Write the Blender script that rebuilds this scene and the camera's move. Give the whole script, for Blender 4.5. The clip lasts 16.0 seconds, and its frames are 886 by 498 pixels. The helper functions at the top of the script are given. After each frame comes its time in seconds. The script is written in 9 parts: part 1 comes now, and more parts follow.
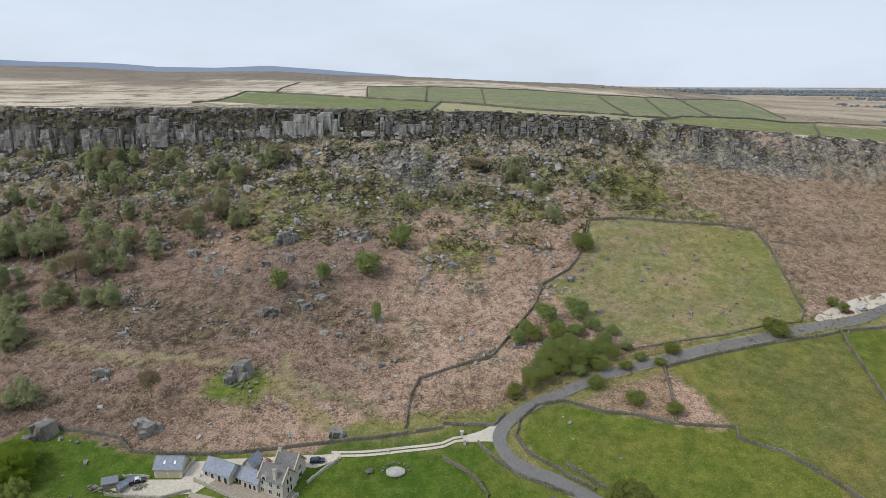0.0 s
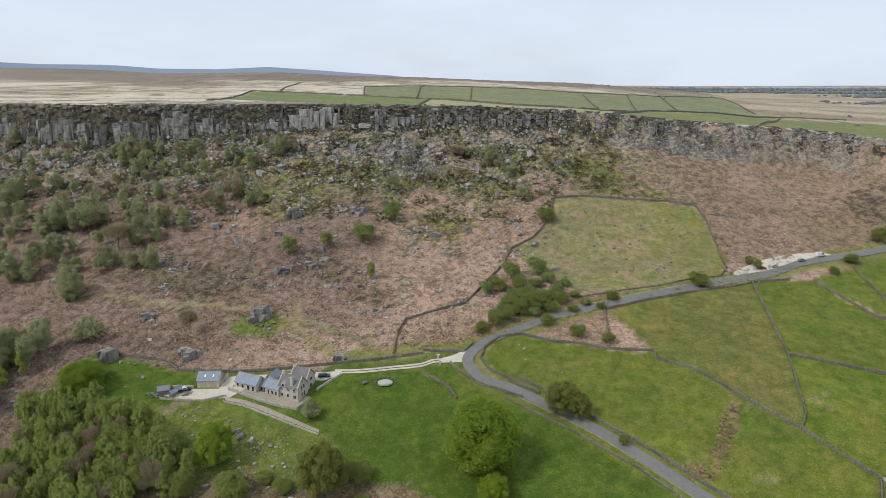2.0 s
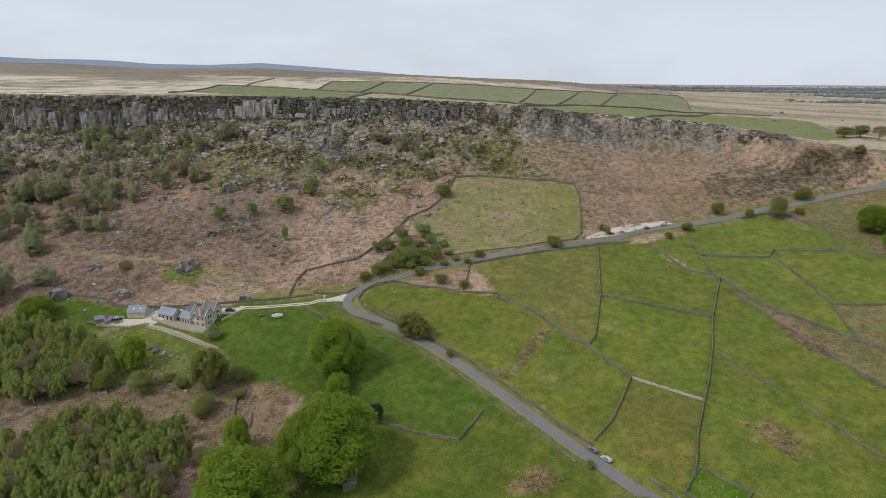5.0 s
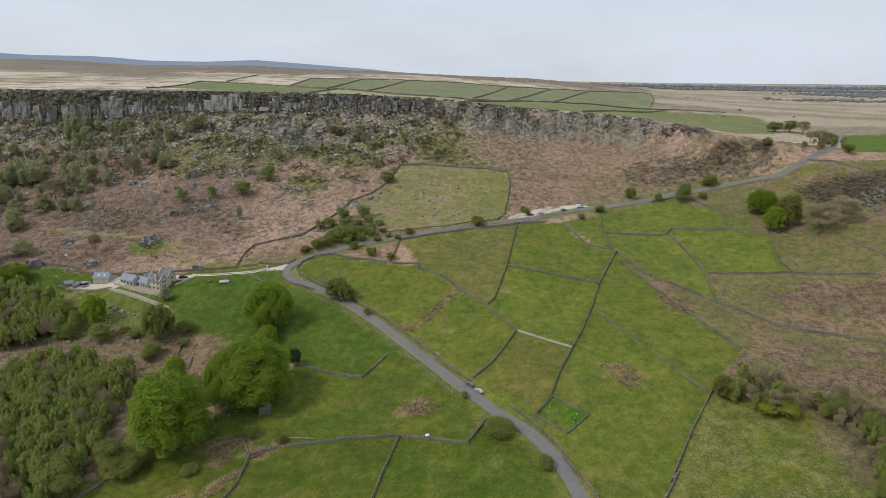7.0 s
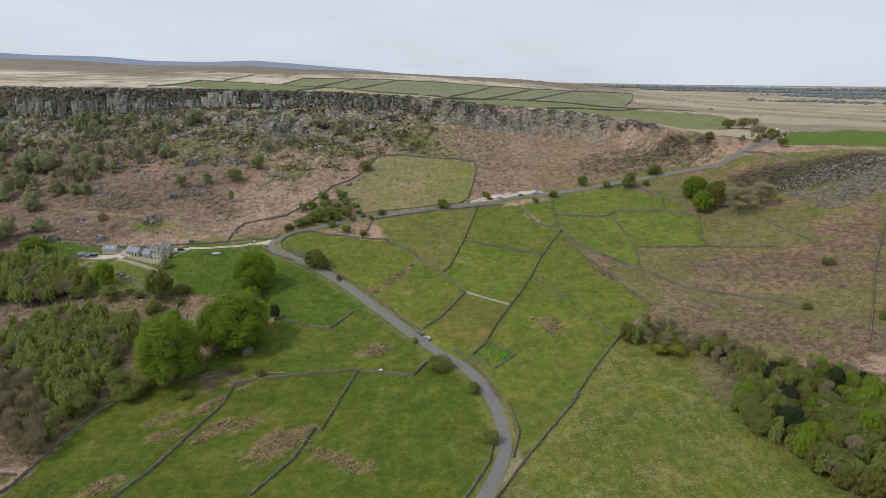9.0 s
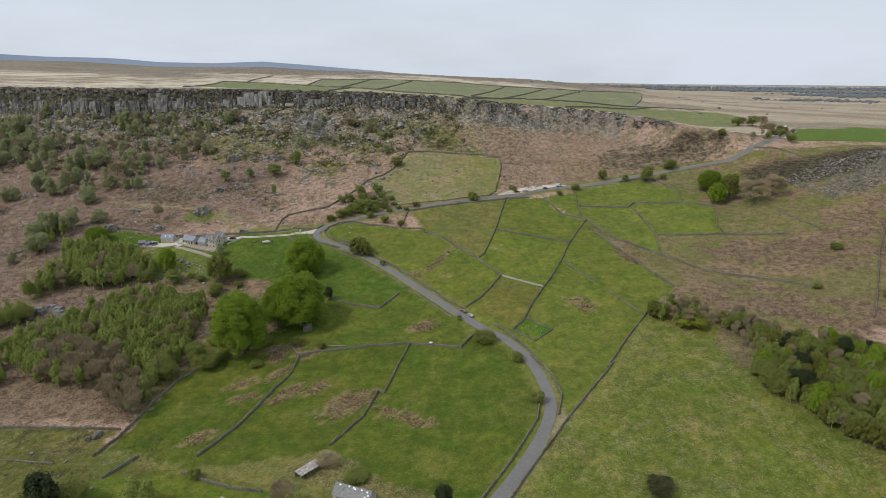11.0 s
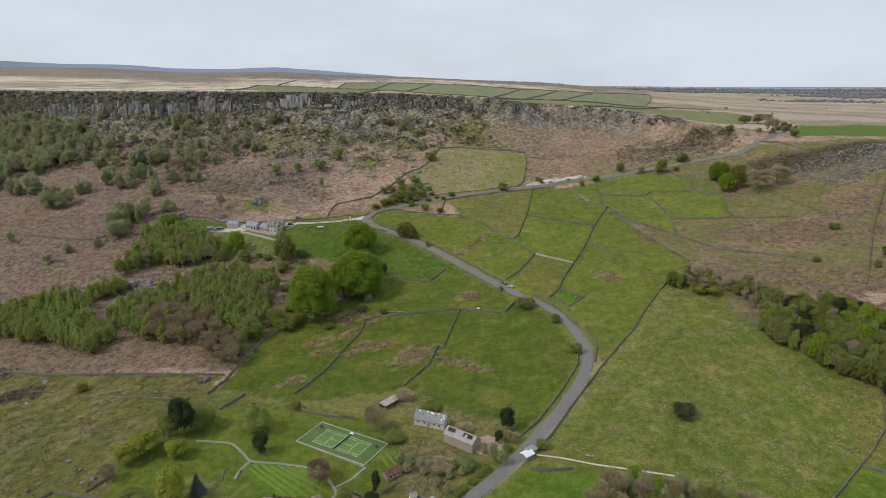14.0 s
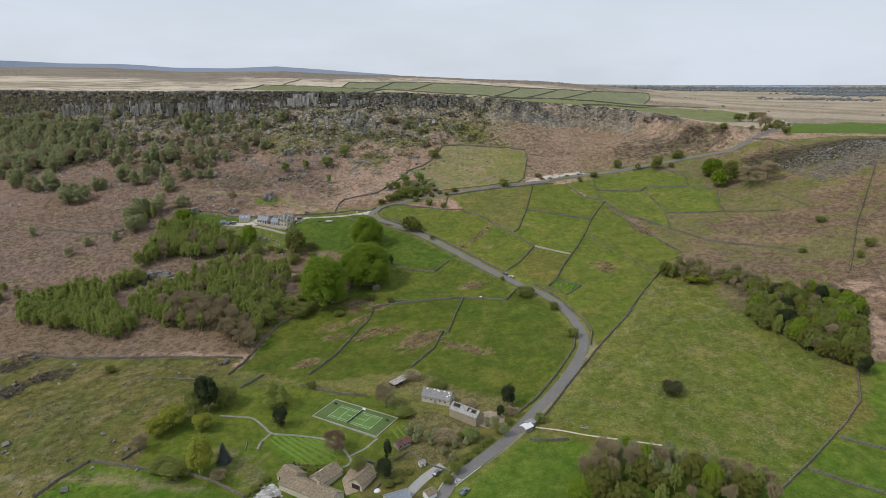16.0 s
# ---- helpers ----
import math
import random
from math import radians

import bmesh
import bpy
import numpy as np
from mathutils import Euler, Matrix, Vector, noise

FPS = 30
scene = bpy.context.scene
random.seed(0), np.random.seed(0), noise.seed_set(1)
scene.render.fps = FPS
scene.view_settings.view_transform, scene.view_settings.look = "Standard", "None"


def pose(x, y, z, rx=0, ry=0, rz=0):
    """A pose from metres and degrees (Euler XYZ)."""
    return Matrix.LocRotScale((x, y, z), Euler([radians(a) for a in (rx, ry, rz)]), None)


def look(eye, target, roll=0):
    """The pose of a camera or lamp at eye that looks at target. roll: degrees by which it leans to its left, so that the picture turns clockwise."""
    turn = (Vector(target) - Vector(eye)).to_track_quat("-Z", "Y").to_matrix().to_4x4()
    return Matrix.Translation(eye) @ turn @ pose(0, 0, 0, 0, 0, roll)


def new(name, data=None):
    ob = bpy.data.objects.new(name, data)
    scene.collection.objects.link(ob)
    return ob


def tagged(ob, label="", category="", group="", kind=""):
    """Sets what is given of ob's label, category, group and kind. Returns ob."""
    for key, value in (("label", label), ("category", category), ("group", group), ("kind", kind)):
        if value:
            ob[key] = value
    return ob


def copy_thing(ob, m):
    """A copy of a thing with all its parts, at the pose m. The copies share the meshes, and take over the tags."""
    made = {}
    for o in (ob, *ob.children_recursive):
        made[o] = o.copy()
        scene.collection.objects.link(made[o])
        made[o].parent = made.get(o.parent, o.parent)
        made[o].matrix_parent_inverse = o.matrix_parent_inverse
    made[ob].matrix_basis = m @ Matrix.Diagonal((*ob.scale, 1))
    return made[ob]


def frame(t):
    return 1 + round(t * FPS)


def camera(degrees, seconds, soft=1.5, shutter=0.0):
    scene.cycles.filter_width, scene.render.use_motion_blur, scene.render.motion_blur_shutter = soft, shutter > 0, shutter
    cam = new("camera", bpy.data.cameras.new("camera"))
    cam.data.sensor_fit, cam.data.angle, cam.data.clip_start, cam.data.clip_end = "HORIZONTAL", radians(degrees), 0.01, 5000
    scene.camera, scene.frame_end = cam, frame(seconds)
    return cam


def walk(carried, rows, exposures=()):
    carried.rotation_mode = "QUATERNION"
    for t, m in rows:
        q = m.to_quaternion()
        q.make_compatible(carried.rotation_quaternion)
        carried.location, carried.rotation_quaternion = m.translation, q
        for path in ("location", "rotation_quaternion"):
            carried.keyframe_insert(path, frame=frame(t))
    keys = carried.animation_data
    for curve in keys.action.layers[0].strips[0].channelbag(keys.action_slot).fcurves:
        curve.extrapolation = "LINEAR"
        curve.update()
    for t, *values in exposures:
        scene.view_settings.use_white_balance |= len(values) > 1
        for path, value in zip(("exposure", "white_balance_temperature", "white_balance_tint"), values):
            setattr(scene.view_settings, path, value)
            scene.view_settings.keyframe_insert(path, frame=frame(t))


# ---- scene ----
cam = camera(71.6, 16.0, 0.8)
PATH = [
    (0, (0.0, 0.0, 120.0), (0.001, 1.924, 119.454), 0.0),
    (0.5, (-0.951, -14.554, 119.391), (-0.949, -12.629, 118.849), -0.0),
    (1, (-0.696, -30.444, 119.497), (-0.692, -28.519, 118.953), -0.1),
    (1.5, (2.183, -46.007, 119.226), (2.187, -44.082, 118.682), -0.2),
    (2, (8.546, -57.957, 119.124), (8.549, -56.033, 118.579), -0.3),
    (2.5, (17.347, -69.116, 118.873), (17.352, -67.192, 118.327), -0.3),
    (3, (26.969, -80.378, 118.419), (26.975, -78.454, 117.873), -0.2),
    (3.5, (37.261, -92.156, 118.535), (37.268, -90.233, 117.987), -0.1),
    (4, (47.498, -103.089, 118.558), (47.508, -101.166, 118.008), -0.0),
    (5.25, (74.6, -132.2, 118.5), (74.61, -130.28, 117.947), 0.1),
    (6.5, (101.923, -161.722, 118.429), (101.935, -159.8, 117.873), 0.2),
    (7, (112.296, -175.127, 118.855), (112.308, -173.207, 118.295), 0.3),
    (7.5, (122.045, -188.689, 118.857), (122.056, -186.769, 118.296), 0.4),
    (8, (129.687, -203.585, 118.604), (129.702, -201.665, 118.045), 0.5),
    (8.5, (136.471, -218.689, 118.117), (136.484, -216.768, 117.56), 0.5),
    (9.75, (134.0, -245.2, 118.2), (134.01, -243.28, 117.643), 0.4),
    (11, (113.564, -263.894, 118.341), (113.567, -261.973, 117.785), 0.3),
    (11.5, (106.804, -270.722, 117.177), (106.804, -268.799, 116.627), 0.2),
    (12, (99.515, -280.666, 117.125), (99.51, -278.743, 116.576), 0.1),
    (12.5, (94.064, -291.941, 116.5), (94.055, -290.017, 115.955), -0.0),
    (13, (91.196, -301.973, 116.202), (91.184, -300.048, 115.659), -0.1),
    (13.5, (89.404, -310.259, 116.434), (89.39, -308.334, 115.891), -0.1),
    (14, (88.381, -316.701, 116.357), (88.366, -314.776, 115.814), -0.1),
    (14.5, (87.615, -322.773, 116.701), (87.599, -320.848, 116.158), -0.2),
    (15, (86.786, -327.89, 116.755), (86.77, -325.965, 116.212), -0.2),
    (15.5, (86.385, -333.142, 117.016), (86.368, -331.217, 116.472), -0.2),
    (16, (86.423, -338.228, 117.566), (86.405, -336.304, 117.019), -0.2),
]
walk(cam, [(t, look(eye, target, roll)) for t, eye, target, roll in PATH], [(0.0, 0.08, 6250, 10), (2.2, 0.13, 6360, 10), (4.0, 0.0, 6500, 10), (6.5, -0.03, 6500, 10), (16.0, -0.03, 6500, 10)])

# ---- sky and sun ----
SUN_ELEVATION, SUN_AZIMUTH = radians(48), radians(245)   # azimuth clockwise from +y
world = bpy.data.worlds.new("sky")
scene.world = world
world.use_nodes = True
nt = world.node_tree
nt.nodes.clear()
w_out = nt.nodes.new("ShaderNodeOutputWorld")
w_bg = nt.nodes.new("ShaderNodeBackground")
w_sky = nt.nodes.new("ShaderNodeTexSky")
w_sky.sky_type = "NISHITA"
w_sky.sun_disc = False
w_sky.sun_elevation, w_sky.sun_rotation = SUN_ELEVATION, SUN_AZIMUTH
w_sky.altitude, w_sky.air_density, w_sky.dust_density, w_sky.ozone_density = 300, 1.0, 2.0, 1.0
w_co = nt.nodes.new("ShaderNodeTexCoord")
w_map = nt.nodes.new("ShaderNodeMapping")
w_map.inputs["Scale"].default_value = (1.0, 1.0, 3.6)
w_noise = nt.nodes.new("ShaderNodeTexNoise")
w_noise.inputs["Scale"].default_value = 3.4
w_noise.inputs["Detail"].default_value = 6
w_noise.inputs["Roughness"].default_value = 0.52
w_ramp = nt.nodes.new("ShaderNodeMapRange")
w_ramp.inputs["From Min"].default_value, w_ramp.inputs["From Max"].default_value = 0.42, 0.64
w_ramp.inputs["To Min"].default_value, w_ramp.inputs["To Max"].default_value = 0.84, 0.98
w_mix = nt.nodes.new("ShaderNodeMixRGB")
w_mix.inputs[2].default_value = (6.55, 7.2, 8.1, 1)
nt.links.new(w_co.outputs["Generated"], w_map.inputs["Vector"])
nt.links.new(w_map.outputs[0], w_noise.inputs["Vector"])
nt.links.new(w_noise.outputs[0], w_ramp.inputs["Value"])
nt.links.new(w_ramp.outputs[0], w_mix.inputs[0])
nt.links.new(w_sky.outputs[0], w_mix.inputs[1])
nt.links.new(w_mix.outputs[0], w_bg.inputs["Color"])
w_bg.inputs["Strength"].default_value = 0.105
nt.links.new(w_bg.outputs[0], w_out.inputs["Surface"])

sun = new("sun", bpy.data.lights.new("sun", "SUN"))
sun.data.energy, sun.data.angle, sun.data.color = 1.75, radians(12), (1.0, 0.95, 0.88)
sun_dir = Vector((math.sin(SUN_AZIMUTH) * math.cos(SUN_ELEVATION), math.cos(SUN_AZIMUTH) * math.cos(SUN_ELEVATION), math.sin(SUN_ELEVATION)))
sun.matrix_world = look(sun_dir * 500, (0, 0, 0))


# ---- materials ----
class Mat:
    """A small builder of node materials."""

    def __init__(self, name, rough=0.85, metal=0.0, spec=0.25):
        self.m = bpy.data.materials.new(name)
        self.m.use_nodes = True
        self.t = self.m.node_tree
        self.b = self.t.nodes["Principled BSDF"]
        self.b.inputs["Roughness"].default_value = rough
        self.b.inputs["Metallic"].default_value = metal
        self.b.inputs["Specular IOR Level"].default_value = spec
        self.geo = None

    def node(self, kind, **inputs):
        n = self.t.nodes.new(kind)
        for k, v in inputs.items():
            n.inputs[k.replace("_", " ")].default_value = v
        return n

    def link(self, a, b):
        self.t.links.new(a, b)

    def place(self):
        if self.geo is None:
            self.geo = self.t.nodes.new("ShaderNodeNewGeometry")
        return self.geo.outputs["Position"]

    def noise(self, scale, detail=4, rough=0.55, vector=None):
        n = self.node("ShaderNodeTexNoise", Scale=scale, Detail=detail, Roughness=rough)
        self.link(vector or self.place(), n.inputs["Vector"])
        return n.outputs[0]

    def ramp(self, fac, lo, hi, a=0.0, b=1.0):
        n = self.t.nodes.new("ShaderNodeMapRange")
        n.inputs["From Min"].default_value, n.inputs["From Max"].default_value = lo, hi
        n.inputs["To Min"].default_value, n.inputs["To Max"].default_value = a, b
        self.link(fac, n.inputs["Value"])
        return n.outputs[0]

    def mix(self, fac, a, b, how="MIX"):
        n = self.t.nodes.new("ShaderNodeMixRGB")
        n.blend_type = how
        for i, v in ((0, fac), (1, a), (2, b)):
            if isinstance(v, (int, float)):
                n.inputs[i].default_value = v if i == 0 else (v, v, v, 1)
            elif isinstance(v, tuple):
                n.inputs[i].default_value = (*v, 1)
            else:
                self.link(v, n.inputs[i])
        return n.outputs[0]

    def math(self, how, a, b=0.0):
        n = self.t.nodes.new("ShaderNodeMath")
        n.operation = how
        for i, v in ((0, a), (1, b)):
            if isinstance(v, (int, float)):
                n.inputs[i].default_value = v
            else:
                self.link(v, n.inputs[i])
        return n.outputs[0]

    def attr(self, name):
        n = self.t.nodes.new("ShaderNodeAttribute")
        n.attribute_name = name
        return n

    def rand(self):
        return self.t.nodes.new("ShaderNodeObjectInfo").outputs["Random"]

    def island(self):
        self.place()
        return self.geo.outputs["Random Per Island"]

    def colour(self, c):
        if isinstance(c, tuple):
            self.b.inputs["Base Color"].default_value = (*c, 1)
        else:
            self.link(c, self.b.inputs["Base Color"])
        return self

    def bump(self, h, dist=0.1, strength=0.6):
        n = self.node("ShaderNodeBump", Strength=strength, Distance=dist)
        self.link(h, n.inputs["Height"])
        self.link(n.outputs[0], self.b.inputs["Normal"])
        return self


def speckled(name, dark, light, scale, rough=0.9, bump=0.05, big=0.05, spec=0.2, stain=0.25):
    """A surface of two tones at two scales."""
    m = Mat(name, rough, 0, spec)
    fine = m.noise(scale, 5, 0.6)
    c = m.mix(m.ramp(fine, 0.3, 0.7), dark, light)
    c = m.mix(m.ramp(m.noise(scale * big, 3), 0.35, 0.7, 0, stain), c, tuple(v * 0.55 for v in dark))
    m.colour(c)
    if bump:
        m.bump(fine, bump)
    return m.m


def leafy(name, dark, light, rand=0.25, clear=0.4):
    """Leaves: diffuse with some light through them, each clump and tree a little different."""
    m = Mat(name, 0.7, 0, 0.15)
    c = m.mix(m.island(), dark, light)
    c = m.mix(m.ramp(m.rand(), 0, 1, 0, rand), c, tuple(v * f for v, f in zip(dark, (1.12, 0.92, 0.8))))
    c = m.mix(m.ramp(m.noise(0.25, 2), 0.3, 0.7, 0, 0.35), c, light)
    m.colour(c)
    tr = m.t.nodes.new("ShaderNodeBsdfTranslucent")
    m.link(c, tr.inputs["Color"])
    mx = m.t.nodes.new("ShaderNodeMixShader")
    mx.inputs[0].default_value = clear
    m.link(m.b.outputs[0], mx.inputs[1])
    m.link(tr.outputs[0], mx.inputs[2])
    m.link(mx.outputs[0], m.t.nodes["Material Output"].inputs["Surface"])
    return m.m


def tinted(name, colours, rough=0.5, metal=0.0, spec=0.4):
    m = Mat(name, rough, metal, spec)
    m.colour(m.mix(m.ramp(m.noise(6.0, 3), 0.35, 0.65), colours[0], colours[1]))
    return m.m


def ground_material():
    m = Mat("ground_cover", 0.95, 0, 0.1)
    base, kind = m.attr("cover"), m.attr("kind")
    sep = m.t.nodes.new("ShaderNodeSeparateColor")
    m.link(kind.outputs["Color"], sep.inputs[0])
    brack, grass, heath = sep.outputs[0], sep.outputs[1], sep.outputs[2]
    n_huge, n_big = m.noise(0.016, 4), m.noise(0.06, 5, 0.6)
    n_mid, n_fine, n_clump = m.noise(0.28, 6, 0.66), m.noise(1.1, 5, 0.7), m.noise(0.62, 4, 0.7)
    n_tuft, n_patch = m.noise(2.1, 3, 0.7), m.noise(0.035, 5, 0.68)
    c = base.outputs["Color"]
    # broad fade, then tufts
    c = m.mix(m.ramp(n_huge, 0.3, 0.7, 0, 0.28), c, m.mix(1.0, c, (1.25, 1.12, 0.8), "MULTIPLY"))
    c = m.mix(m.ramp(n_big, 0.35, 0.7, 0, 0.45), c, m.mix(1.0, c, (0.68, 0.72, 0.66), "MULTIPLY"))
    # bracken: pale dead fronds over dark litter
    b1 = m.mix(m.ramp(n_mid, 0.40, 0.58), (0.52, 0.50, 0.47), (1.16, 1.16, 1.16))
    b1 = m.mix(m.ramp(n_fine, 0.47, 0.58, 0.0, 0.7), b1, (1.5, 1.55, 1.6))
    b1 = m.mix(m.ramp(n_clump, 0.60, 0.66, 0.0, 0.6), b1, (0.42, 0.39, 0.35))
    b1 = m.mix(1.0, b1, m.mix(m.ramp(n_tuft, 0.40, 0.60), (0.70, 0.68, 0.66), (1.28, 1.28, 1.28)), "MULTIPLY")
    c = m.mix(brack, c, m.mix(1.0, c, b1, "MULTIPLY"))
    # heather and bilberry: dark clumps with green between
    h1 = m.mix(m.ramp(n_mid, 0.46, 0.56), (0.42, 0.42, 0.40), (1.25, 1.3, 1.0))
    h1 = m.mix(m.ramp(n_fine, 0.56, 0.62, 0, 0.75), h1, (2.1, 2.05, 2.1))
    h1 = m.mix(m.ramp(n_clump, 0.60, 0.66, 0, 0.7), h1, (0.30, 0.30, 0.28))
    h1 = m.mix(1.0, h1, m.mix(m.ramp(n_tuft, 0.40, 0.60), (0.66, 0.66, 0.66), (1.32, 1.32, 1.32)), "MULTIPLY")
    c = m.mix(heath, c, m.mix(1.0, c, h1, "MULTIPLY"))
    # pasture: tufts, worn yellow spots
    c = m.mix(m.math("MULTIPLY", grass, m.ramp(n_patch, 0.46, 0.62, 0, 0.7)), c, m.mix(1.0, c, (1.36, 1.18, 1.25), "MULTIPLY"))
    c = m.mix(m.math("MULTIPLY", grass, m.ramp(n_big, 0.52, 0.40, 0, 0.6)), c, m.mix(1.0, c, (0.78, 0.95, 0.75), "MULTIPLY"))
    g1 = m.mix(m.ramp(n_mid, 0.40, 0.60), (0.80, 0.86, 0.70), (1.12, 1.07, 1.15))
    g1 = m.mix(m.ramp(n_fine, 0.57, 0.65, 0, 0.68), g1, (1.85, 1.6, 1.9))
    g1 = m.mix(1.0, g1, m.mix(m.ramp(m.noise(0.13, 5, 0.7), 0.42, 0.62), (0.86, 0.90, 0.84), (1.16, 1.12, 1.02)), "MULTIPLY")
    g1 = m.mix(m.ramp(n_clump, 0.61, 0.68, 0, 0.65), g1, (0.60, 0.70, 0.52))
    g1 = m.mix(1.0, g1, m.mix(m.ramp(n_tuft, 0.34, 0.66), (0.72, 0.76, 0.70), (1.24, 1.21, 1.24)), "MULTIPLY")
    c = m.mix(grass, c, m.mix(1.0, c, g1, "MULTIPLY"))
    # dead straw tussocks where bracken or rushes stand in the grass
    straw = m.math("MULTIPLY", m.math("MULTIPLY", brack, m.math("MULTIPLY", grass, grass)), m.ramp(m.noise(0.8, 4, 0.72), 0.53, 0.62, 0, 2.5))
    straw = m.math("MINIMUM", straw, 0.75)
    c = m.mix(straw, c, m.mix(m.ramp(n_tuft, 0.4, 0.6), (0.22, 0.19, 0.10), (0.34, 0.305, 0.19)))
    m.colour(c)
    h = m.math("ADD", m.math("MULTIPLY", n_mid, 1.0), m.math("MULTIPLY", n_fine, 0.45))
    rise = m.math("ADD", m.math("MULTIPLY", brack, 0.9), m.math("MULTIPLY", heath, 1.2))
    rise = m.math("ADD", rise, 0.25)
    m.bump(m.math("MULTIPLY", h, rise), 0.9, 0.8)
    return m.m


M = {
    "ground": ground_material(),
    "asphalt": speckled("asphalt", (0.152, 0.144, 0.134), (0.20, 0.19, 0.177), 0.9, 0.75, 0.02, 0.1, 0.4, 0.25),
    "gravel": speckled("pale_gravel", (0.44, 0.39, 0.31), (0.66, 0.60, 0.50), 1.6, 0.95, 0.03, 0.12),
    "line": speckled("worn_white_line", (0.45, 0.45, 0.43), (0.75, 0.75, 0.72), 2.0, 0.8, 0.0),
    "verge": speckled("worn_verge", (0.16, 0.17, 0.07), (0.33, 0.29, 0.19), 0.8, 0.95, 0.05),
    "wall": speckled("gritstone_walling", (0.085, 0.078, 0.058), (0.285, 0.26, 0.205), 1.7, 0.95, 0.25, 0.08, 0.15, 0.5),
    "pale_wall": speckled("pale_gritstone_walling", (0.26, 0.24, 0.19), (0.52, 0.48, 0.40), 1.5, 0.95, 0.2, 0.08),
    "masonry": speckled("coursed_gritstone", (0.40, 0.36, 0.295), (0.64, 0.59, 0.50), 2.2, 0.9, 0.05, 0.1),
    "slate": speckled("blue_grey_slate", (0.20, 0.225, 0.265), (0.33, 0.365, 0.42), 1.4, 0.7, 0.04, 0.1, 0.35),
    "grey_slate": speckled("grey_stone_slate", (0.13, 0.125, 0.12), (0.25, 0.24, 0.235), 1.4, 0.8, 0.04, 0.1, 0.3),
    "stone_roof": speckled("brown_stone_slates", (0.165, 0.132, 0.09), (0.35, 0.285, 0.20), 1.2, 0.85, 0.05, 0.1),
    "bark": speckled("grey_bark", (0.09, 0.075, 0.06), (0.24, 0.21, 0.17), 2.5, 0.95, 0.05),
    "birch_bark": speckled("white_birch_bark", (0.22, 0.20, 0.18), (0.62, 0.60, 0.55), 3.0, 0.9, 0.02),
    "twigs": speckled("brown_twigs", (0.27, 0.218, 0.128), (0.43, 0.355, 0.22), 1.2, 0.95, 0.0),
    "syc": leafy("sycamore_leaves", (0.112, 0.175, 0.016), (0.24, 0.335, 0.034)),
    "lime": leafy("fresh_green_leaves", (0.145, 0.215, 0.019), (0.28, 0.38, 0.04)),
    "soft": leafy("soft_green_leaves", (0.16, 0.205, 0.06), (0.29, 0.345, 0.12), 0.25, 0.4),
    "oak": leafy("olive_leaves", (0.118, 0.130, 0.028), (0.235, 0.248, 0.06)),
    "birch": leafy("birch_leaves", (0.195, 0.238, 0.056), (0.365, 0.42, 0.118), 0.3, 0.5),
    # thin grey green leaf, paled and blued further to paint in haze
    "thin_birch": leafy("thin_hazed_birch_leaves", (0.245, 0.266, 0.132), (0.405, 0.43, 0.225), 0.25, 0.5),
    "spruce": leafy("blue_spruce_needles", (0.07, 0.085, 0.075), (0.16, 0.18, 0.16)),
    "shrub": leafy("shrub_leaves", (0.15, 0.178, 0.042), (0.285, 0.32, 0.088), 0.4, 0.45),
    "dark": leafy("dark_evergreen_leaves", (0.024, 0.036, 0.014), (0.065, 0.085, 0.034)),
    "yellow": leafy("yellow_green_leaves", (0.19, 0.212, 0.026), (0.34, 0.365, 0.06)),
    # distant trees, greyed and blued to paint haze over their green
    "far_wood": speckled("haze_painted_wood", (0.13, 0.145, 0.155), (0.185, 0.20, 0.205), 0.05, 1.0, 0.0),
    # skyline hills: the blue of distance haze is painted into the colour
    "haze": tinted("haze_painted_upland", [(0.27, 0.32, 0.41), (0.30, 0.35, 0.44)], 1.0, 0, 0),
}


def rock_material(name, dark, light, pale):
    m = Mat(name, 0.92, 0, 0.15)
    co = m.t.nodes.new("ShaderNodeMapping")
    m.link(m.place(), co.inputs["Vector"])
    co.inputs["Scale"].default_value = (1.0, 1.0, 0.16)
    streak = m.noise(0.55, 6, 0.65, co.outputs[0])
    fine = m.noise(1.6, 5, 0.65)
    c = m.mix(m.ramp(streak, 0.36, 0.64), dark, light)
    c = m.mix(m.ramp(fine, 0.4, 0.7, 0, 0.6), c, pale)
    cells = m.t.nodes.new("ShaderNodeTexVoronoi")
    cells.inputs["Scale"].default_value = 0.42
    m.link(co.outputs[0], cells.inputs["Vector"])
    block = m.t.nodes.new("ShaderNodeSeparateColor")
    m.link(cells.outputs["Color"], block.inputs[0])
    c = m.mix(m.ramp(block.outputs[0], 0.35, 1, 0, 0.55), c, dark)
    c = m.mix(m.ramp(block.outputs[1], 0.6, 1, 0, 0.6), c, pale)
    c = m.mix(m.ramp(m.island(), 0.3, 1, 0, 0.35), c, dark)
    c = m.mix(m.ramp(m.noise(0.09, 4), 0.5, 0.68, 0, 0.4), c, dark)
    m.colour(c).bump(m.math("ADD", fine, streak), 0.35, 0.8)
    return m.m


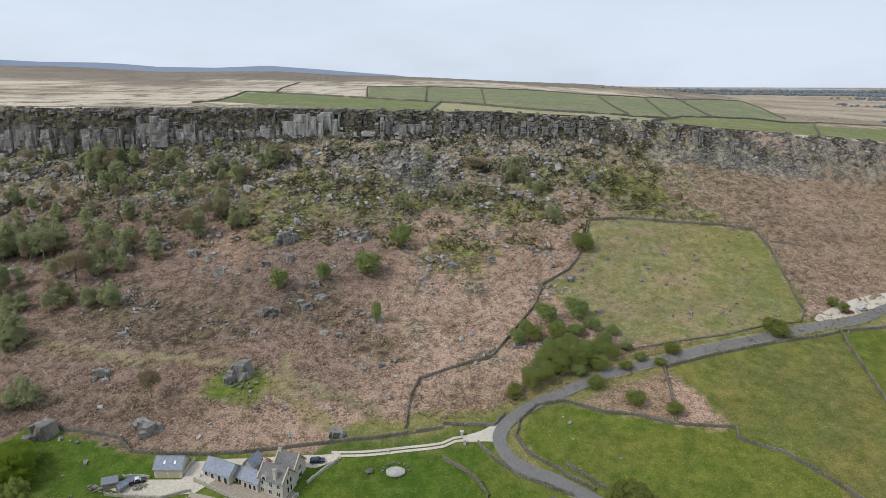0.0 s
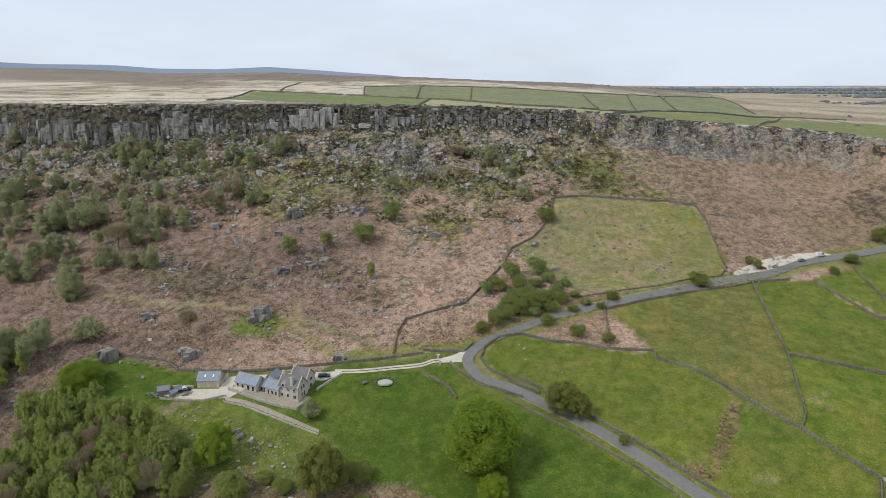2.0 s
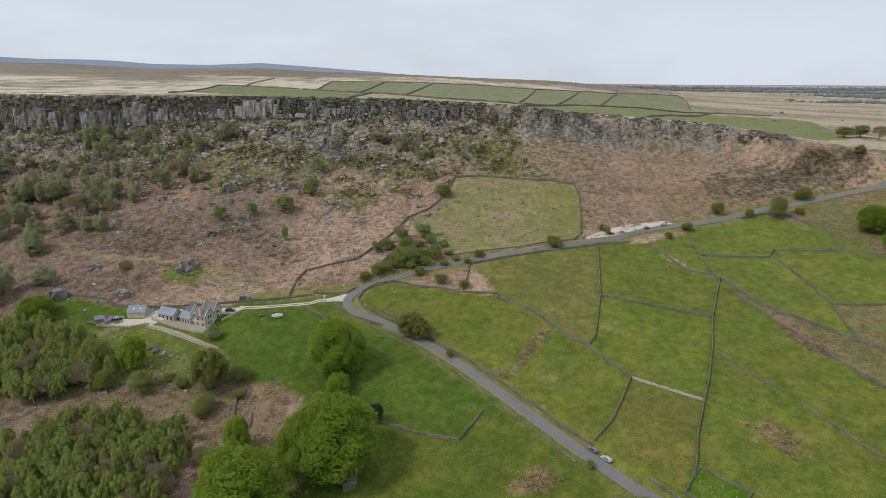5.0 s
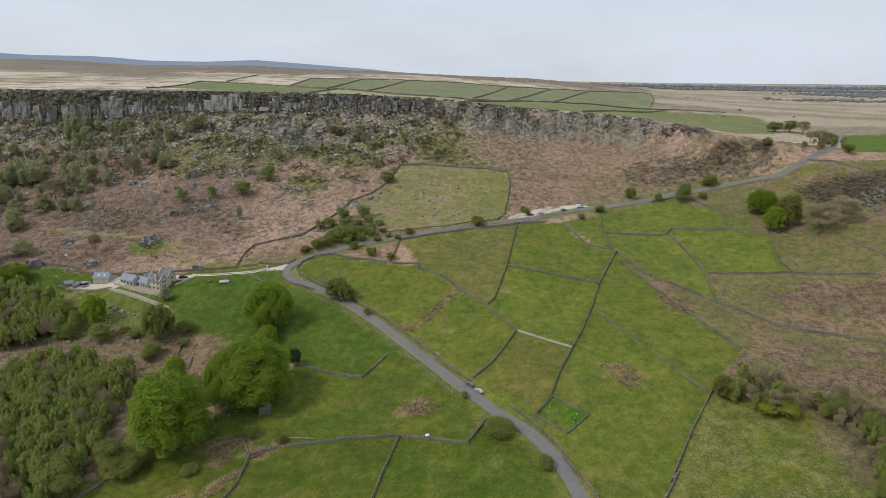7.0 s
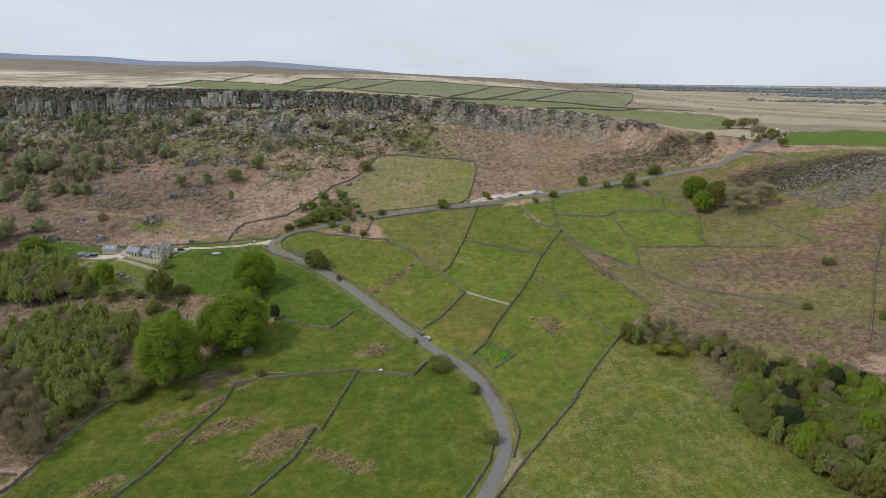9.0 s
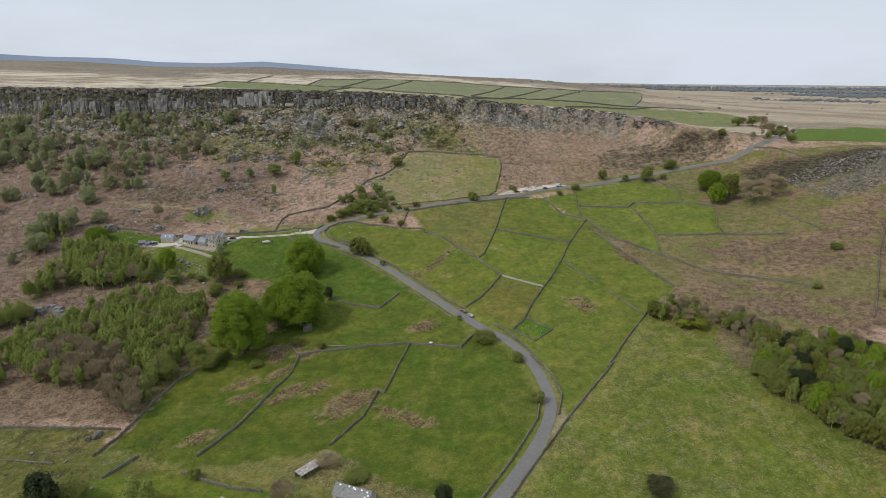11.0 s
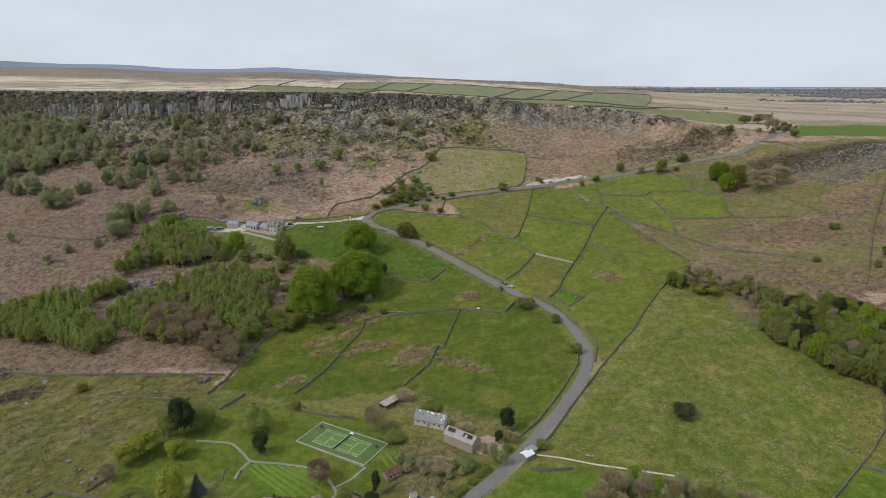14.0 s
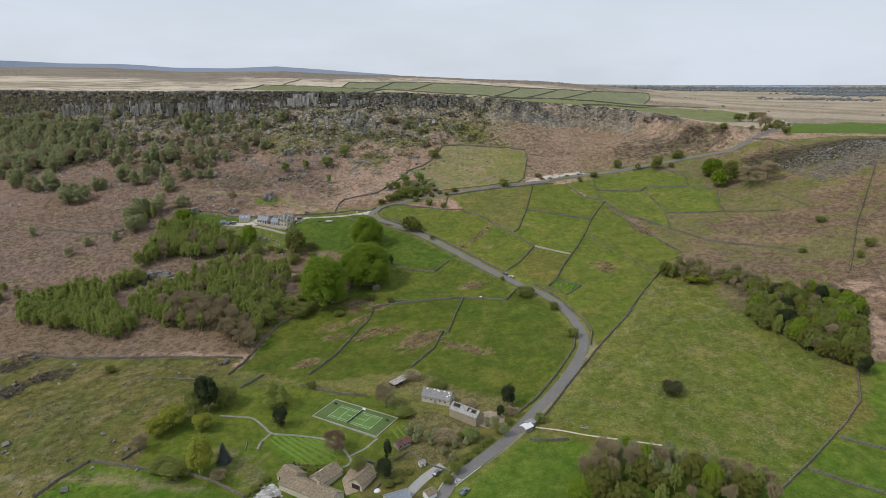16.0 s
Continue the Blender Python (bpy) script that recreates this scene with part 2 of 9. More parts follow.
M["rock"] = rock_material("gritstone_rock", (0.095, 0.089, 0.079), (0.26, 0.246, 0.222), (0.40, 0.385, 0.36))
M["pale_rock"] = rock_material("pale_gritstone_rock", (0.15, 0.141, 0.125), (0.40, 0.38, 0.342), (0.56, 0.54, 0.50))
M["boulder"] = rock_material("lichened_boulder", (0.085, 0.079, 0.068), (0.27, 0.253, 0.223), (0.44, 0.42, 0.38))
M["cliff"] = rock_material("gritstone_cliff", (0.10, 0.093, 0.082), (0.27, 0.253, 0.226), (0.38, 0.36, 0.33))
# dark ledge rock, whose tone also paints the shade of the gullies
M["dark_rock"] = rock_material("dark_ledges_gully_shade", (0.085, 0.078, 0.068), (0.20, 0.188, 0.168), (0.30, 0.285, 0.26))
M["mid_cliff"] = rock_material("grey_gritstone_cliff", (0.125, 0.117, 0.103), (0.335, 0.317, 0.285), (0.45, 0.43, 0.395))
M["pale_cliff"] = rock_material("pale_gritstone_cliff", (0.16, 0.15, 0.132), (0.43, 0.41, 0.37), (0.54, 0.52, 0.48))


# ---- the lie of the land ----
def smooth(t):
    t = np.clip(t, 0, 1)
    return t * t * (3 - 2 * t)


EDGE_X = [-3000, -1000, -600, -377, -243, -104, 20, 120, 185, 250, 300, 345, 400, 480, 600, 3000]
EDGE_Y = [620, 520, 470, 440, 407, 409, 412, 408, 399, 389, 384, 356, 345, 350, 360, 380]
TOP_X = [-5000, -2000, -800, -400, -100, 20, 116, 185, 246, 300, 380, 450, 530, 620, 1000, 2000, 5000]
TOP_Z = [120, 112, 106, 99, 98.5, 97, 92.5, 86, 82, 77, 65, 57.5, 56, 49, 40, 30, 22]
# the moor's skyline, 1500 m off
SKY_X = [-5000, -2000, -1080, -875, -667, -390, -254, -47, 160, 353, 505, 643, 720, 800, 1000, 2000, 5000]
SKY_Z = [158, 148, 142, 138, 127, 128, 120, 114.5, 105, 98.5, 86, 75, 54, 46, 38, 28, 20]
# gently curved dale side, as a polynomial in u = x / 400, v = (y - 130) / 270, with some knolls and hollows
DALE = [-10.98, 58.25, 20.84, -14.04, 10.11, 19.59, 6.23, -13.89, -2.57, 7.61, 2.89, 4.55, -6.43, -21.56, -2.32, 15.19, 7.33, -13.32, 4.46, 0.32, 0.12]
KNOLLS = [(151, 174, 35, 3.2), (270, 234, 35, -3.6), (31, 49, 55, -2.8), (460, 200, 35, 4.1), (311, 126, 35, -3.2), (-77, 295, 35, 3.4), (350, 340, 35, 3.1), (420, 346, 35, -3.6), (-35, -77, 35, 2.5), (-133, 215, 55, 2.0), (460, 200, 55, 2.5), (-251, 205, 35, -2.7), (-33, 240, 35, -2.1), (230, 60, 35, 1.8)]


def edge(x):
    return np.interp(x, EDGE_X, EDGE_Y)


def upper(x, y):
    lo = np.interp(x - 35 * smooth((y - 480) / 650), TOP_X, TOP_Z)
    hi = np.interp(x, SKY_X, SKY_Z)
    z = lo + (hi - lo) * np.clip((y - 500) / 1000, 0, 1) ** 1.6
    return z - 0.035 * np.clip(y - 1520, 0, 900) * smooth((820 - x) / 250)


def lower(x, y):
    x, y = np.clip(x, -440, 480), np.clip(y, -160, 420)
    u, v = x / 400, (y - 130) / 270
    z, k = 0 * x + 0 * y, 0
    for i in range(6):
        for j in range(6 - i):
            z = z + DALE[k] * u**i * v**j
            k += 1
    for bx, by, s, a in KNOLLS:
        z = z + a * np.exp(-((x - bx) ** 2 + (y - by) ** 2) / (2 * s * s))
    return z


def height(x, y):
    x, y = np.asarray(x, float), np.asarray(y, float)
    e, w = edge(x), np.interp(x, [-400, 60, 130, 200, 300, 360, 420], [14, 14, 18, 22, 26, 45, 90])
    s = smooth((y - e + w) / w)
    lo, up = lower(x, np.minimum(y, e)), upper(x, np.maximum(y, e))
    z = lo + (up - lo) * s
    # the ground is cut level for the tennis court
    c, k = math.cos(radians(-28.2)), math.sin(radians(-28.2))
    u, v = np.abs((x - 42.5) * c + (y + 83) * k), np.abs(-(x - 42.5) * k + (y + 83) * c)
    flat = smooth((26 - u) / 7) * smooth((16.5 - v) / 7)
    return z + (-37.12 - z) * flat


def gz(x, y):
    return float(height(x, y))


def wave(x, y, scale, seed):
    """Cheap smooth noise, about -1 to 1."""
    r = np.random.RandomState(seed)
    z = 0
    for k in range(7):
        a, p, f = r.uniform(0, 6.283), r.uniform(0, 6.283), r.uniform(0.6, 1.9)
        z = z + np.sin((x * math.cos(a) + y * math.sin(a)) * 6.283 * f / scale + p)
    return z / 3.4


def inside(poly, x, y):
    hit = np.zeros(np.shape(x), bool)
    for (x0, y0), (x1, y1) in zip(poly, poly[1:] + poly[:1]):
        if y0 == y1:
            continue
        cross = ((y0 > y) != (y1 > y)) & (x < (x1 - x0) * (y - y0) / (y1 - y0) + x0)
        hit ^= cross
    return hit


def away(line, x, y):
    """Distance from a polyline."""
    best = np.full(np.shape(x), 1e9)
    for (x0, y0), (x1, y1) in zip(line, line[1:]):
        dx, dy = x1 - x0, y1 - y0
        t = np.clip(((x - x0) * dx + (y - y0) * dy) / (dx * dx + dy * dy + 1e-9), 0, 1)
        best = np.minimum(best, np.hypot(x - x0 - t * dx, y - y0 - t * dy))
    return best


def resample(line, step):
    """Points evenly along a rounded polyline."""
    pts = [Vector((*p, 0)) for p in line]
    out = []
    for i in range(len(pts) - 1):
        p0, p1, p2, p3 = pts[max(i - 1, 0)], pts[i], pts[i + 1], pts[min(i + 2, len(pts) - 1)]
        n = max(1, int((p2 - p1).length / step + 0.5))
        k = 0.35 * min((p2 - p1).length / max((p2 - p0).length, 1e-6), 1), 0.35 * min((p2 - p1).length / max((p3 - p1).length, 1e-6), 1)
        a, b = p1 + (p2 - p0) * k[0], p2 - (p3 - p1) * k[1]
        for j in range(n):
            t = j / n
            out.append(p1 * (1 - t) ** 3 + a * 3 * t * (1 - t) ** 2 + b * 3 * t * t * (1 - t) + p2 * t**3)
    return [(p.x, p.y) for p in out] + [tuple(line[-1])]


# plan of the drystone walls, in metres
WALLS = {
    "broken_a": [(-20.8, 121), (-18.6, 110), (-16.4, 99.4)],
    "broken_b": [(-9.6, 101.6), (-8.2, 93.5)],
    "n_s": [(224, 196), (204, 157), (194, 132), (184, 111), (177, 98), (168, 81), (161, 64), (154, 54)],
    "cross_upper": [(153, 177), (178, 167), (204, 157)],
    "road_to_jun": [(166, 238), (153, 177), (143, 144), (138, 137)],
    "long_mid": [(44, 200), (58, 194), (70, 192), (80, 188), (92, 186), (100, 185), (99, 180), (111, 173), (118, 164), (123, 156), (138, 137), (152, 115)],
    "jun_to_road": [(152, 115), (138, 91), (128, 80)],
    "pale_cross": [(152, 115), (177, 99)],
    "long_east": [(198, 238), (208, 205), (224, 196), (233, 167), (248, 150), (264, 131), (264, 131), (280, 112), (292, 103), (307, 95), (323, 84), (332, 76)],
    "parallel_east": [(223, 182), (237, 141), (246, 116), (255, 89)],
    "upper_east": [(226, 251), (223, 223), (222, 199)],
    "upper_cross": [(223, 223), (263, 220), (270, 229), (306, 218), (323, 203)],
    "east_down": [(266, 220), (268, 169), (262, 134)],
    "east_small": [(324, 203), (314, 170), (314, 159)],
    "east_cross": [(269, 164), (312, 158), (330, 151), (352, 144)],
    "crag_foot": [(361, 180), (367, 159), (372, 143)],
    "east_edge": [(450, 187), (420, 148), (386, 103), (367, 74), (345, 41)],
    "old_wall_a": [(195, 130), (203, 114), (211, 101)],
    "old_wall_b": [(214, 92), (223, 70), (227, 60)],
    "big_field_west": [(231, 62), (212, 37), (196, 13), (200, 17), (173, -19), (150, -54), (132, -83), (129, -86)],
    "grave": [(153, 53), (162, 64), (175, 51), (164, 41), (153, 53)],
    "near_bend_field": [(43, 96), (53, 92), (61, 88), (76, 84), (87, 100)],
    "lower_cross": [(37, 38), (48, 42), (61, 43), (74, 45), (94, 45), (110, 42), (124, 38), (124, 39), (128, 45), (132, 52)],
    "lower_cross_b": [(36, 39), (31, 47), (23, 45), (19, 42)],
    "lower_mid": [(96, 44), (91, 25), (86, 1), (83, 3), (78, -17), (66, -37)],
    "lower_west": [(37, 38), (36, 21), (29, 3), (31, 7), (22, -22), (12, -43)],
    "wood_wall": [(-7, 33), (-19, 18), (-24, -3), (-27, -30), (-31, -43)],
    "moor_wall": [(-153, -15), (-127, -19), (-77, -21), (-29, -24)],
    "rough_wall": [(-79, -42), (-63, -44), (-45, -47)],
    "garden_top": [(-20, -57), (-12, -43)],
    "court_top": [(10, -53), (19, -57), (33, -62), (45, -64)],
    "bottom_field": [(-80, -130), (-75, -120), (-68, -110), (-48, -115), (-33, -118)],
    "bottom_field_b": [(-24, -119), (-10, -124), (6, -133)],
    "bottom_spur": [(-54, -111), (-50, -105), (-47, -102)],
    "big_field_east": [(317, -18), (294, -52), (278, -81), (262, -96), (234, -119), (214, -134)],
    "east_field_a": [(232, -122), (243, -129), (255, -135)],
    "east_field_b": [(255, -104), (262, -108), (270, -112)],
    "road_inner": [(160, -7), (156, -24), (142, -50), (128, -72), (119, -82)],
    "road_outer": [(160, 28), (168, 10), (170, -6), (166, -21)],
    "bend_inner": [(44, 200), (34, 198), (27, 191), (25, 184), (28, 177), (37, 170), (47, 162)],
    "bend_outer": [(12, 181), (17, 174), (24, 168), (34, 163), (40, 160)],
    "track_wall": [(-133, 187), (-121, 185), (-110, 183), (-103, 177), (-90, 176), (-78, 176), (-66, 177), (-54, 179), (-36, 182), (-21, 184), (0, 188)],
    "track_end": [(0, 190), (8, 189), (18, 189), (22, 194)],
    "enclosure": [(-13, 188), (-12, 203), (-9, 213), (0, 217), (9, 221), (20, 225), (29, 239), (41, 257), (47, 273), (61, 284), (71, 300), (80, 327), (100, 329), (124, 326), (148, 324), (167, 320), (168, 304), (162, 269), (160, 261), (159, 252), (153, 244)],
    "enclosure_spur": [(171, 309), (179, 308), (186, 304)],
    "road_north": [(153, 244), (137, 242), (117, 236), (99, 233), (77, 228), (74, 230)],
    "road_south": [(87, 217), (106, 223), (131, 229), (157, 234), (167, 237), (186, 239)],
    "bramble_east": [(86, 217), (84, 202), (81, 188)],
    "house_field": [(0, 175), (7, 170), (11, 166), (14, 160)],
    "lane_wall": [(122, -102), (128, -103), (139, -102)],
    "road_up_south": [(269, 270), (285, 274), (298, 270), (311, 244), (305, 219)],
    "far_road": [(400, 305), (418, 299), (430, 283)],
    "west_wall": [(-265, 169), (-240, 163), (-215, 156), (-192, 152), (-184, 158)],
    "west_spur": [(-243, 203), (-227, 182), (-216, 173)],
    "lane_east": [(40, 172), (52, 161), (66, 148), (83, 131), (101, 110), (116, 91), (127, 77)],
    "lane_west": [(33, 160), (47, 150), (58, 141), (75, 125), (93, 104)],
    "lane_low_west": [(93, 104), (108, 85), (119, 70)],
    "lane_low_east": [(143, 60), (152, 48), (160, 32), (162, 24)],
    "plateau_top": [(-107, 902), (-23, 940), (58, 950), (144, 968), (234, 960), (317, 994), (495, 1211), (581, 1232), (514, 1008), (441, 806)],
    "plateau_front": [(-229, 737), (-175, 692), (-71, 591), (-2, 532), (69, 461), (113, 455), (140, 460), (172, 482), (204, 537), (274, 587), (469, 782), (539, 759)],
    "plateau_a": [(-107, 902), (-88, 734), (-72, 604)],
    "plateau_b": [(-23, 940), (-15, 539)],
    "plateau_c": [(56, 922), (34, 503)],
    "plateau_d": [(234, 960), (148, 500)],
    "plateau_e": [(317, 994), (187, 514)],
    "plateau_f": [(438, 1190), (245, 567)],
    "plateau_g": [(-2, 532), (-8, 409)],
    "plateau_h": [(204, 537), (168, 470), (133, 401)],
    "plateau_i": [(462, 777), (244, 403)],
    "plateau_j": [(-229, 737), (-203, 616), (-188, 522), (-195, 491)],
    "plateau_k": [(-238, 1057), (-216, 857), (-194, 741)],
}
ROAD = [
    (84.2, -133), (87.2, -127), (100, -114), (112.4, -100.8), (126.6, -81.7), (143.1, -58.3), (156.3, -35.2), (163.4, -15.3), (163, 2.4), (160.6, 16.1), (156.4, 29.3), (148.4, 44.1), (139.2, 53.7), (131, 63.7), (124, 72.6), (112, 88.3), (97.5, 106.7), (79.1, 128.4), (61.6, 146.1), (36, 165.8), (28.1, 169.5), (22.5, 174.1), (19.3, 181.3), (20.5, 187.1),
]
ROAD += [
    (25.7, 193.2), (34.7, 199.4), (43.8, 204.1), (53.2, 208.9), (64.6, 214.5), (77.6, 218.9), (90.6, 222.3), (107.8, 227.8), (125, 232.1), (142.8, 236.6), (161.4, 241.5), (180.1, 245.8), (197.5, 254.3), (221.3, 261), (251.7, 268.8), (280.2, 277.6), (308.1, 282.4), (333.4, 287.3), (359.6, 293.4), (383.1, 299.4), (404.2, 307.4), (430.2, 326.9), (481.5, 399.8), (537.6, 480.1),
]
TRACK = [(-36.9, 176.9), (-25.6, 177.2), (-13.1, 178.8), (0.1, 180.7), (4, 182.8), (11.7, 183.4), (17, 184.3)]
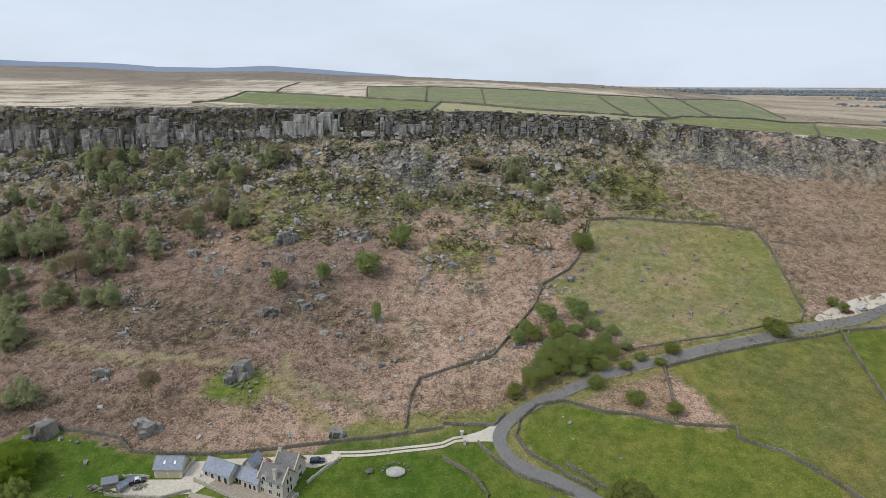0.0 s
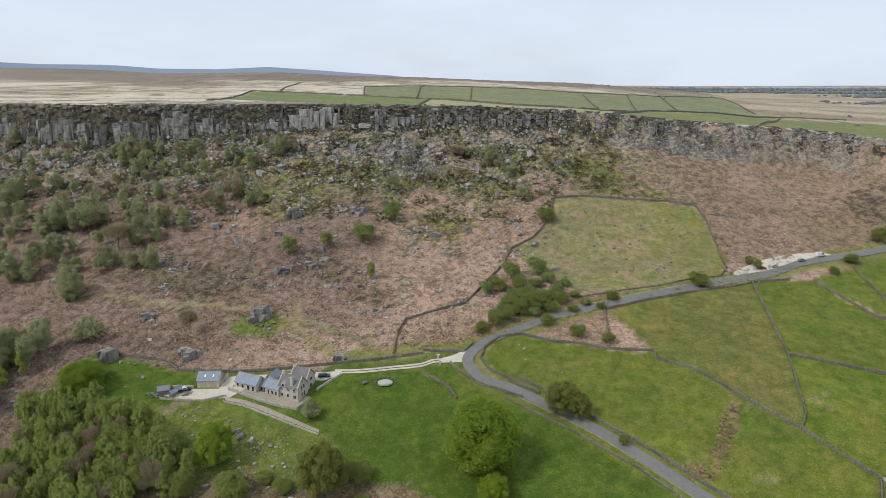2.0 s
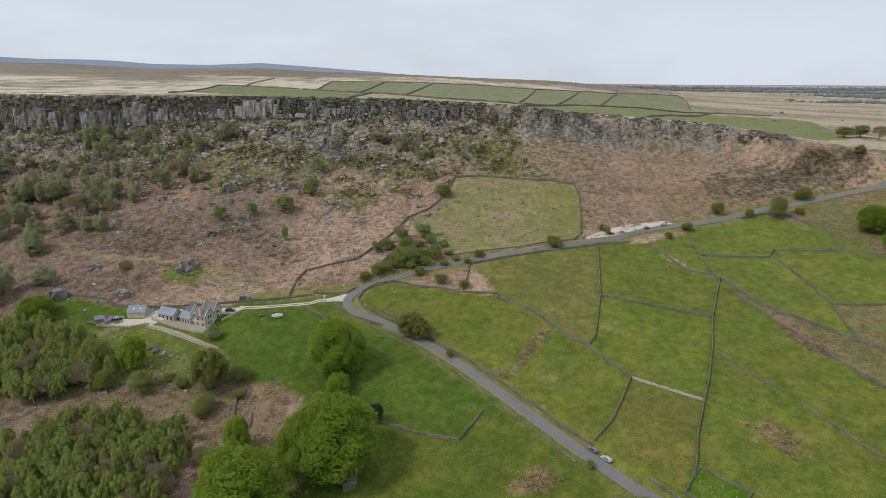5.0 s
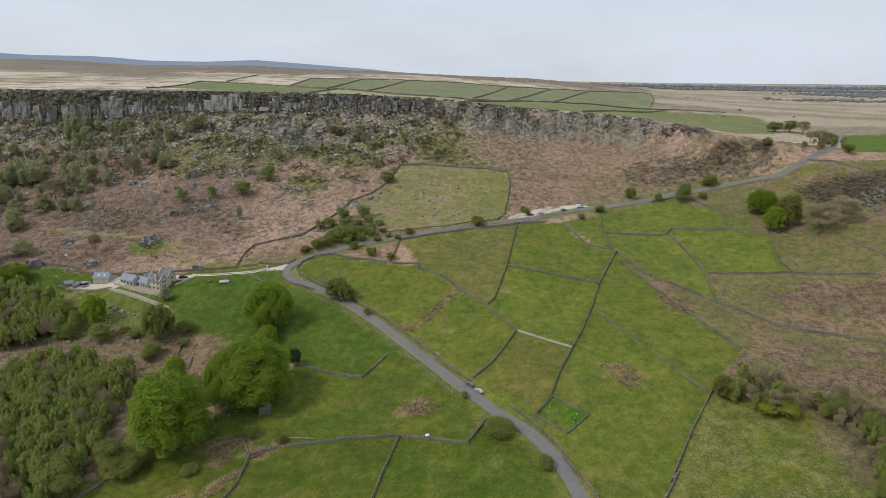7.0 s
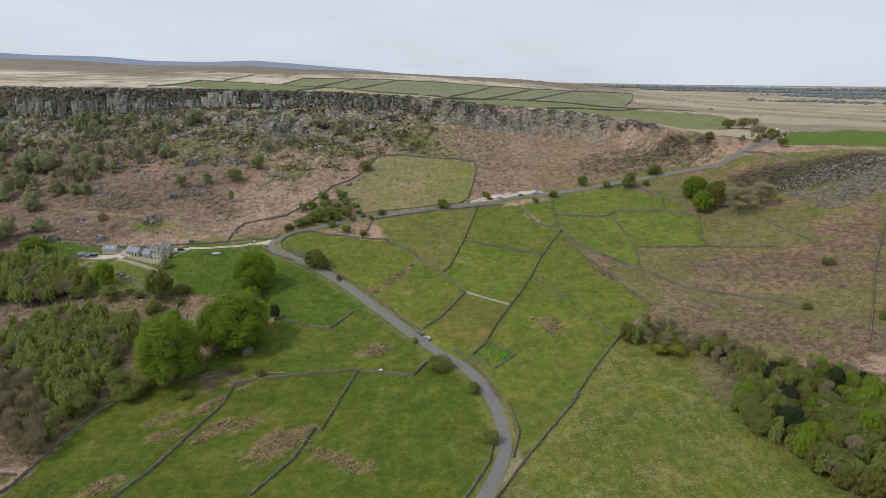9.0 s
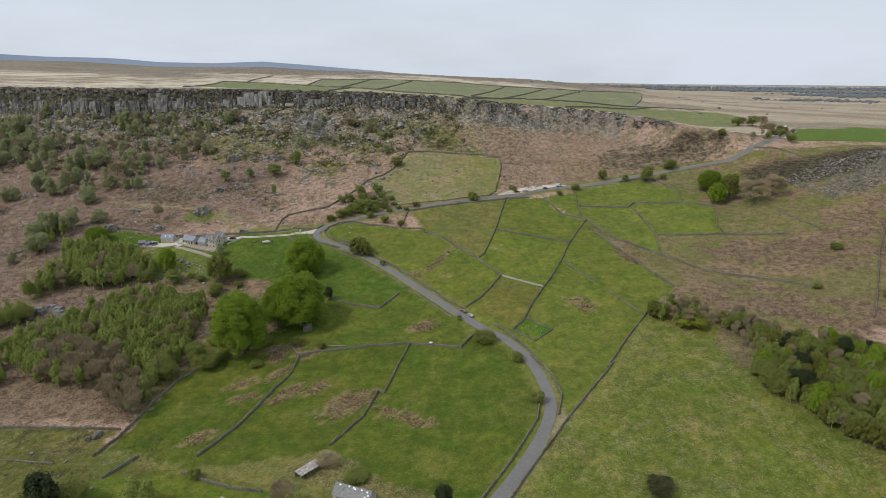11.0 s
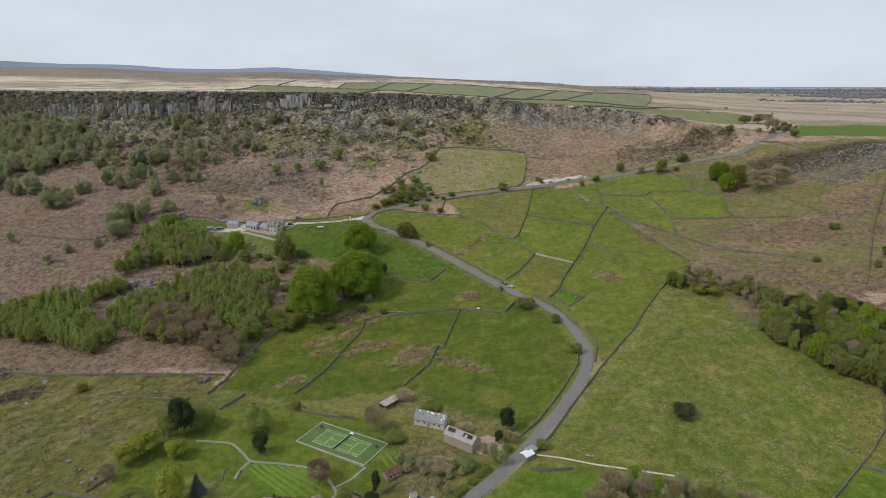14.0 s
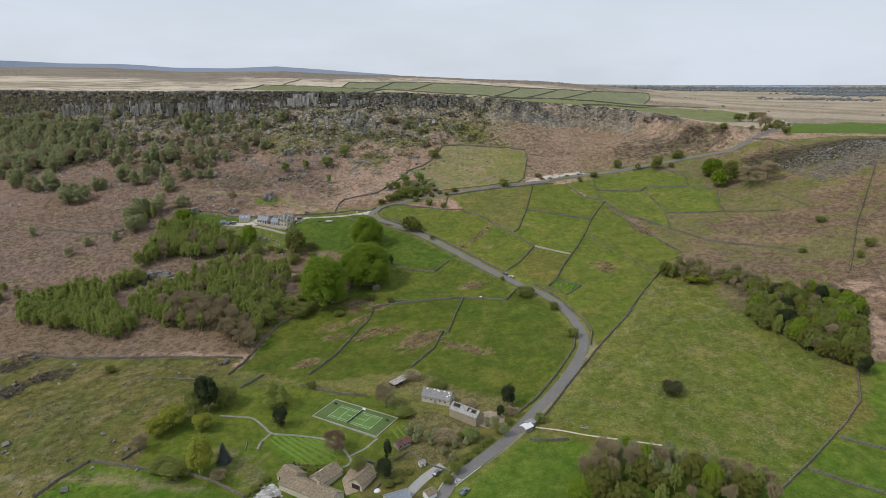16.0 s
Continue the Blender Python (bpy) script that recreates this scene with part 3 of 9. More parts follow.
# places of trees and shrubs: x, y, height, crown radius
TREES = {
    "sycamore": [(-136.9, 166.5, 13.2, 8.9), (22.3, 128.1, 24.9, 13.1), (30.2, 71.3, 31.5, 16.4), (4.5, 42.2, 36, 15.4), (18.9, 68.3, 27, 10.5)],
    "lime": [(-71.3, 129.6, 17.4, 7.1), (24.7, 113, 10.6, 5.8), (-9, 80, 17, 5.6)],
    "oak": [(-31.3, 116.3, 20.1, 8.6), (54.9, 152.3, 12.6, 7.2), (60.4, 148.9, 10.8, 4.6)],
    "shrub_house": [(-61.1, 115.2, 10.1, 5.7), (-29.5, 104, 7.6, 4.3), (-76.9, 116.3, 5.7, 2.7), (-20.1, 122.8, 6.7, 4.7), (-16.2, 33.5, 11.8, 5.9), (-9.5, 28, 8.5, 7.3), (14.3, 48.6, 9.2, 5.4), (34.4, 48.6, 6.3, 3), (47.5, 45.5, 4, 2.7), (16.1, 29.2, 3.5, 3.7), (-4.5, 36, 4.8, 4.3), (73.2, 135.1, 4.7, 1.9)],
    "holly": [(42.8, 95, 10.5, 3.5)],
    "east_trees": [(333.5, 236.3, 17.4, 10), (327.7, 208.5, 17.3, 7.9), (340, 213.5, 21.7, 8.4)],
    "east_bare": [(350, 196.5, 20.8, 12.1), (369.5, 206.2, 17.9, 11.2)],
    "road_upper": [(291.3, 268.9, 14.7, 6.4), (318.6, 289.7, 9, 6.2), (255.1, 276.4, 10.2, 4.4), (274.2, 271.5, 7.2, 3), (306.3, 269.3, 5.8, 3), (227.5, 256.4, 5.6, 3.8), (212.1, 244.9, 4.7, 2.9), (174.5, 250.1, 6.5, 2.5), (139.3, 234.3, 6.1, 4)],
    "farm_trees": [(380, 329.5, 7.9, 4.3), (468.8, 487.2, 12, 8.6), (488.2, 492.3, 13.3, 8.7), (479.6, 453.4, 15, 7), (431.3, 343.4, 16.8, 6.8), (443.1, 376.9, 12.7, 5.2), (441.7, 319.3, 8.2, 4.7), (466.1, 387.6, 10.4, 4.7)],
    "thicket": [(26.1, 202.3, 5.5, 3), (32.8, 206.5, 7.3, 3.6), (39.0, 210.3, 6.6, 3.7), (45.5, 214.6, 7.9, 4), (53.5, 218.6, 10, 4.7), (60.5, 217.4, 6.4, 3.8), (66.5, 223.7, 6.2, 3.9), (57, 206.8, 5.6, 3.1), (42.2, 220.9, 7.1, 4.4), (50.4, 225.1, 7.2, 4.5), (61.3, 227.1, 5.8, 3.9), (71.1, 216.9, 3.5, 2.7)],
    "bank_bush": [(30.6, 232.4, 7.7, 3.8), (44.3, 245.6, 10.4, 5.2), (58, 248.8, 10.8, 5.6), (38, 234.6, 7.7, 4.1), (47.4, 234.4, 7.8, 3.8), (91.8, 226, 4.6, 3.4), (138.8, 238, 6.8, 4.8), (69.3, 197.3, 7.1, 3.6), (82.2, 193.2, 4.8, 3.2), (84.9, 218.7, 3.5, 2.4), (172.8, 255.3, 5.2, 2.7), (71.1, 302, 9.6, 6.2)],
    "slope_a": [(-195.5, 377.4, 16.3, 10.6), (-227.2, 384, 9.2, 6.7), (-167.3, 377.7, 10.4, 10.5), (-131.3, 308.8, 26.2, 5.9), (-124.9, 325.7, 18.7, 7.2), (-122.6, 361.1, 15.9, 6.3), (-106.7, 320.2, 14.2, 7.1), (-157.8, 301, 17.6, 6.8), (-172.5, 329.5, 12.6, 6.3), (-218.4, 302.4, 21.7, 6.2), (-206, 299.7, 14.6, 6.2), (-215.6, 333, 8.6, 4.7), (-167.1, 282.4, 16.8, 5.9), (-158.5, 281.8, 14.9, 5.1), (-107.6, 374, 11.7, 6.5), (-21.7, 331.6, 17.1, 4.6)],
    "slope_green": [(-21.1, 301.9, 13.7, 6.2), (-35.7, 280.1, 12.7, 6.6), (-55.9, 272.8, 11, 3.9), (-74.8, 266.1, 11.6, 4.5), (-28.6, 247.3, 11.1, 2.3)],
    "slope_b": [(-149.2, 199.7, 14.4, 5), (-190.8, 256.2, 12, 5.4), (-172.5, 260.3, 10.5, 4.5), (-146.4, 256.3, 15.2, 5.4), (-156.6, 256.4, 12, 5.4), (-184.1, 237.8, 11.6, 3.5), (40.9, 363, 14.7, 8.2), (55.1, 350, 11, 7), (60.3, 326.6, 12.6, 5.4), (88.6, 352.5, 7.9, 4.4), (129.4, 371, 6.7, 3.5), (133.9, 341.8, 8.9, 3), (3.6, 345.8, 8.8, 5.2)],
    "slope_bare": [(-174.3, 276.8, 16.1, 8.3), (-135.6, 345.1, 8.4, 4.3), (-99.3, 373.6, 12.7, 2.3), (-106.1, 200.9, 13.3, 4.2), (20.9, 370.9, 7.9, 9.7)],
    "slope_west": [(-349, 264, 19.5, 12), (-323, 250, 18.2, 9), (-316, 249, 16.9, 8), (-299, 251, 20.8, 10), (-261, 223, 22.1, 13), (-252, 247, 15.6, 7), (-187, 171, 19.5, 8), (-173, 154, 16.9, 6), (-174, 185, 19.5, 10), (-184, 180, 19.5, 8), (-180, 231, 18.2, 8), (-152, 199, 13.0, 5), (-216, 254, 19.5, 11), (-230, 260, 18.2, 8), (-205, 302, 18.2, 10), (-221, 298, 18.2, 9), (-207, 271, 16.9, 7), (-170, 256, 14.3, 7), (-259, 154, 11.7, 4), (-204, 135, 10.4, 4), (-184, 142, 10.4, 4), (-207, 117, 9.1, 5)],
    "slope_far": [(-274, 333, 18.9, 9), (-326, 320, 20.2, 15), (-356, 313, 21.6, 17), (-380, 312, 21.6, 16), (-410, 300, 20.2, 16), (-331, 384, 18.9, 11), (-293, 321, 17.6, 8), (-208, 378, 16.2, 13), (-193, 362, 17.6, 9), (-103, 376, 16.2, 7), (-308, 405, 14.9, 9), (-383, 395, 17.6, 13), (-420, 405, 17.6, 13), (-360, 350, 17.6, 10), (-300, 360, 14.9, 8), (-250, 350, 14.9, 6), (-262, 300, 16.2, 7)],
    "garden_dark": [(-28.2, -78.3, 21.4, 6.2)],
    "garden_spruce": [(-9.0, -112.6, 9.6, 3.5)],
    "garden_yellow": [(-40.1, -89.2, 11.9, 6.8), (-44.7, -95.9, 10.4, 5.1), (-25.4, -92.1, 9.8, 4.8), (-15.6, -120.1, 19.8, 6.1)],
    "garden_copper": [(9.2, -89.5, 11.0, 4.0), (37.4, -107.8, 11.7, 5.3)],
    "garden_shrub": [(-34.1, -79.5, 13.7, 4.7), (-22.8, -71.6, 11.8, 6.4), (-34.0, -116.8, 4.7, 5.5), (-26.2, -120.8, 6.9, 6.1), (16.1, -56.0, 5.0, 2.7), (-98.8, -34.3, 5.1, 3.2)],
    "garden_bare": [(-47.9, -106.4, 8.6, 4.3), (-7.2, -124.8, 6.7, 4.0)],
    "barn_dark": [(114.7, -75.8, 13.3, 3.9), (110.4, -84.8, 7.3, 2.3), (60.9, -114.6, 12.6, 2.1), (60.4, -124.3, 9.9, 4.2)],
    "barn_shrub": [(108.8, -96.8, 6.5, 2.3), (113.8, -89.9, 3.6, 2.0), (80.4, -58.3, 4.3, 5.0), (88.9, -121.3, 6.0, 2.4), (92.4, -115.6, 3.4, 1.8), (101.0, -105.5, 3.6, 1.6), (85.5, -102.8, 2.8, 2.2), (91.3, -98.4, 2.4, 2.0), (49.0, -118.3, 7.1, 3.4), (65.5, -81.5, 4.9, 4.6)],
    "barn_bright": [(96.3, -100.9, 6.4, 4.0), (128.0, -89.2, 5.3, 2.7)],
    "barn_bare": [(56.3, -74.4, 14, 5.5), (67.5, -48.1, 4.2, 6.0), (85.5, -100.5, 4.0, 6.5), (95.6, -76.2, 4.1, 4.7), (115.8, -83.7, 5.1, 3.8)],
    "low_bare": [(143, -128, 16, 6.2), (150, -122, 17, 5.5), (148, -131, 16, 5.8), (160, -124, 15, 4.5), (171, -123, 13, 4.2), (183, -126, 11, 4.4), (204, -129, 9, 4.6), (210, -131, 9, 4.4), (198, -124, 8, 4.2)],
    "low_lime": [(165.2, -123.9, 14.6, 3.9), (161.4, -108.3, 6.3, 3.5), (188.2, -133.6, 13.7, 4.8), (137.2, -135.9, 8.6, 5.7)],
    "field_bush": [(194.7, -70.2, 7.8, 6)],
    "road_bush": [(136.6, 42.8, 8.2, 6), (152.2, 23.1, 5.8, 3.3), (157.7, -11.4, 6.9, 3.5), (123.6, 66.9, 3.6, 1.6)],
    "yellow": [(251.9, 41.8, 7.5, 5), (244.7, 43.7, 5.9, 4)],
    "lone_east": [(365.9, 114.5, 5.4, 4), (332.8, 74.4, 3.8, 2.6), (373.7, 68.2, 7.6, 3.6), (360.1, 55.8, 6.2, 2.5)],
}
WOODS = {
    "birch_upper": [(-144, 117), (-148, 138), (-152, 156), (-136, 158), (-116, 151), (-98, 145), (-86, 134), (-78, 125), (-75, 117), (-92, 109), (-107, 107), (-126, 109), (-132, 102), (-143, 94), (-148, 97)],
    "birch_main": [(-99, 75), (-90, 87), (-78, 96), (-59, 94), (-43, 90), (-36, 93), (-28, 83), (-27, 70), (-25, 51), (-23, 35), (-25, 12), (-25, -16), (-33, -15), (-53, 4), (-63, 8), (-77, 11), (-90, 13), (-104, 24), (-125, 36), (-121, 54), (-110, 60)],
    "birch_west": [(-182, 64), (-175, 69), (-151, 67), (-144, 77), (-140, 84), (-131, 75), (-133, 68), (-145, 61), (-140, 46), (-131, 37), (-106, 13), (-111, 0), (-130, 6), (-145, 15), (-151, 15), (-192, 23), (-200, 45)],
    "east_wood": [(266, 10), (283, 24), (308, 27), (318, 17), (330, 6), (322, -14), (308, -34), (292, -62), (286, -52), (279, -42), (273, -35), (269, -23), (263, -13), (262, 0)],
    "east_strip": [(230, 58), (248, 68), (258, 60), (263, 47), (279, 47), (287, 31), (283, 33), (276, 38), (261, 42), (242, 43), (227, 56)],
    "bottom_wood": [(138, -125), (153, -120), (169, -118), (176, -126), (190, -128), (203, -132), (211, -137), (206, -144), (133, -144)],
}


# ---- helpers for things and parts ----
def mesh_of(name, verts, faces, material, smooth_shade=False):
    me = bpy.data.meshes.new(name)
    me.from_pydata(verts, [], faces)
    me.materials.append(material)
    if smooth_shade:
        me.polygons.foreach_set("use_smooth", [True] * len(me.polygons))
    me.update()
    return me


def part(name, me, parent, label=""):
    """A mesh (a bmesh or mesh data) as ONE object under a thing or a part."""
    ob = new(name, me)
    ob.parent = parent
    return tagged(ob, label)


def thing(name, m, label, category, group="", kind="", data=None):
    ob = new(name, data)
    ob.matrix_world = m
    return tagged(ob, label, category, group, kind)


class Lump:
    """Collects verts and faces for one mesh."""

    def __init__(self):
        self.v, self.f = [], []

    def add(self, verts, faces):
        n = len(self.v)
        self.v += [tuple(p) for p in verts]
        self.f += [tuple(i + n for i in f) for f in faces]
        return self

    def box(self, x0, y0, z0, x1, y1, z1, m=None):
        c = [Vector((x, y, z)) for z in (z0, z1) for y in (y0, y1) for x in (x0, x1)]
        if m:
            c = [m @ p for p in c]
        return self.add(c, [(0, 2, 3, 1), (4, 5, 7, 6), (0, 1, 5, 4), (1, 3, 7, 5), (3, 2, 6, 7), (2, 0, 4, 6)])

    def prism(self, outline, y0, y1, m=None):
        """An outline in x and z, drawn out along y."""
        n = len(outline)
        c = [Vector((x, y, z)) for y in (y0, y1) for x, z in outline]
        if m:
            c = [m @ p for p in c]
        return self.add(c, [tuple(range(n)), tuple(range(2 * n - 1, n - 1, -1))] + [(i, i + n, (i + 1) % n + n, (i + 1) % n) for i in range(n)])

    def tube(self, p, q, r0, r1, sides=6):
        p, q = Vector(p), Vector(q)
        d = (q - p).normalized()
        a = d.cross(Vector((0.3, 0.9, 0.1))).normalized()
        b = d.cross(a)
        ring = [(math.cos(6.2832 * i / sides), math.sin(6.2832 * i / sides)) for i in range(sides)]
        c = [p + (a * x + b * y) * r0 for x, y in ring] + [q + (a * x + b * y) * r1 for x, y in ring]
        return self.add(c, [(i, (i + 1) % sides, (i + 1) % sides + sides, i + sides) for i in range(sides)] + [tuple(range(sides - 1, -1, -1)), tuple(range(sides, 2 * sides))])

    def mesh(self, name, material, smooth_shade=False):
        return mesh_of(name, self.v, self.f, material, smooth_shade)


# ---- ground: one sheet to the horizon ----
def spread(lo, hi, step, far_lo, far_hi, grow=1.07):
    mid = list(np.arange(lo, hi + step / 2, step))
    out, s = [], step
    x = hi
    while x < far_hi:
        s = min(s * grow, 110)
        x += s
        out.append(min(x, far_hi))
    pre, s, x = [], step, lo
    while x > far_lo:
        s = min(s * grow, 110)
        x -= s
        pre.append(max(x, far_lo))
    return np.array(pre[::-1] + mid + out)


gx, gy = spread(-430, 540, 2.45, -4700, 4700, 1.12), spread(-172, 462, 2.45, -900, 4800)
GX, GY = np.meshgrid(gx, gy)
GZ = height(GX, GY)
road_away = away(ROAD, GX, GY)
track_away = away(TRACK, GX, GY)

RGB = np.zeros((*GX.shape, 3))
KIND = np.zeros((*GX.shape, 3))     # bracken, grass, heather
wx, wy = GX + 2.5 * wave(GX, GY, 26, 3) + 1.2 * wave(GX, GY, 9, 4), GY + 2.5 * wave(GX, GY, 24, 5) + 1.2 * wave(GX, GY, 8, 6)

BRACKEN, BRACKEN2 = (0.35, 0.245, 0.19), (0.265, 0.188, 0.14)
HEATH, MOSS, STRAW = (0.25, 0.208, 0.168), (0.195, 0.19, 0.098), (0.58, 0.50, 0.425)
GREEN, LUSH, OLIVE, DULL, YELLOW = (0.098, 0.124, 0.024), (0.080, 0.120, 0.022), (0.138, 0.138, 0.040), (0.142, 0.144, 0.050), (0.138, 0.136, 0.038)


def lay(where, colour, kind, amount=1.0):
    a = np.clip(np.asarray(where, float) * amount, 0, 1)[..., None]
    RGB[:] = RGB * (1 - a) + np.array(colour) * a
    KIND[:] = KIND * (1 - a) + np.array(kind, float) * a


def soft(n, lo, hi):
    return smooth((n - lo) / (hi - lo))


edge_y = edge(GX)
below = GY < edge_y - 1
lay(np.ones(GX.shape), BRACKEN, (1, 0, 0))
lay(soft(wave(GX, GY, 70, 11), 0.0, 0.8), BRACKEN2, (0.8, 0, 0.3))
# upper slope under the crag: heather, bilberry and moss among the stones
up_slope = soft(GY - (edge_y - 120 + 0.25 * np.clip(GX, -300, 100) + 34 * wave(GX, GY, 90, 12)), 0, 45) * (GX < 200 + 30 * wave(GX, GY, 60, 2))
lay(up_slope * below, HEATH, (0.15, 0, 0.9), 0.85)
lay(up_slope * below * soft(wave(GX, GY, 38, 13) + 0.5 * wave(GX, GY, 14, 77), -0.05, 0.4), MOSS, (0, 0.2, 0.9), 0.5)
lay(up_slope * below * soft(wave(GX, GY, 52, 19), 0.2, 0.7) * soft(edge_y - GY, 30, 60), BRACKEN2, (0.9, 0, 0.2), 0.8)
west = soft(-GX, 40, 125) * (GY < edge_y - 60)
lay(west, (0.170, 0.121, 0.100), (1, 0, 0.15), 0.92)
lay(west * soft(wave(GX, GY, 55, 20), 0.1, 0.8), (0.185, 0.145, 0.10), (0.6, 0, 0.6), 0.6)
lay(soft(wave(GX, GY, 45, 14), 0.35, 0.9) * below * (GY > 200) * (GX < 60), HEATH, (0.3, 0, 0.9), 0.9)
lay(soft(-GX, 0, 50) * soft(GY, 192, 215) * soft(-GY, -345, -320), (0.215, 0.151, 0.124), (1, 0, 0.1), 0.9)
dark_bracken = inside([(-190, 240), (-163, 262), (-128, 270), (-81, 275), (-60, 272), (-58, 249), (-88, 236), (-127, 232), (-165, 222)], wx, wy) * soft(wave(GX, GY, 22, 86) + 0.4 * wave(GX, GY, 8, 87), -0.3, 0.2)
lay(dark_bracken, (0.14, 0.107, 0.085), (0.8, 0, 0.3), 0.7)
east = soft(GX - 205, 0, 25) * (GY < 300) * (GY > 30)
lay(east, (0.146, 0.132, 0.058), (0.4, 0.6, 0), 0.95)
lay(east * soft(wave(GX, GY, 60, 15) + soft(GX, 330, 420) * 0.5 - soft(GY, 150, 220) * 0.35, 0.1, 0.7), (0.205, 0.145, 0.10), (0.9, 0.1, 0.1), 0.9)
for poly in ([(262, 70), (283, 95), (312, 80), (336, 62), (372, 60), (420, 70), (440, 20), (420, -40), (330, -30), (330, 10), (300, 40), (270, 60)], [(285, 157), (311, 147), (343, 140), (372, 150), (420, 170), (440, 120), (387, 95), (360, 90), (340, 106), (296, 120)]):
    lay(inside(poly, wx, wy) * soft(wave(GX, GY, 30, 171) + 0.6 * wave(GX, GY, 10, 172), -0.9, 0.1), (0.165, 0.116, 0.084), (1, 0, 0.1), 0.9)
lay(east * soft(wave(GX, GY, 33, 27), 0.3, 0.8) * (GY > 140), (0.135, 0.145, 0.045), (0, 1, 0), 0.8)
lay(soft(away([(300, 312), (330, 322), (352, 332), (375, 330)], wx, wy), 15, 5), (0.085, 0.062, 0.045), (0.1, 0, 1), 0.95)
lay(soft(away([(205, 312), (240, 306), (290, 306)], wx, wy), 9, 3), (0.15, 0.105, 0.075), (0.6, 0, 0.6), 0.85)
lay(soft(away([(400, 250), (430, 246), (470, 250), (520, 258)], wx, wy), 38, 22), (0.075, 0.06, 0.047), (0.1, 0, 1), 0.9)
lay(inside([(400, 200), (430, 212), (480, 232), (520, 240), (520, 190), (400, 176)], wx, wy), (0.16, 0.135, 0.115), (0.5, 0, 0.6), 0.8)
lay(soft(away([(180, 352), (183, 335), (178, 318)], wx, wy), 3.0, 1.2), (0.075, 0.058, 0.042), (0, 0, 1), 0.9)
lay(soft(GX - 215, 0, 40) * soft(GY, 268, 290) * below * soft(-wave(GX, GY, 30, 28), 0.1, 0.7), (0.20, 0.165, 0.10), (0.6, 0.4, 0.2), 0.7)
lay(soft(GX, 140, 165) * soft(-GX, -320, -290) * soft(GY, 255, 266) * (GY < edge_y - 24), (0.235, 0.170, 0.125), (1, 0, 0.1), 0.75)
# rough grass below the lane, under all the fields
lay((GX > -26 + 12 * wave(GX, GY, 40, 29)) * (GY < 62 + 0.2 * GX) * (GX < 140), (0.150, 0.148, 0.048), (0.2, 0.8, 0))
# green moss and bilberry, open bracken and dark heath on the hillside
MOSSY = [
    [(88, 363), (106, 373), (120, 364), (129, 349), (136, 339), (154, 331), (152, 324), (136, 321), (122, 326), (107, 328), (93, 333), (90, 348)],
    [(-63, 371), (-28, 366), (6, 356), (29, 356), (59, 362), (70, 348), (55, 332), (36, 322), (14, 325), (-4, 336), (-26, 325), (-43, 319), (-57, 329), (-73, 351)],
    [(-114, 358), (-76, 371), (-60, 350), (-58, 318), (-76, 302), (-92, 297), (-104, 319)],
    [(-10, 307), (11, 317), (28, 303), (24, 288), (13, 280), (-1, 282), (-12, 293)],
    [(-219, 381), (-157, 376), (-119, 378), (-113, 353), (-148, 350), (-193, 355)],
]
OPEN_BRACKEN = [
    [(-130, 322), (-117, 323), (-104, 308), (-93, 280), (-104, 282), (-117, 295)],
    [(-14, 332), (5, 334), (20, 317), (40, 307), (65, 300), (69, 322), (83, 330), (84, 350), (100, 349), (93, 333), (78, 322), (64, 288), (38, 267), (18, 276), (-22, 272), (-26, 288), (-12, 297)],
]
DARK_HEATH = [
    [(-158, 280), (-114, 256), (-87, 249), (-74, 239), (-93, 230), (-115, 227), (-139, 234), (-156, 250)],
    [(-73, 264), (-48, 270), (-40, 251), (-53, 237), (-65, 250)],
    [(-39, 237), (-15, 241), (-19, 224), (-32, 224)],
    [(106, 393), (138, 392), (131, 378), (114, 378)],
    [(39, 403), (100, 399), (95, 390), (63, 393), (38, 397)],
    [(224, 386), (271, 376), (267, 368), (227, 374)],
    [(256, 325), (278, 334), (314, 345), (354, 328), (383, 324), (378, 311), (332, 296), (296, 293), (266, 292)],
]
rough_x, rough_y = wx + 5 * wave(GX, GY, 11, 151) + 3 * wave(GX, GY, 5, 152), wy + 5 * wave(GX, GY, 10, 153) + 3 * wave(GX, GY, 5, 154)
mottle = wave(GX, GY, 15, 155) + 0.7 * wave(GX, GY, 6.5, 156)
for poly in OPEN_BRACKEN:
    lay(inside(poly, rough_x, rough_y), (0.305, 0.212, 0.162), (1, 0, 0), 0.85)
for poly in MOSSY:
    patch_in = inside(poly, rough_x, rough_y)
    lay(patch_in, (0.175, 0.158, 0.10), (0, 0.1, 0.9), 0.85)
    lay(patch_in * soft(mottle, -0.1, 0.5), (0.175, 0.172, 0.068), (0, 0.3, 0.8), 0.85)
    lay(patch_in * soft(-mottle, 0.5, 0.9), (0.22, 0.165, 0.125), (0.8, 0, 0.3), 0.8)
for poly in DARK_HEATH:
    lay(inside(poly, rough_x, rough_y) * soft(mottle, -0.9, 0.0), (0.125, 0.100, 0.080), (0.2, 0, 0.9), 0.8)
# grey scree and green moss below the crag
for line, reach in (([(-30, 381), (-10, 372), (-8, 358)], 15), ([(135, 388), (175, 383), (222, 374)], 8), ([(-140, 388), (-110, 385)], 7), ([(-60, 380), (-45, 375)], 7), ([(230, 378), (290, 362)], 6)):
    lay(soft(away(line, wx, wy) + 3.5 * wave(GX, GY, 9, 71), reach, reach * 0.5), (0.235, 0.22, 0.205), (0.5, 0, 0.5), 0.7)
lay(soft(away([(70, 372), (100, 368), (122, 352)], wx, wy) + 5 * wave(GX, GY, 12, 72), 14, 6), (0.145, 0.152, 0.050), (0, 0.3, 0.8), 0.6)
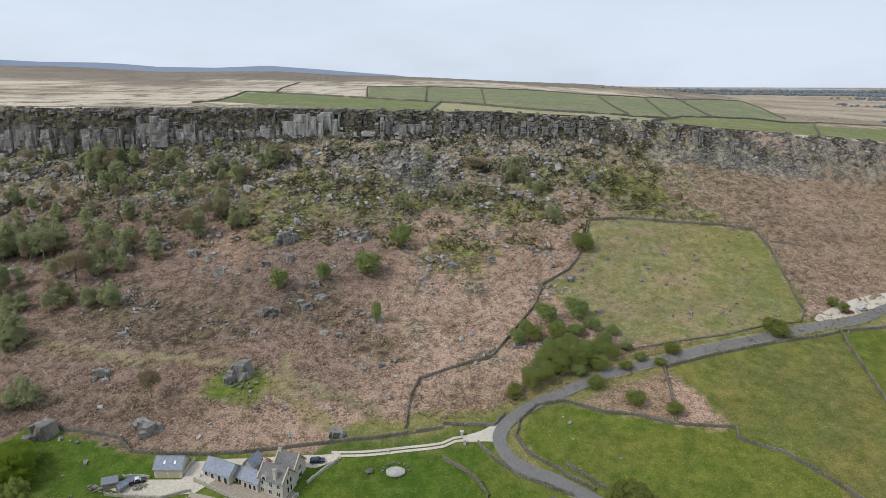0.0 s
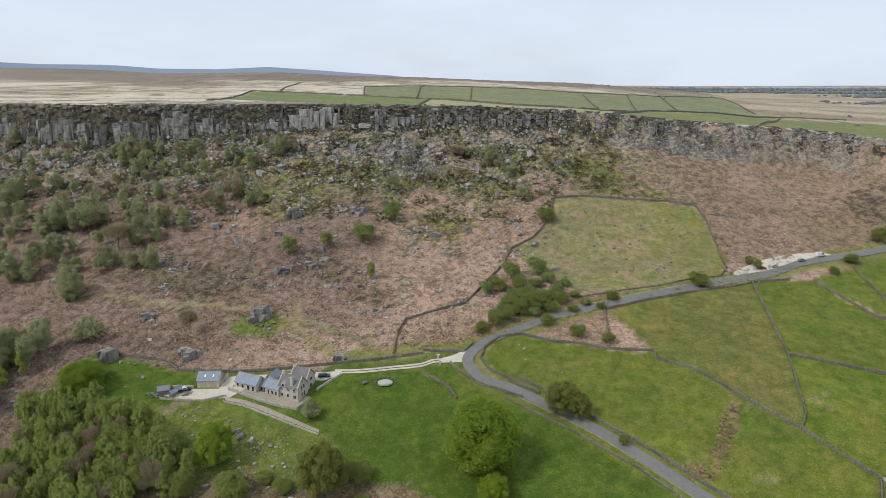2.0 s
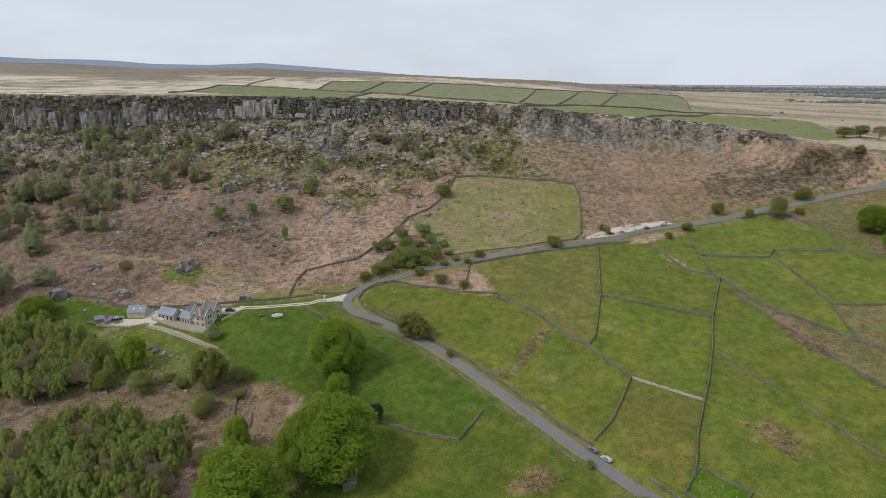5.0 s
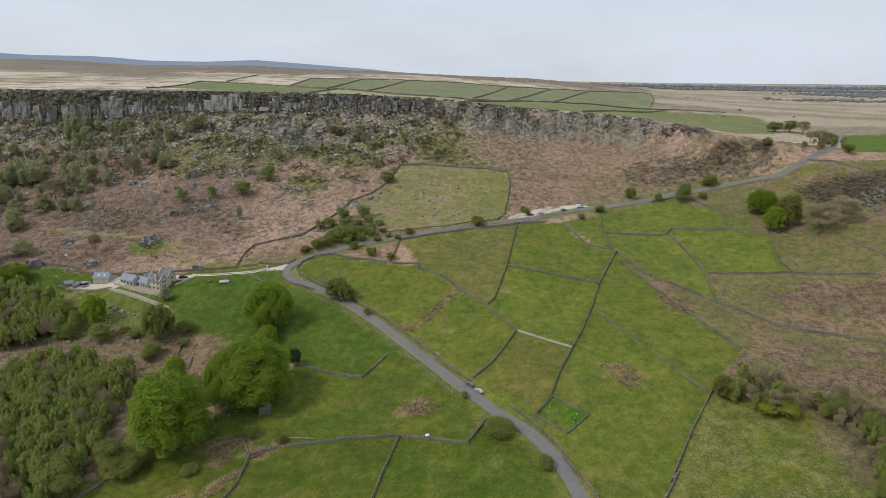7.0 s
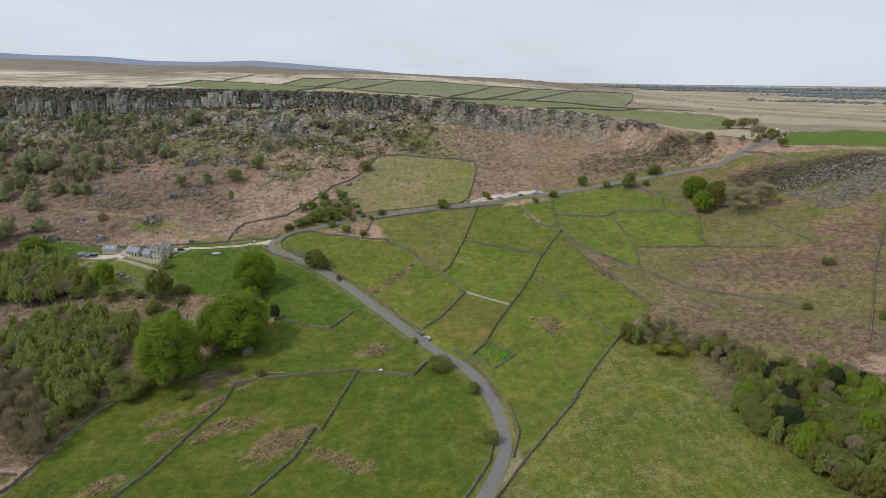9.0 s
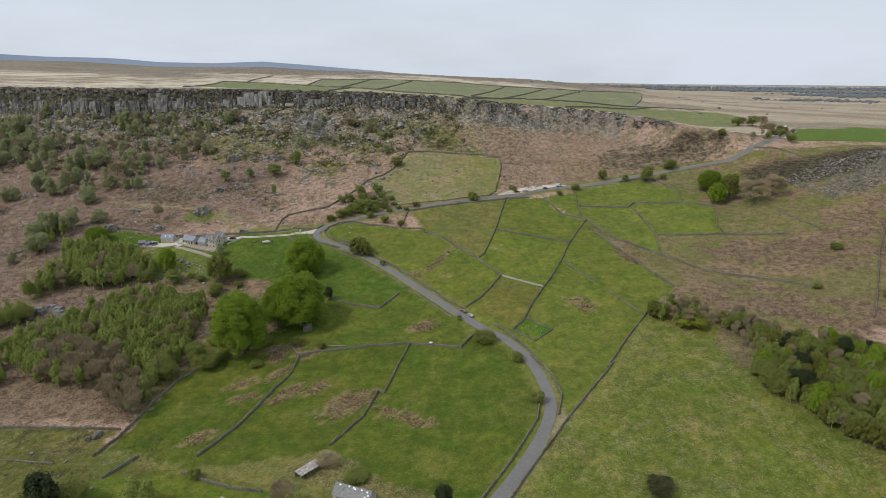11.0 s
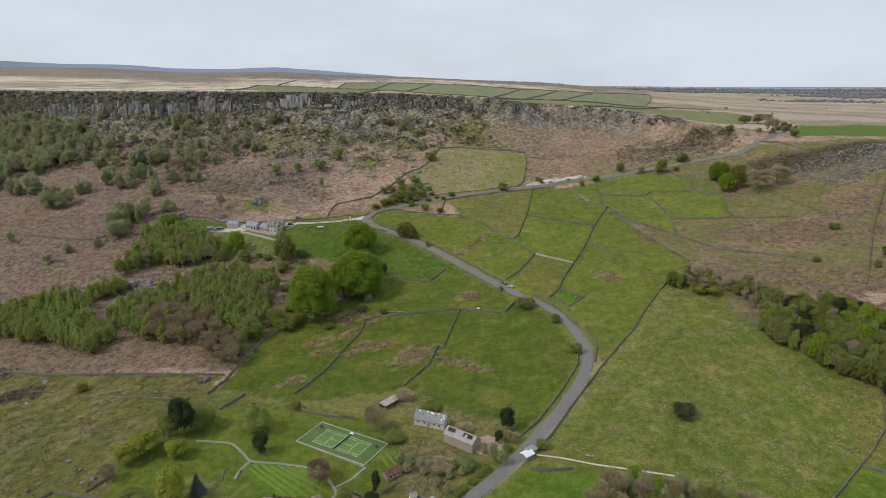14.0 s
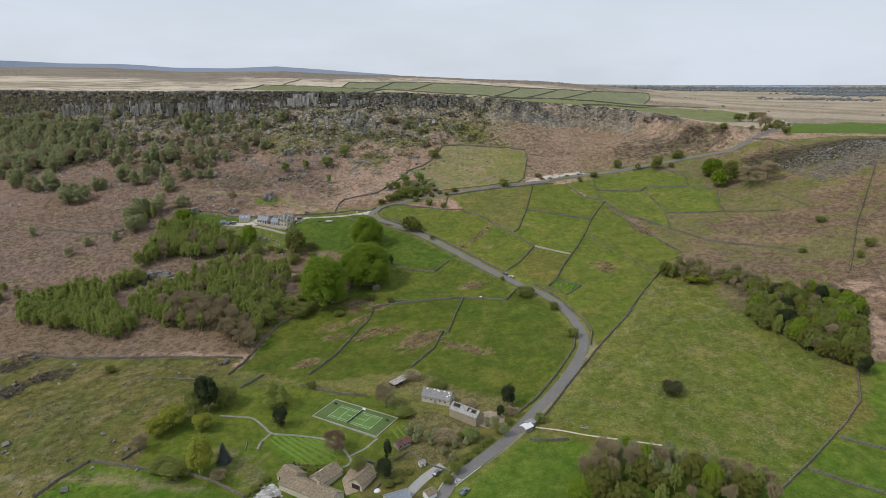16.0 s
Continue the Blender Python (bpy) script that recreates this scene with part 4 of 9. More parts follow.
# crag foot: dark heather, its tone also painting shade into the gullies
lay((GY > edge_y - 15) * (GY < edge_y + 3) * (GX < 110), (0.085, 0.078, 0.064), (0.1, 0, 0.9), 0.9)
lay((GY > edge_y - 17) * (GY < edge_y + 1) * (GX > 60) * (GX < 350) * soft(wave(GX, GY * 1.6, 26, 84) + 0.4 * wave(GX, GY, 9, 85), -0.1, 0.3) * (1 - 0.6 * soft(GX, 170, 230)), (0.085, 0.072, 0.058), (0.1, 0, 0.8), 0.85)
lay(soft(GX, 190, 230) * soft(-GX, -330, -290) * soft(edge_y - GY + 6 * wave(GX, GY, 20, 113), 26, 14) * (GY < edge_y + 1), (0.25, 0.215, 0.18), (0.7, 0, 0.3), 0.6)
lay(soft(away([(-104, 165), (-60, 160), (-36, 150)], GX, GY), 60, 30) * (GY < 178) * (GY > 100) * (GX < -20), (0.115, 0.145, 0.032), (0.1, 0.9, 0))
lay(soft(away([(-95, 156), (-88, 150), (-84, 138)], wx, wy), 7, 3), (0.24, 0.19, 0.12), (0.8, 0.2, 0), 0.8)
# woodland floor
for which in ("birch_upper", "birch_main", "birch_west", "east_wood", "east_strip"):
    lay(inside(WOODS[which], wx, wy), (0.15, 0.125, 0.07), (0.6, 0.3, 0), 0.85)
# plateau
lay(GY > edge_y - 2, STRAW, (0.35, 0.3, 0))
lay((GY > edge_y - 2) * soft(GY - edge_y + 16 * wave(GX * 0.4, GY, 40, 73), 34, 14) * (GX < 60), (0.13, 0.108, 0.082), (0.3, 0, 0.7), 0.85)
lay((GY > edge_y) * soft(np.abs(wave(GX * 0.35, GY, 150, 74)), 0.09, 0.03) * (GX < 0), (0.14, 0.115, 0.09), (0.2, 0, 0.6), 0.8)
for seed, sc, lo in ((81, 46, 0.55), (82, 90, 0.55), (83, 180, 0.6)):
    lay((GY > edge_y + 8) * soft(wave(GX * 0.22, GY, sc, seed), lo, lo + 0.35), (0.24, 0.20, 0.17), (0.3, 0, 0.6), 0.35)
lay(soft(GY, 1500, 1900) * soft(-GX, 500, 1100) * soft(wave(GX * 0.5, GY, 500, 75), -0.5, 0.2), (0.17, 0.145, 0.125), (0.2, 0, 0.6), 0.85)
lay((GY > edge_y) * soft(wave(GX * 0.6, GY, 380, 17) + 0.5 * wave(GX * 0.5, GY, 110, 18), 0.0, 0.55), (0.27, 0.22, 0.175), (0.2, 0, 0.6), 0.7)
lay(soft(GY, 1250, 1500) * (GX > -400) * (GX < 900), (0.27, 0.215, 0.165), (0.3, 0, 0.4), 0.85)
lay(soft(GY, 2300, 3200) * soft(GX, 500, 1000), (0.15, 0.165, 0.15), (0, 0.2, 0.3), 0.9)


def field(poly, colour, kind=(0, 1, 0), amount=1.0):
    lay(inside(poly, wx * 0.35 + GX * 0.65, wy * 0.35 + GY * 0.65), colour, kind, amount)


# far pasture green, with the greying of haze put into the colour
HAZED_GREEN = (0.195, 0.212, 0.138)
lay((GY > edge_y + 4) * soft(GX, 230, 420), (0.40, 0.33, 0.26), (0.4, 0, 0.2), 0.85)
lay((GY > edge_y + 40) * soft(GX, 330, 520) * soft(wave(GX * 0.6, GY, 210, 111) + 0.4 * wave(GX, GY, 60, 112), -0.1, 0.5), (0.25, 0.205, 0.155), (0.4, 0, 0.4), 0.75)
# heather on the swelling ground near the skyline, tracks and burnt patches below it
lay((GY > edge_y + 30) * soft(GY + 110 * wave(GX, GY, 420, 141) + 60 * wave(GX, GY, 130, 142) - 0.3 * np.clip(GX, -1400, 400), 1080, 1260) * (GX < 700), (0.215, 0.178, 0.162), (0.2, 0, 0.6), 0.85)
for seed, sc, lo in ((143, 70, 0.75), (144, 150, 0.8), (145, 36, 0.9)):
    lay((GY > edge_y + 45) * soft(wave(GX, GY, sc, seed) + 0.3 * wave(GX, GY, sc * 0.3, seed + 9), lo, lo + 0.3) * (GX < 500), (0.21, 0.175, 0.145), (0.2, 0, 0.6), 0.75)
TOP_WALL, FRONT_WALL = WALLS["plateau_top"], WALLS["plateau_front"]
UPPER_FIELDS = TOP_WALL + [(440, 735), (300, 600)] + FRONT_WALL[8:1:-1]
field(UPPER_FIELDS, HAZED_GREEN)
lay(inside(UPPER_FIELDS, GX, GY) * soft(wave(GX, GY, 120, 146) + 0.5 * wave(GX, GY, 35, 147), 0.0, 0.7), (0.25, 0.235, 0.15), (0.1, 0.9, 0), 0.6)
field(FRONT_WALL[:4] + [(-8, 409), (-60, 420), (-130, 470), (-188, 520), (-198, 602)], (0.175, 0.20, 0.105))
field([(-2, 530), (69, 461), (113, 455), (172, 482), (133, 401), (60, 414), (-8, 409)], (0.33, 0.31, 0.20), (0.2, 0.7, 0))
field([(202, 533), (266, 572), (436, 728), (519, 730), (560, 700), (470, 480), (372, 372), (300, 388), (244, 394), (133, 402), (168, 470)], (0.185, 0.198, 0.098))
lay((GY > edge_y + 2) * (GY < 560) * soft(GX, 150, 200) * soft(wave(GX, GY, 60, 148) + 0.5 * wave(GX, GY, 16, 149), 0.0, 0.6) * soft(-GX, -430, -380), (0.26, 0.235, 0.13), (0.1, 0.9, 0), 0.6)
lay((GY > edge_y + 2) * (GY < edge_y + 9) * (GX > 40) * (GX < 330), (0.34, 0.30, 0.21), (0.3, 0.5, 0), 0.8)
field([(442, 325), (478, 385), (528, 465), (670, 580), (900, 560), (640, 330), (514, 320)], (0.105, 0.155, 0.03))
# fields below the road
HOUSE_FIELD = [(-52, 150), (-50, 172), (-36, 175), (0, 179), (14, 182), (36, 164), (62, 144), (98, 105), (112, 87), (87, 100), (76, 84), (43, 96), (28, 92), (5, 112), (-14, 120), (-34, 142)]
field(HOUSE_FIELD, LUSH)
field([(-146, 190), (-133, 186), (-104, 177), (-88, 172), (-95, 158), (-125, 160), (-146, 166)], LUSH)
field([(-95, 158), (-60, 150), (-34, 142), (-14, 120), (-30, 108), (-70, 130), (-98, 140)], (0.12, 0.145, 0.035), (0.2, 0.8, 0))
field([(43, 96), (76, 84), (87, 100), (112, 87), (131, 62), (124, 38), (96, 44), (37, 38), (20, 45), (14, 60), (30, 80)], GREEN)
LOWER_FIELDS = [(37, 38), (96, 44), (124, 38), (132, 54), (152, 36), (162, 10), (158, -35), (130, -80), (112, -84), (90, -62), (66, -40), (12, -50), (-27, -36), (-24, -3), (-17, 22), (-4, 36), (20, 42)]
field(LOWER_FIELDS, (0.086, 0.110, 0.020))
field([(96, 44), (124, 38), (150, 30), (157, -8), (150, -40), (122, -80), (100, -62), (66, -40), (86, 2)], (0.088, 0.116, 0.021))
MIDDLE = [(44, 200), (80, 188), (100, 185), (87, 217), (131, 229), (166, 238), (198, 238), (208, 205), (224, 196), (237, 141), (255, 89), (231, 62), (200, 17), (173, -19), (165, -22), (170, -2), (160, 28), (131, 63), (98, 106), (62, 146), (36, 166), (25, 184), (34, 198)]
field(MIDDLE, (0.122, 0.146, 0.032))
field([(100, 185), (87, 217), (131, 229), (166, 238), (153, 177), (138, 137), (111, 173)], DULL)
field([(153, 177), (204, 157), (177, 99), (152, 115), (138, 137)], (0.125, 0.155, 0.032))
field([(152, 115), (177, 99), (154, 54), (138, 72), (138, 91)], OLIVE)
field([(44, 200), (80, 188), (86, 217), (56, 208)], BRACKEN2, (0.9, 0.2, 0))
field(WALLS["grave"][:4], (0.06, 0.135, 0.014))
field([(231, 62), (173, -19), (129, -86), (140, -101), (170, -116), (214, -134), (262, -96), (290, -56), (270, -30), (262, 20), (262, 45)], YELLOW)
field([(198, 238), (226, 251), (285, 274), (311, 244), (323, 203), (314, 159), (269, 164), (264, 131), (240, 160), (227, 197), (212, 206)], (0.135, 0.16, 0.038))
field([(-153, -15), (-29, -24), (-31, -43), (10, -53), (60, -64), (96, -118), (84, -175), (-330, -175), (-260, -40)], (0.118, 0.118, 0.038))
lay(inside([(-153, -15), (-29, -24), (-31, -43), (10, -53), (96, -118), (84, -175), (-330, -175), (-260, -40)], GX, GY) * soft(wave(GX, GY, 36, 33) + 0.6 * wave(GX, GY, 9, 168), 0.0, 0.7), (0.155, 0.13, 0.06), (0.5, 0.5, 0.1), 0.65)
for line, reach in (([(-161, -26), (-155, -18)], 7), ([(-135, -38), (-124, -35)], 5), ([(-146, -54), (-143, -48)], 6)):
    lay(soft(away(line, wx, wy), reach, reach * 0.6), (0.10, 0.082, 0.06), (0.3, 0, 0.8), 0.9)
clump = wave(GX, GY, 12, 181) + 0.8 * wave(GX, GY, 5, 182)
lay(inside([(-153, -15), (-29, -24), (-31, -43), (-44, -80), (-50, -108), (-66, -112), (-110, -118), (-260, -90), (-260, -40)], wx, wy) * soft(clump, 0.25, 0.9), (0.095, 0.082, 0.042), (0.3, 0.2, 0.7), 0.6)
lay(inside([(-153, -15), (-60, -22), (-70, -60), (-90, -110), (-260, -90), (-260, -40)], wx, wy) * soft(-clump, 0.55, 1.0), (0.19, 0.165, 0.085), (0.5, 0.5, 0), 0.5)
lay(soft(away([(-125, -86), (-102, -74), (-87, -66), (-81, -48)], wx, wy), 2.2, 0.8), (0.085, 0.085, 0.032), (0.2, 0.8, 0.2), 0.7)
field([(-20, -57), (10, -53), (58, -66), (70, -92), (44, -150), (-42, -122), (-50, -100)], (0.112, 0.142, 0.026))
field([(-66, -112), (-48, -116), (-24, -120), (8, -136), (10, -175), (-110, -175)], (0.09, 0.145, 0.022))
field([(124, -98), (140, -102), (214, -134), (240, -175), (70, -175), (92, -122)], (0.10, 0.150, 0.026))
field([(294, -52), (278, -81), (214, -134), (200, -175), (420, -175), (420, -40)], (0.10, 0.145, 0.026))
SOUTH = soft(-GY + 10 * wave(GX, GY, 120, 88), 150, 175)
lay(SOUTH, (0.105, 0.135, 0.028), (0, 1, 0))
lay(SOUTH * soft(wave(GX, GY, 260, 89), 0.1, 0.3), (0.145, 0.145, 0.045), (0.2, 0.8, 0), 0.8)
ENCLOSURE = [(80, 327), (100, 329), (124, 326), (167, 320), (168, 304), (162, 269), (159, 252), (153, 244), (117, 236), (99, 233), (77, 232), (55, 250), (50, 274), (61, 284), (71, 300)]
field(ENCLOSURE, (0.222, 0.200, 0.106), (0.4, 0.6, 0))
lay(inside(ENCLOSURE, wx, wy) * soft(wave(GX, GY, 34, 21), 0.0, 0.7) * (GX < 130), (0.26, 0.20, 0.13), (0.6, 0.4, 0), 0.8)
lay(inside(ENCLOSURE, wx, wy) * soft(GX + 14 * wave(GX, GY, 30, 161), 112, 160), (0.165, 0.175, 0.05), (0, 1, 0), 0.6)
lay(inside(ENCLOSURE, wx, wy) * soft(wave(GX, GY, 22, 162) + 0.5 * wave(GX, GY, 8, 163), 0.2, 0.8), (0.165, 0.165, 0.062), (0.1, 0.9, 0), 0.6)
# green about the big boulder, verges, the path over the bracken
lay(soft(away([(-79, 209), (-70, 209)], wx, wy), 11, 6), (0.11, 0.15, 0.03), (0, 1, 0), 0.95)
lay(soft(away([(-68, 206), (-58, 203), (-44, 192), (-30, 184)], wx, wy), 3.2, 1.6), (0.26, 0.215, 0.11), (0.3, 0.5, 0), 0.8)
for line in ([(-186, 239), (-175, 236), (-155, 230), (-139, 224), (-124, 222), (-101, 221), (-85, 219)], [(-74, 217), (-57, 212), (-46, 207), (-29, 199), (-17, 191)]):
    lay(soft(away(line, wx, wy), 4.0, 2.2), (0.12, 0.105, 0.055), (0.3, 0.6, 0.3), 0.6)
    lay(soft(away([(px, py + 1.5) for px, py in line], wx, wy), 2.2, 1.0), (0.30, 0.25, 0.17), (0.3, 0.4, 0), 0.8)
lay(soft(away([(-60, 226), (-60, 203)], wx, wy), 3.0, 1.4), (0.28, 0.23, 0.13), (0.3, 0.5, 0), 0.7)
lay(soft(away([(-30, 186), (0, 190), (20, 192)], wx, wy), 7, 4), (0.15, 0.165, 0.05), (0, 1, 0), 0.8)
lay(soft(road_away, 8.5, 5.0) * (GY < 300) * (GX < 330), (0.15, 0.165, 0.048), (0, 1, 0), 0.75)
lay(soft(track_away, 6, 4), LUSH, (0, 1, 0), 0.9)
# bracken patches and rushes in the pasture
BRACKEN_PATCHES = ((70, -6, 15, 8, 0.7), (104, 62, 8, 5, 0.2), (196, 76, 6, 9, 0.3), (52, 8, 6, 4, 0.5), (40, 5, 9, 5, 0.7), (13, 13, 7, 3, 0.6), (19, 1, 7, 3.5, 0.2), (31, 22, 9, 2.5, 1.0), (24, 39, 5, 8, 0.3), (31, 47, 6, 3, 0.2), (34, -2, 6, 3, 0.3), (240, 134, 7, 12, 0.5), (110.5, 137, 20, 2.6, 1.017), (97, 120.5, 5, 2.5, 0), (96, -18, 14, 4, -0.5), (40, 40, 6, 3, 0.2), (8, -30, 8, 4, 0.6))
for px, py, r1, r2, ang in BRACKEN_PATCHES:
    dx, dy = wx - px, wy - py
    q = np.hypot((dx * math.cos(ang) + dy * math.sin(ang)) / r1, (-dx * math.sin(ang) + dy * math.cos(ang)) / r2)
    lay(soft(q + 0.9 * (np.random.RandomState(9).rand(*GX.shape) - 0.5) + 0.25 * wave(GX, GY, 7, 76), 1.1, 0.75), (0.205, 0.158, 0.078), (1, 0, 0), 1.0)
# straw-coloured tussocks in the large field
big_field = inside([(231, 62), (173, -19), (129, -86), (214, -134), (262, -96), (290, -56), (262, 20)], GX, GY)
rand_spots = np.random.RandomState(8).rand(*GX.shape)
lay(big_field * soft(0.5 * wave(wx, wy, 13, 22) + 0.6 * wave(wx, wy, 37, 23) + 2.2 * (rand_spots - 0.5), 0.3, 1.1), (0.28, 0.245, 0.13), (0.6, 0.7, 0), 0.35)
lay(soft(away([(-10, -108), (2, -116), (6, -123)], wx, wy) + 4 * wave(GX, GY, 6, 131) + 3 * wave(GX, GY, 2.5, 132), 5, 4), (0.175, 0.15, 0.085), (0.6, 0.4, 0), 0.6)
lay(big_field, (0.108, 0.136, 0.027), (0.25, 0.9, 0), 0.75)
lay(big_field * soft(wave(GX, GY, 46, 164) + 0.5 * wave(GX, GY, 17, 165), -0.1, 0.7), (0.105, 0.132, 0.024), (0, 1, 0), 0.55)
straw_mottle = wave(GX + 0.6 * GY, GY, 30, 94) + 0.7 * wave(GX, GY, 11, 95) + 0.5 * wave(GX, GY, 5.5, 166)
lay(big_field * soft(straw_mottle, 0.45, 1.1), (0.21, 0.195, 0.08), (0.5, 0.8, 0), 0.4)
lay(big_field * soft(away([(134, -76), (150, -50), (173, -16), (200, 20), (222, 50)], wx, wy) + 5 * wave(GX, GY, 14, 167), 16, 5), (0.22, 0.20, 0.085), (0.3, 0.8, 0), 0.25)
lay(big_field * soft(rand_spots + 0.16 * straw_mottle, 0.80, 1.0), (0.26, 0.235, 0.115), (0.5, 0.8, 0), 0.22)
lay(soft(away([(131, -78), (146, -56), (160, -34), (168, -18)], wx, wy), 3.4, 1.4), (0.29, 0.25, 0.15), (0.3, 0.5, 0), 0.75)
lay(soft(away([(289, -58), (262, -97)], wx, wy), 9, 6), YELLOW, (0.3, 0.8, 0), 0.9)
lay(big_field * soft(away([(150, -78), (196, -20), (232, 20), (246, 34)], wx, wy), 1.8, 0.6), (0.085, 0.10, 0.028), (0, 1, 0), 0.6)
lay(big_field * soft(wave(wx, wy, 29, 34), 0.4, 0.9), (0.115, 0.14, 0.028), (0, 1, 0), 0.6)
lay(soft(away([(-20, 108), (-16, 85), (-14, 62)], wx, wy), 10, 6), (0.19, 0.15, 0.09), (0.8, 0.2, 0), 0.8)
lay(inside([(262, 44), (290, 40), (292, 24), (264, 2), (256, 24)], wx, wy), (0.15, 0.128, 0.07), (0.6, 0.4, 0), 0.9)
lay(inside([(-160, -12), (-30, -18), (-22, -8), (-52, 8), (-80, 14), (-104, 26), (-130, 40), (-200, 34), (-260, 20)], wx, wy), (0.178, 0.128, 0.09), (1, 0, 0.1), 0.9)
lay(inside([(-100, 108), (-60, 126), (-38, 120), (-20, 124), (0, 120), (9, 104), (10, 82), (2, 60), (-10, 50), (-20, 60), (-25, 85), (-60, 98), (-90, 92)], wx, wy), (0.18, 0.132, 0.085), (1, 0.1, 0), 0.85)
lay(inside(HOUSE_FIELD, GX, GY) * soft(away([(-40, 128), (-28, 118), (4, 108)], wx, wy), 1.6, 0.6), (0.25, 0.23, 0.10), (0, 1, 0), 0.5)
for poly in (LOWER_FIELDS, MIDDLE):
    lay(inside(poly, GX, GY) * soft(wave(GX, GY, 42, 24) + 0.4 * wave(GX, GY, 15, 25), 0.15, 1.0), (0.155, 0.155, 0.040), (0.1, 0.9, 0), 0.35)
for px, py, reach in ((97, 128, 3.5), (117, 118, 3), (126, 150, 4), (140, 95, 3), (108, 100, 2.5), (150, 150, 4)):
    lay(soft(np.hypot(wx - px, (wy - py) * 1.6) + 2 * wave(GX, GY, 5, 183), reach, reach * 0.4), (0.25, 0.21, 0.12), (0.5, 0.4, 0), 0.6)
# striped lawn, paths
lay(soft(away([(-102, -119), (-85, -118), (-67, -119), (-40, -123), (-15, -128)], wx, wy), 3.2, 1.2), (0.22, 0.18, 0.115), (0.6, 0.3, 0), 0.7)
lay(inside([(80, -118), (100, -96), (108, -92), (98, -82), (70, -80), (64, -92), (72, -104)], wx, wy), (0.145, 0.125, 0.062), (0.7, 0.3, 0.2), 0.85)
lay(inside([(50, -50), (70, -44), (96, -62), (120, -72), (112, -84), (98, -78), (72, -62)], wx, wy), (0.15, 0.13, 0.065), (0.7, 0.4, 0.1), 0.6)
lawn = inside([(5, -97), (10, -95), (30, -98.5), (39, -105), (40, -113), (34, -117), (17, -112)], GX, GY)
lay(lawn, (0.10, 0.165, 0.022), (0, 1, 0))

# small relief: hummocks, none on the carriageway
rough_amount = KIND[..., 0] * 0.28 + KIND[..., 2] * 0.5 + 0.06
near = soft(road_away, 5, 10) * soft(track_away, 3, 7) * (1 - soft(away([(-104, 165), (-60, 160), (-36, 165)], GX, GY), 34, 24)) * (1 - soft(away([(10, -120), (45, -120), (80, -125), (105, -86)], GX, GY), 30, 20))
GZ = GZ + near * rough_amount * (wave(GX, GY, 12, 31) + 0.6 * wave(GX, GY, 6.1, 32))
GZ = GZ - 0.12 * (1 - soft(road_away, 3.4, 4.6)) - 0.05 * (1 - soft(track_away, 1.8, 3.4))

rows_n, cols_n = GX.shape
gverts = np.stack([GX, GY, GZ], -1).reshape(-1, 3)
idx = np.arange(rows_n * cols_n).reshape(rows_n, cols_n)
gfaces = np.stack([idx[:-1, :-1], idx[:-1, 1:], idx[1:, 1:], idx[1:, :-1]], -1).reshape(-1, 4)
ground_mesh = bpy.data.meshes.new("ground")
ground_mesh.vertices.add(len(gverts))
ground_mesh.vertices.foreach_set("co", gverts.ravel())
ground_mesh.loops.add(gfaces.size)
ground_mesh.loops.foreach_set("vertex_index", gfaces.ravel())
ground_mesh.polygons.add(len(gfaces))
ground_mesh.polygons.foreach_set("loop_start", np.arange(0, gfaces.size, 4))
ground_mesh.polygons.foreach_set("use_smooth", np.ones(len(gfaces), bool))
ground_mesh.update(calc_edges=True)
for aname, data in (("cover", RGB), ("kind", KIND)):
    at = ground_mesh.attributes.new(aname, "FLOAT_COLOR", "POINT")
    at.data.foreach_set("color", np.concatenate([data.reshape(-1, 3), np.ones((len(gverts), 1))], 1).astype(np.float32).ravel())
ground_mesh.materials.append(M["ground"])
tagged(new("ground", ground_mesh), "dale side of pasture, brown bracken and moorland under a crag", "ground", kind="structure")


# ---- road, track, yard ----
def ribbon(line, half_l, half_r, lift, step=2.0):
    pts = resample(line, step)
    v, fcs = [], []
    for i, (x, y) in enumerate(pts):
        a, b = pts[max(i - 1, 0)], pts[min(i + 1, len(pts) - 1)]
        d = Vector((b[0] - a[0], b[1] - a[1])).normalized()
        zc = gz(x, y) + lift
        hl, hr = half_l(i, len(pts)) if callable(half_l) else half_l, half_r(i, len(pts)) if callable(half_r) else half_r
        for s in (hl, hr):
            px, py = x - d.y * s, y + d.x * s
            v.append((px, py, gz(px, py) + lift))
        if i:
            n = 2 * i
            fcs.append((n - 2, n, n + 1, n - 1))
    return v, fcs


ROAD_FULL = [(-420, -640), (-250, -440), (-120, -310), (-30, -228), (30, -180), (62, -152)] + ROAD + [(575, 530), (640, 610), (720, 690)]
def lane_half(i, n):
    return 2.75 - 0.4 * float(smooth((i / n - 0.46) / 0.05))


v, fcs = ribbon(ROAD_FULL, lane_half, lambda i, n: -lane_half(i, n), 0.13, 2.0)
tagged(new("road", mesh_of("road", v, fcs, M["asphalt"], True)), "grey tarmac lane winding uphill between stone walls", "road", kind="structure")
LAYBY = [(160, 245.5), (172, 248), (196, 256.2), (222, 264)]
v, fcs = ribbon(LAYBY, lambda i, n: 7.5 * abs(math.sin(3.1416 * i / (n - 1))) ** 0.5, -2.5, 0.10, 2.0)
tagged(new("layby", mesh_of("layby", v, fcs, M["gravel"], True)), "pale gravel layby beside the lane", "layby", kind="structure")
# worn pale edges of the carriageway
edge_line = [(96, -119), (112.4, -100.8), (126.6, -81.7), (143.1, -58.3), (156.3, -35.2), (163.4, -15.3)]
v, fcs = ribbon(edge_line, -2.7, lambda i, n: -2.7 - 1.9 * math.sin(3.1416 * min(1, i / (n * 0.9))), 0.108, 2.0)
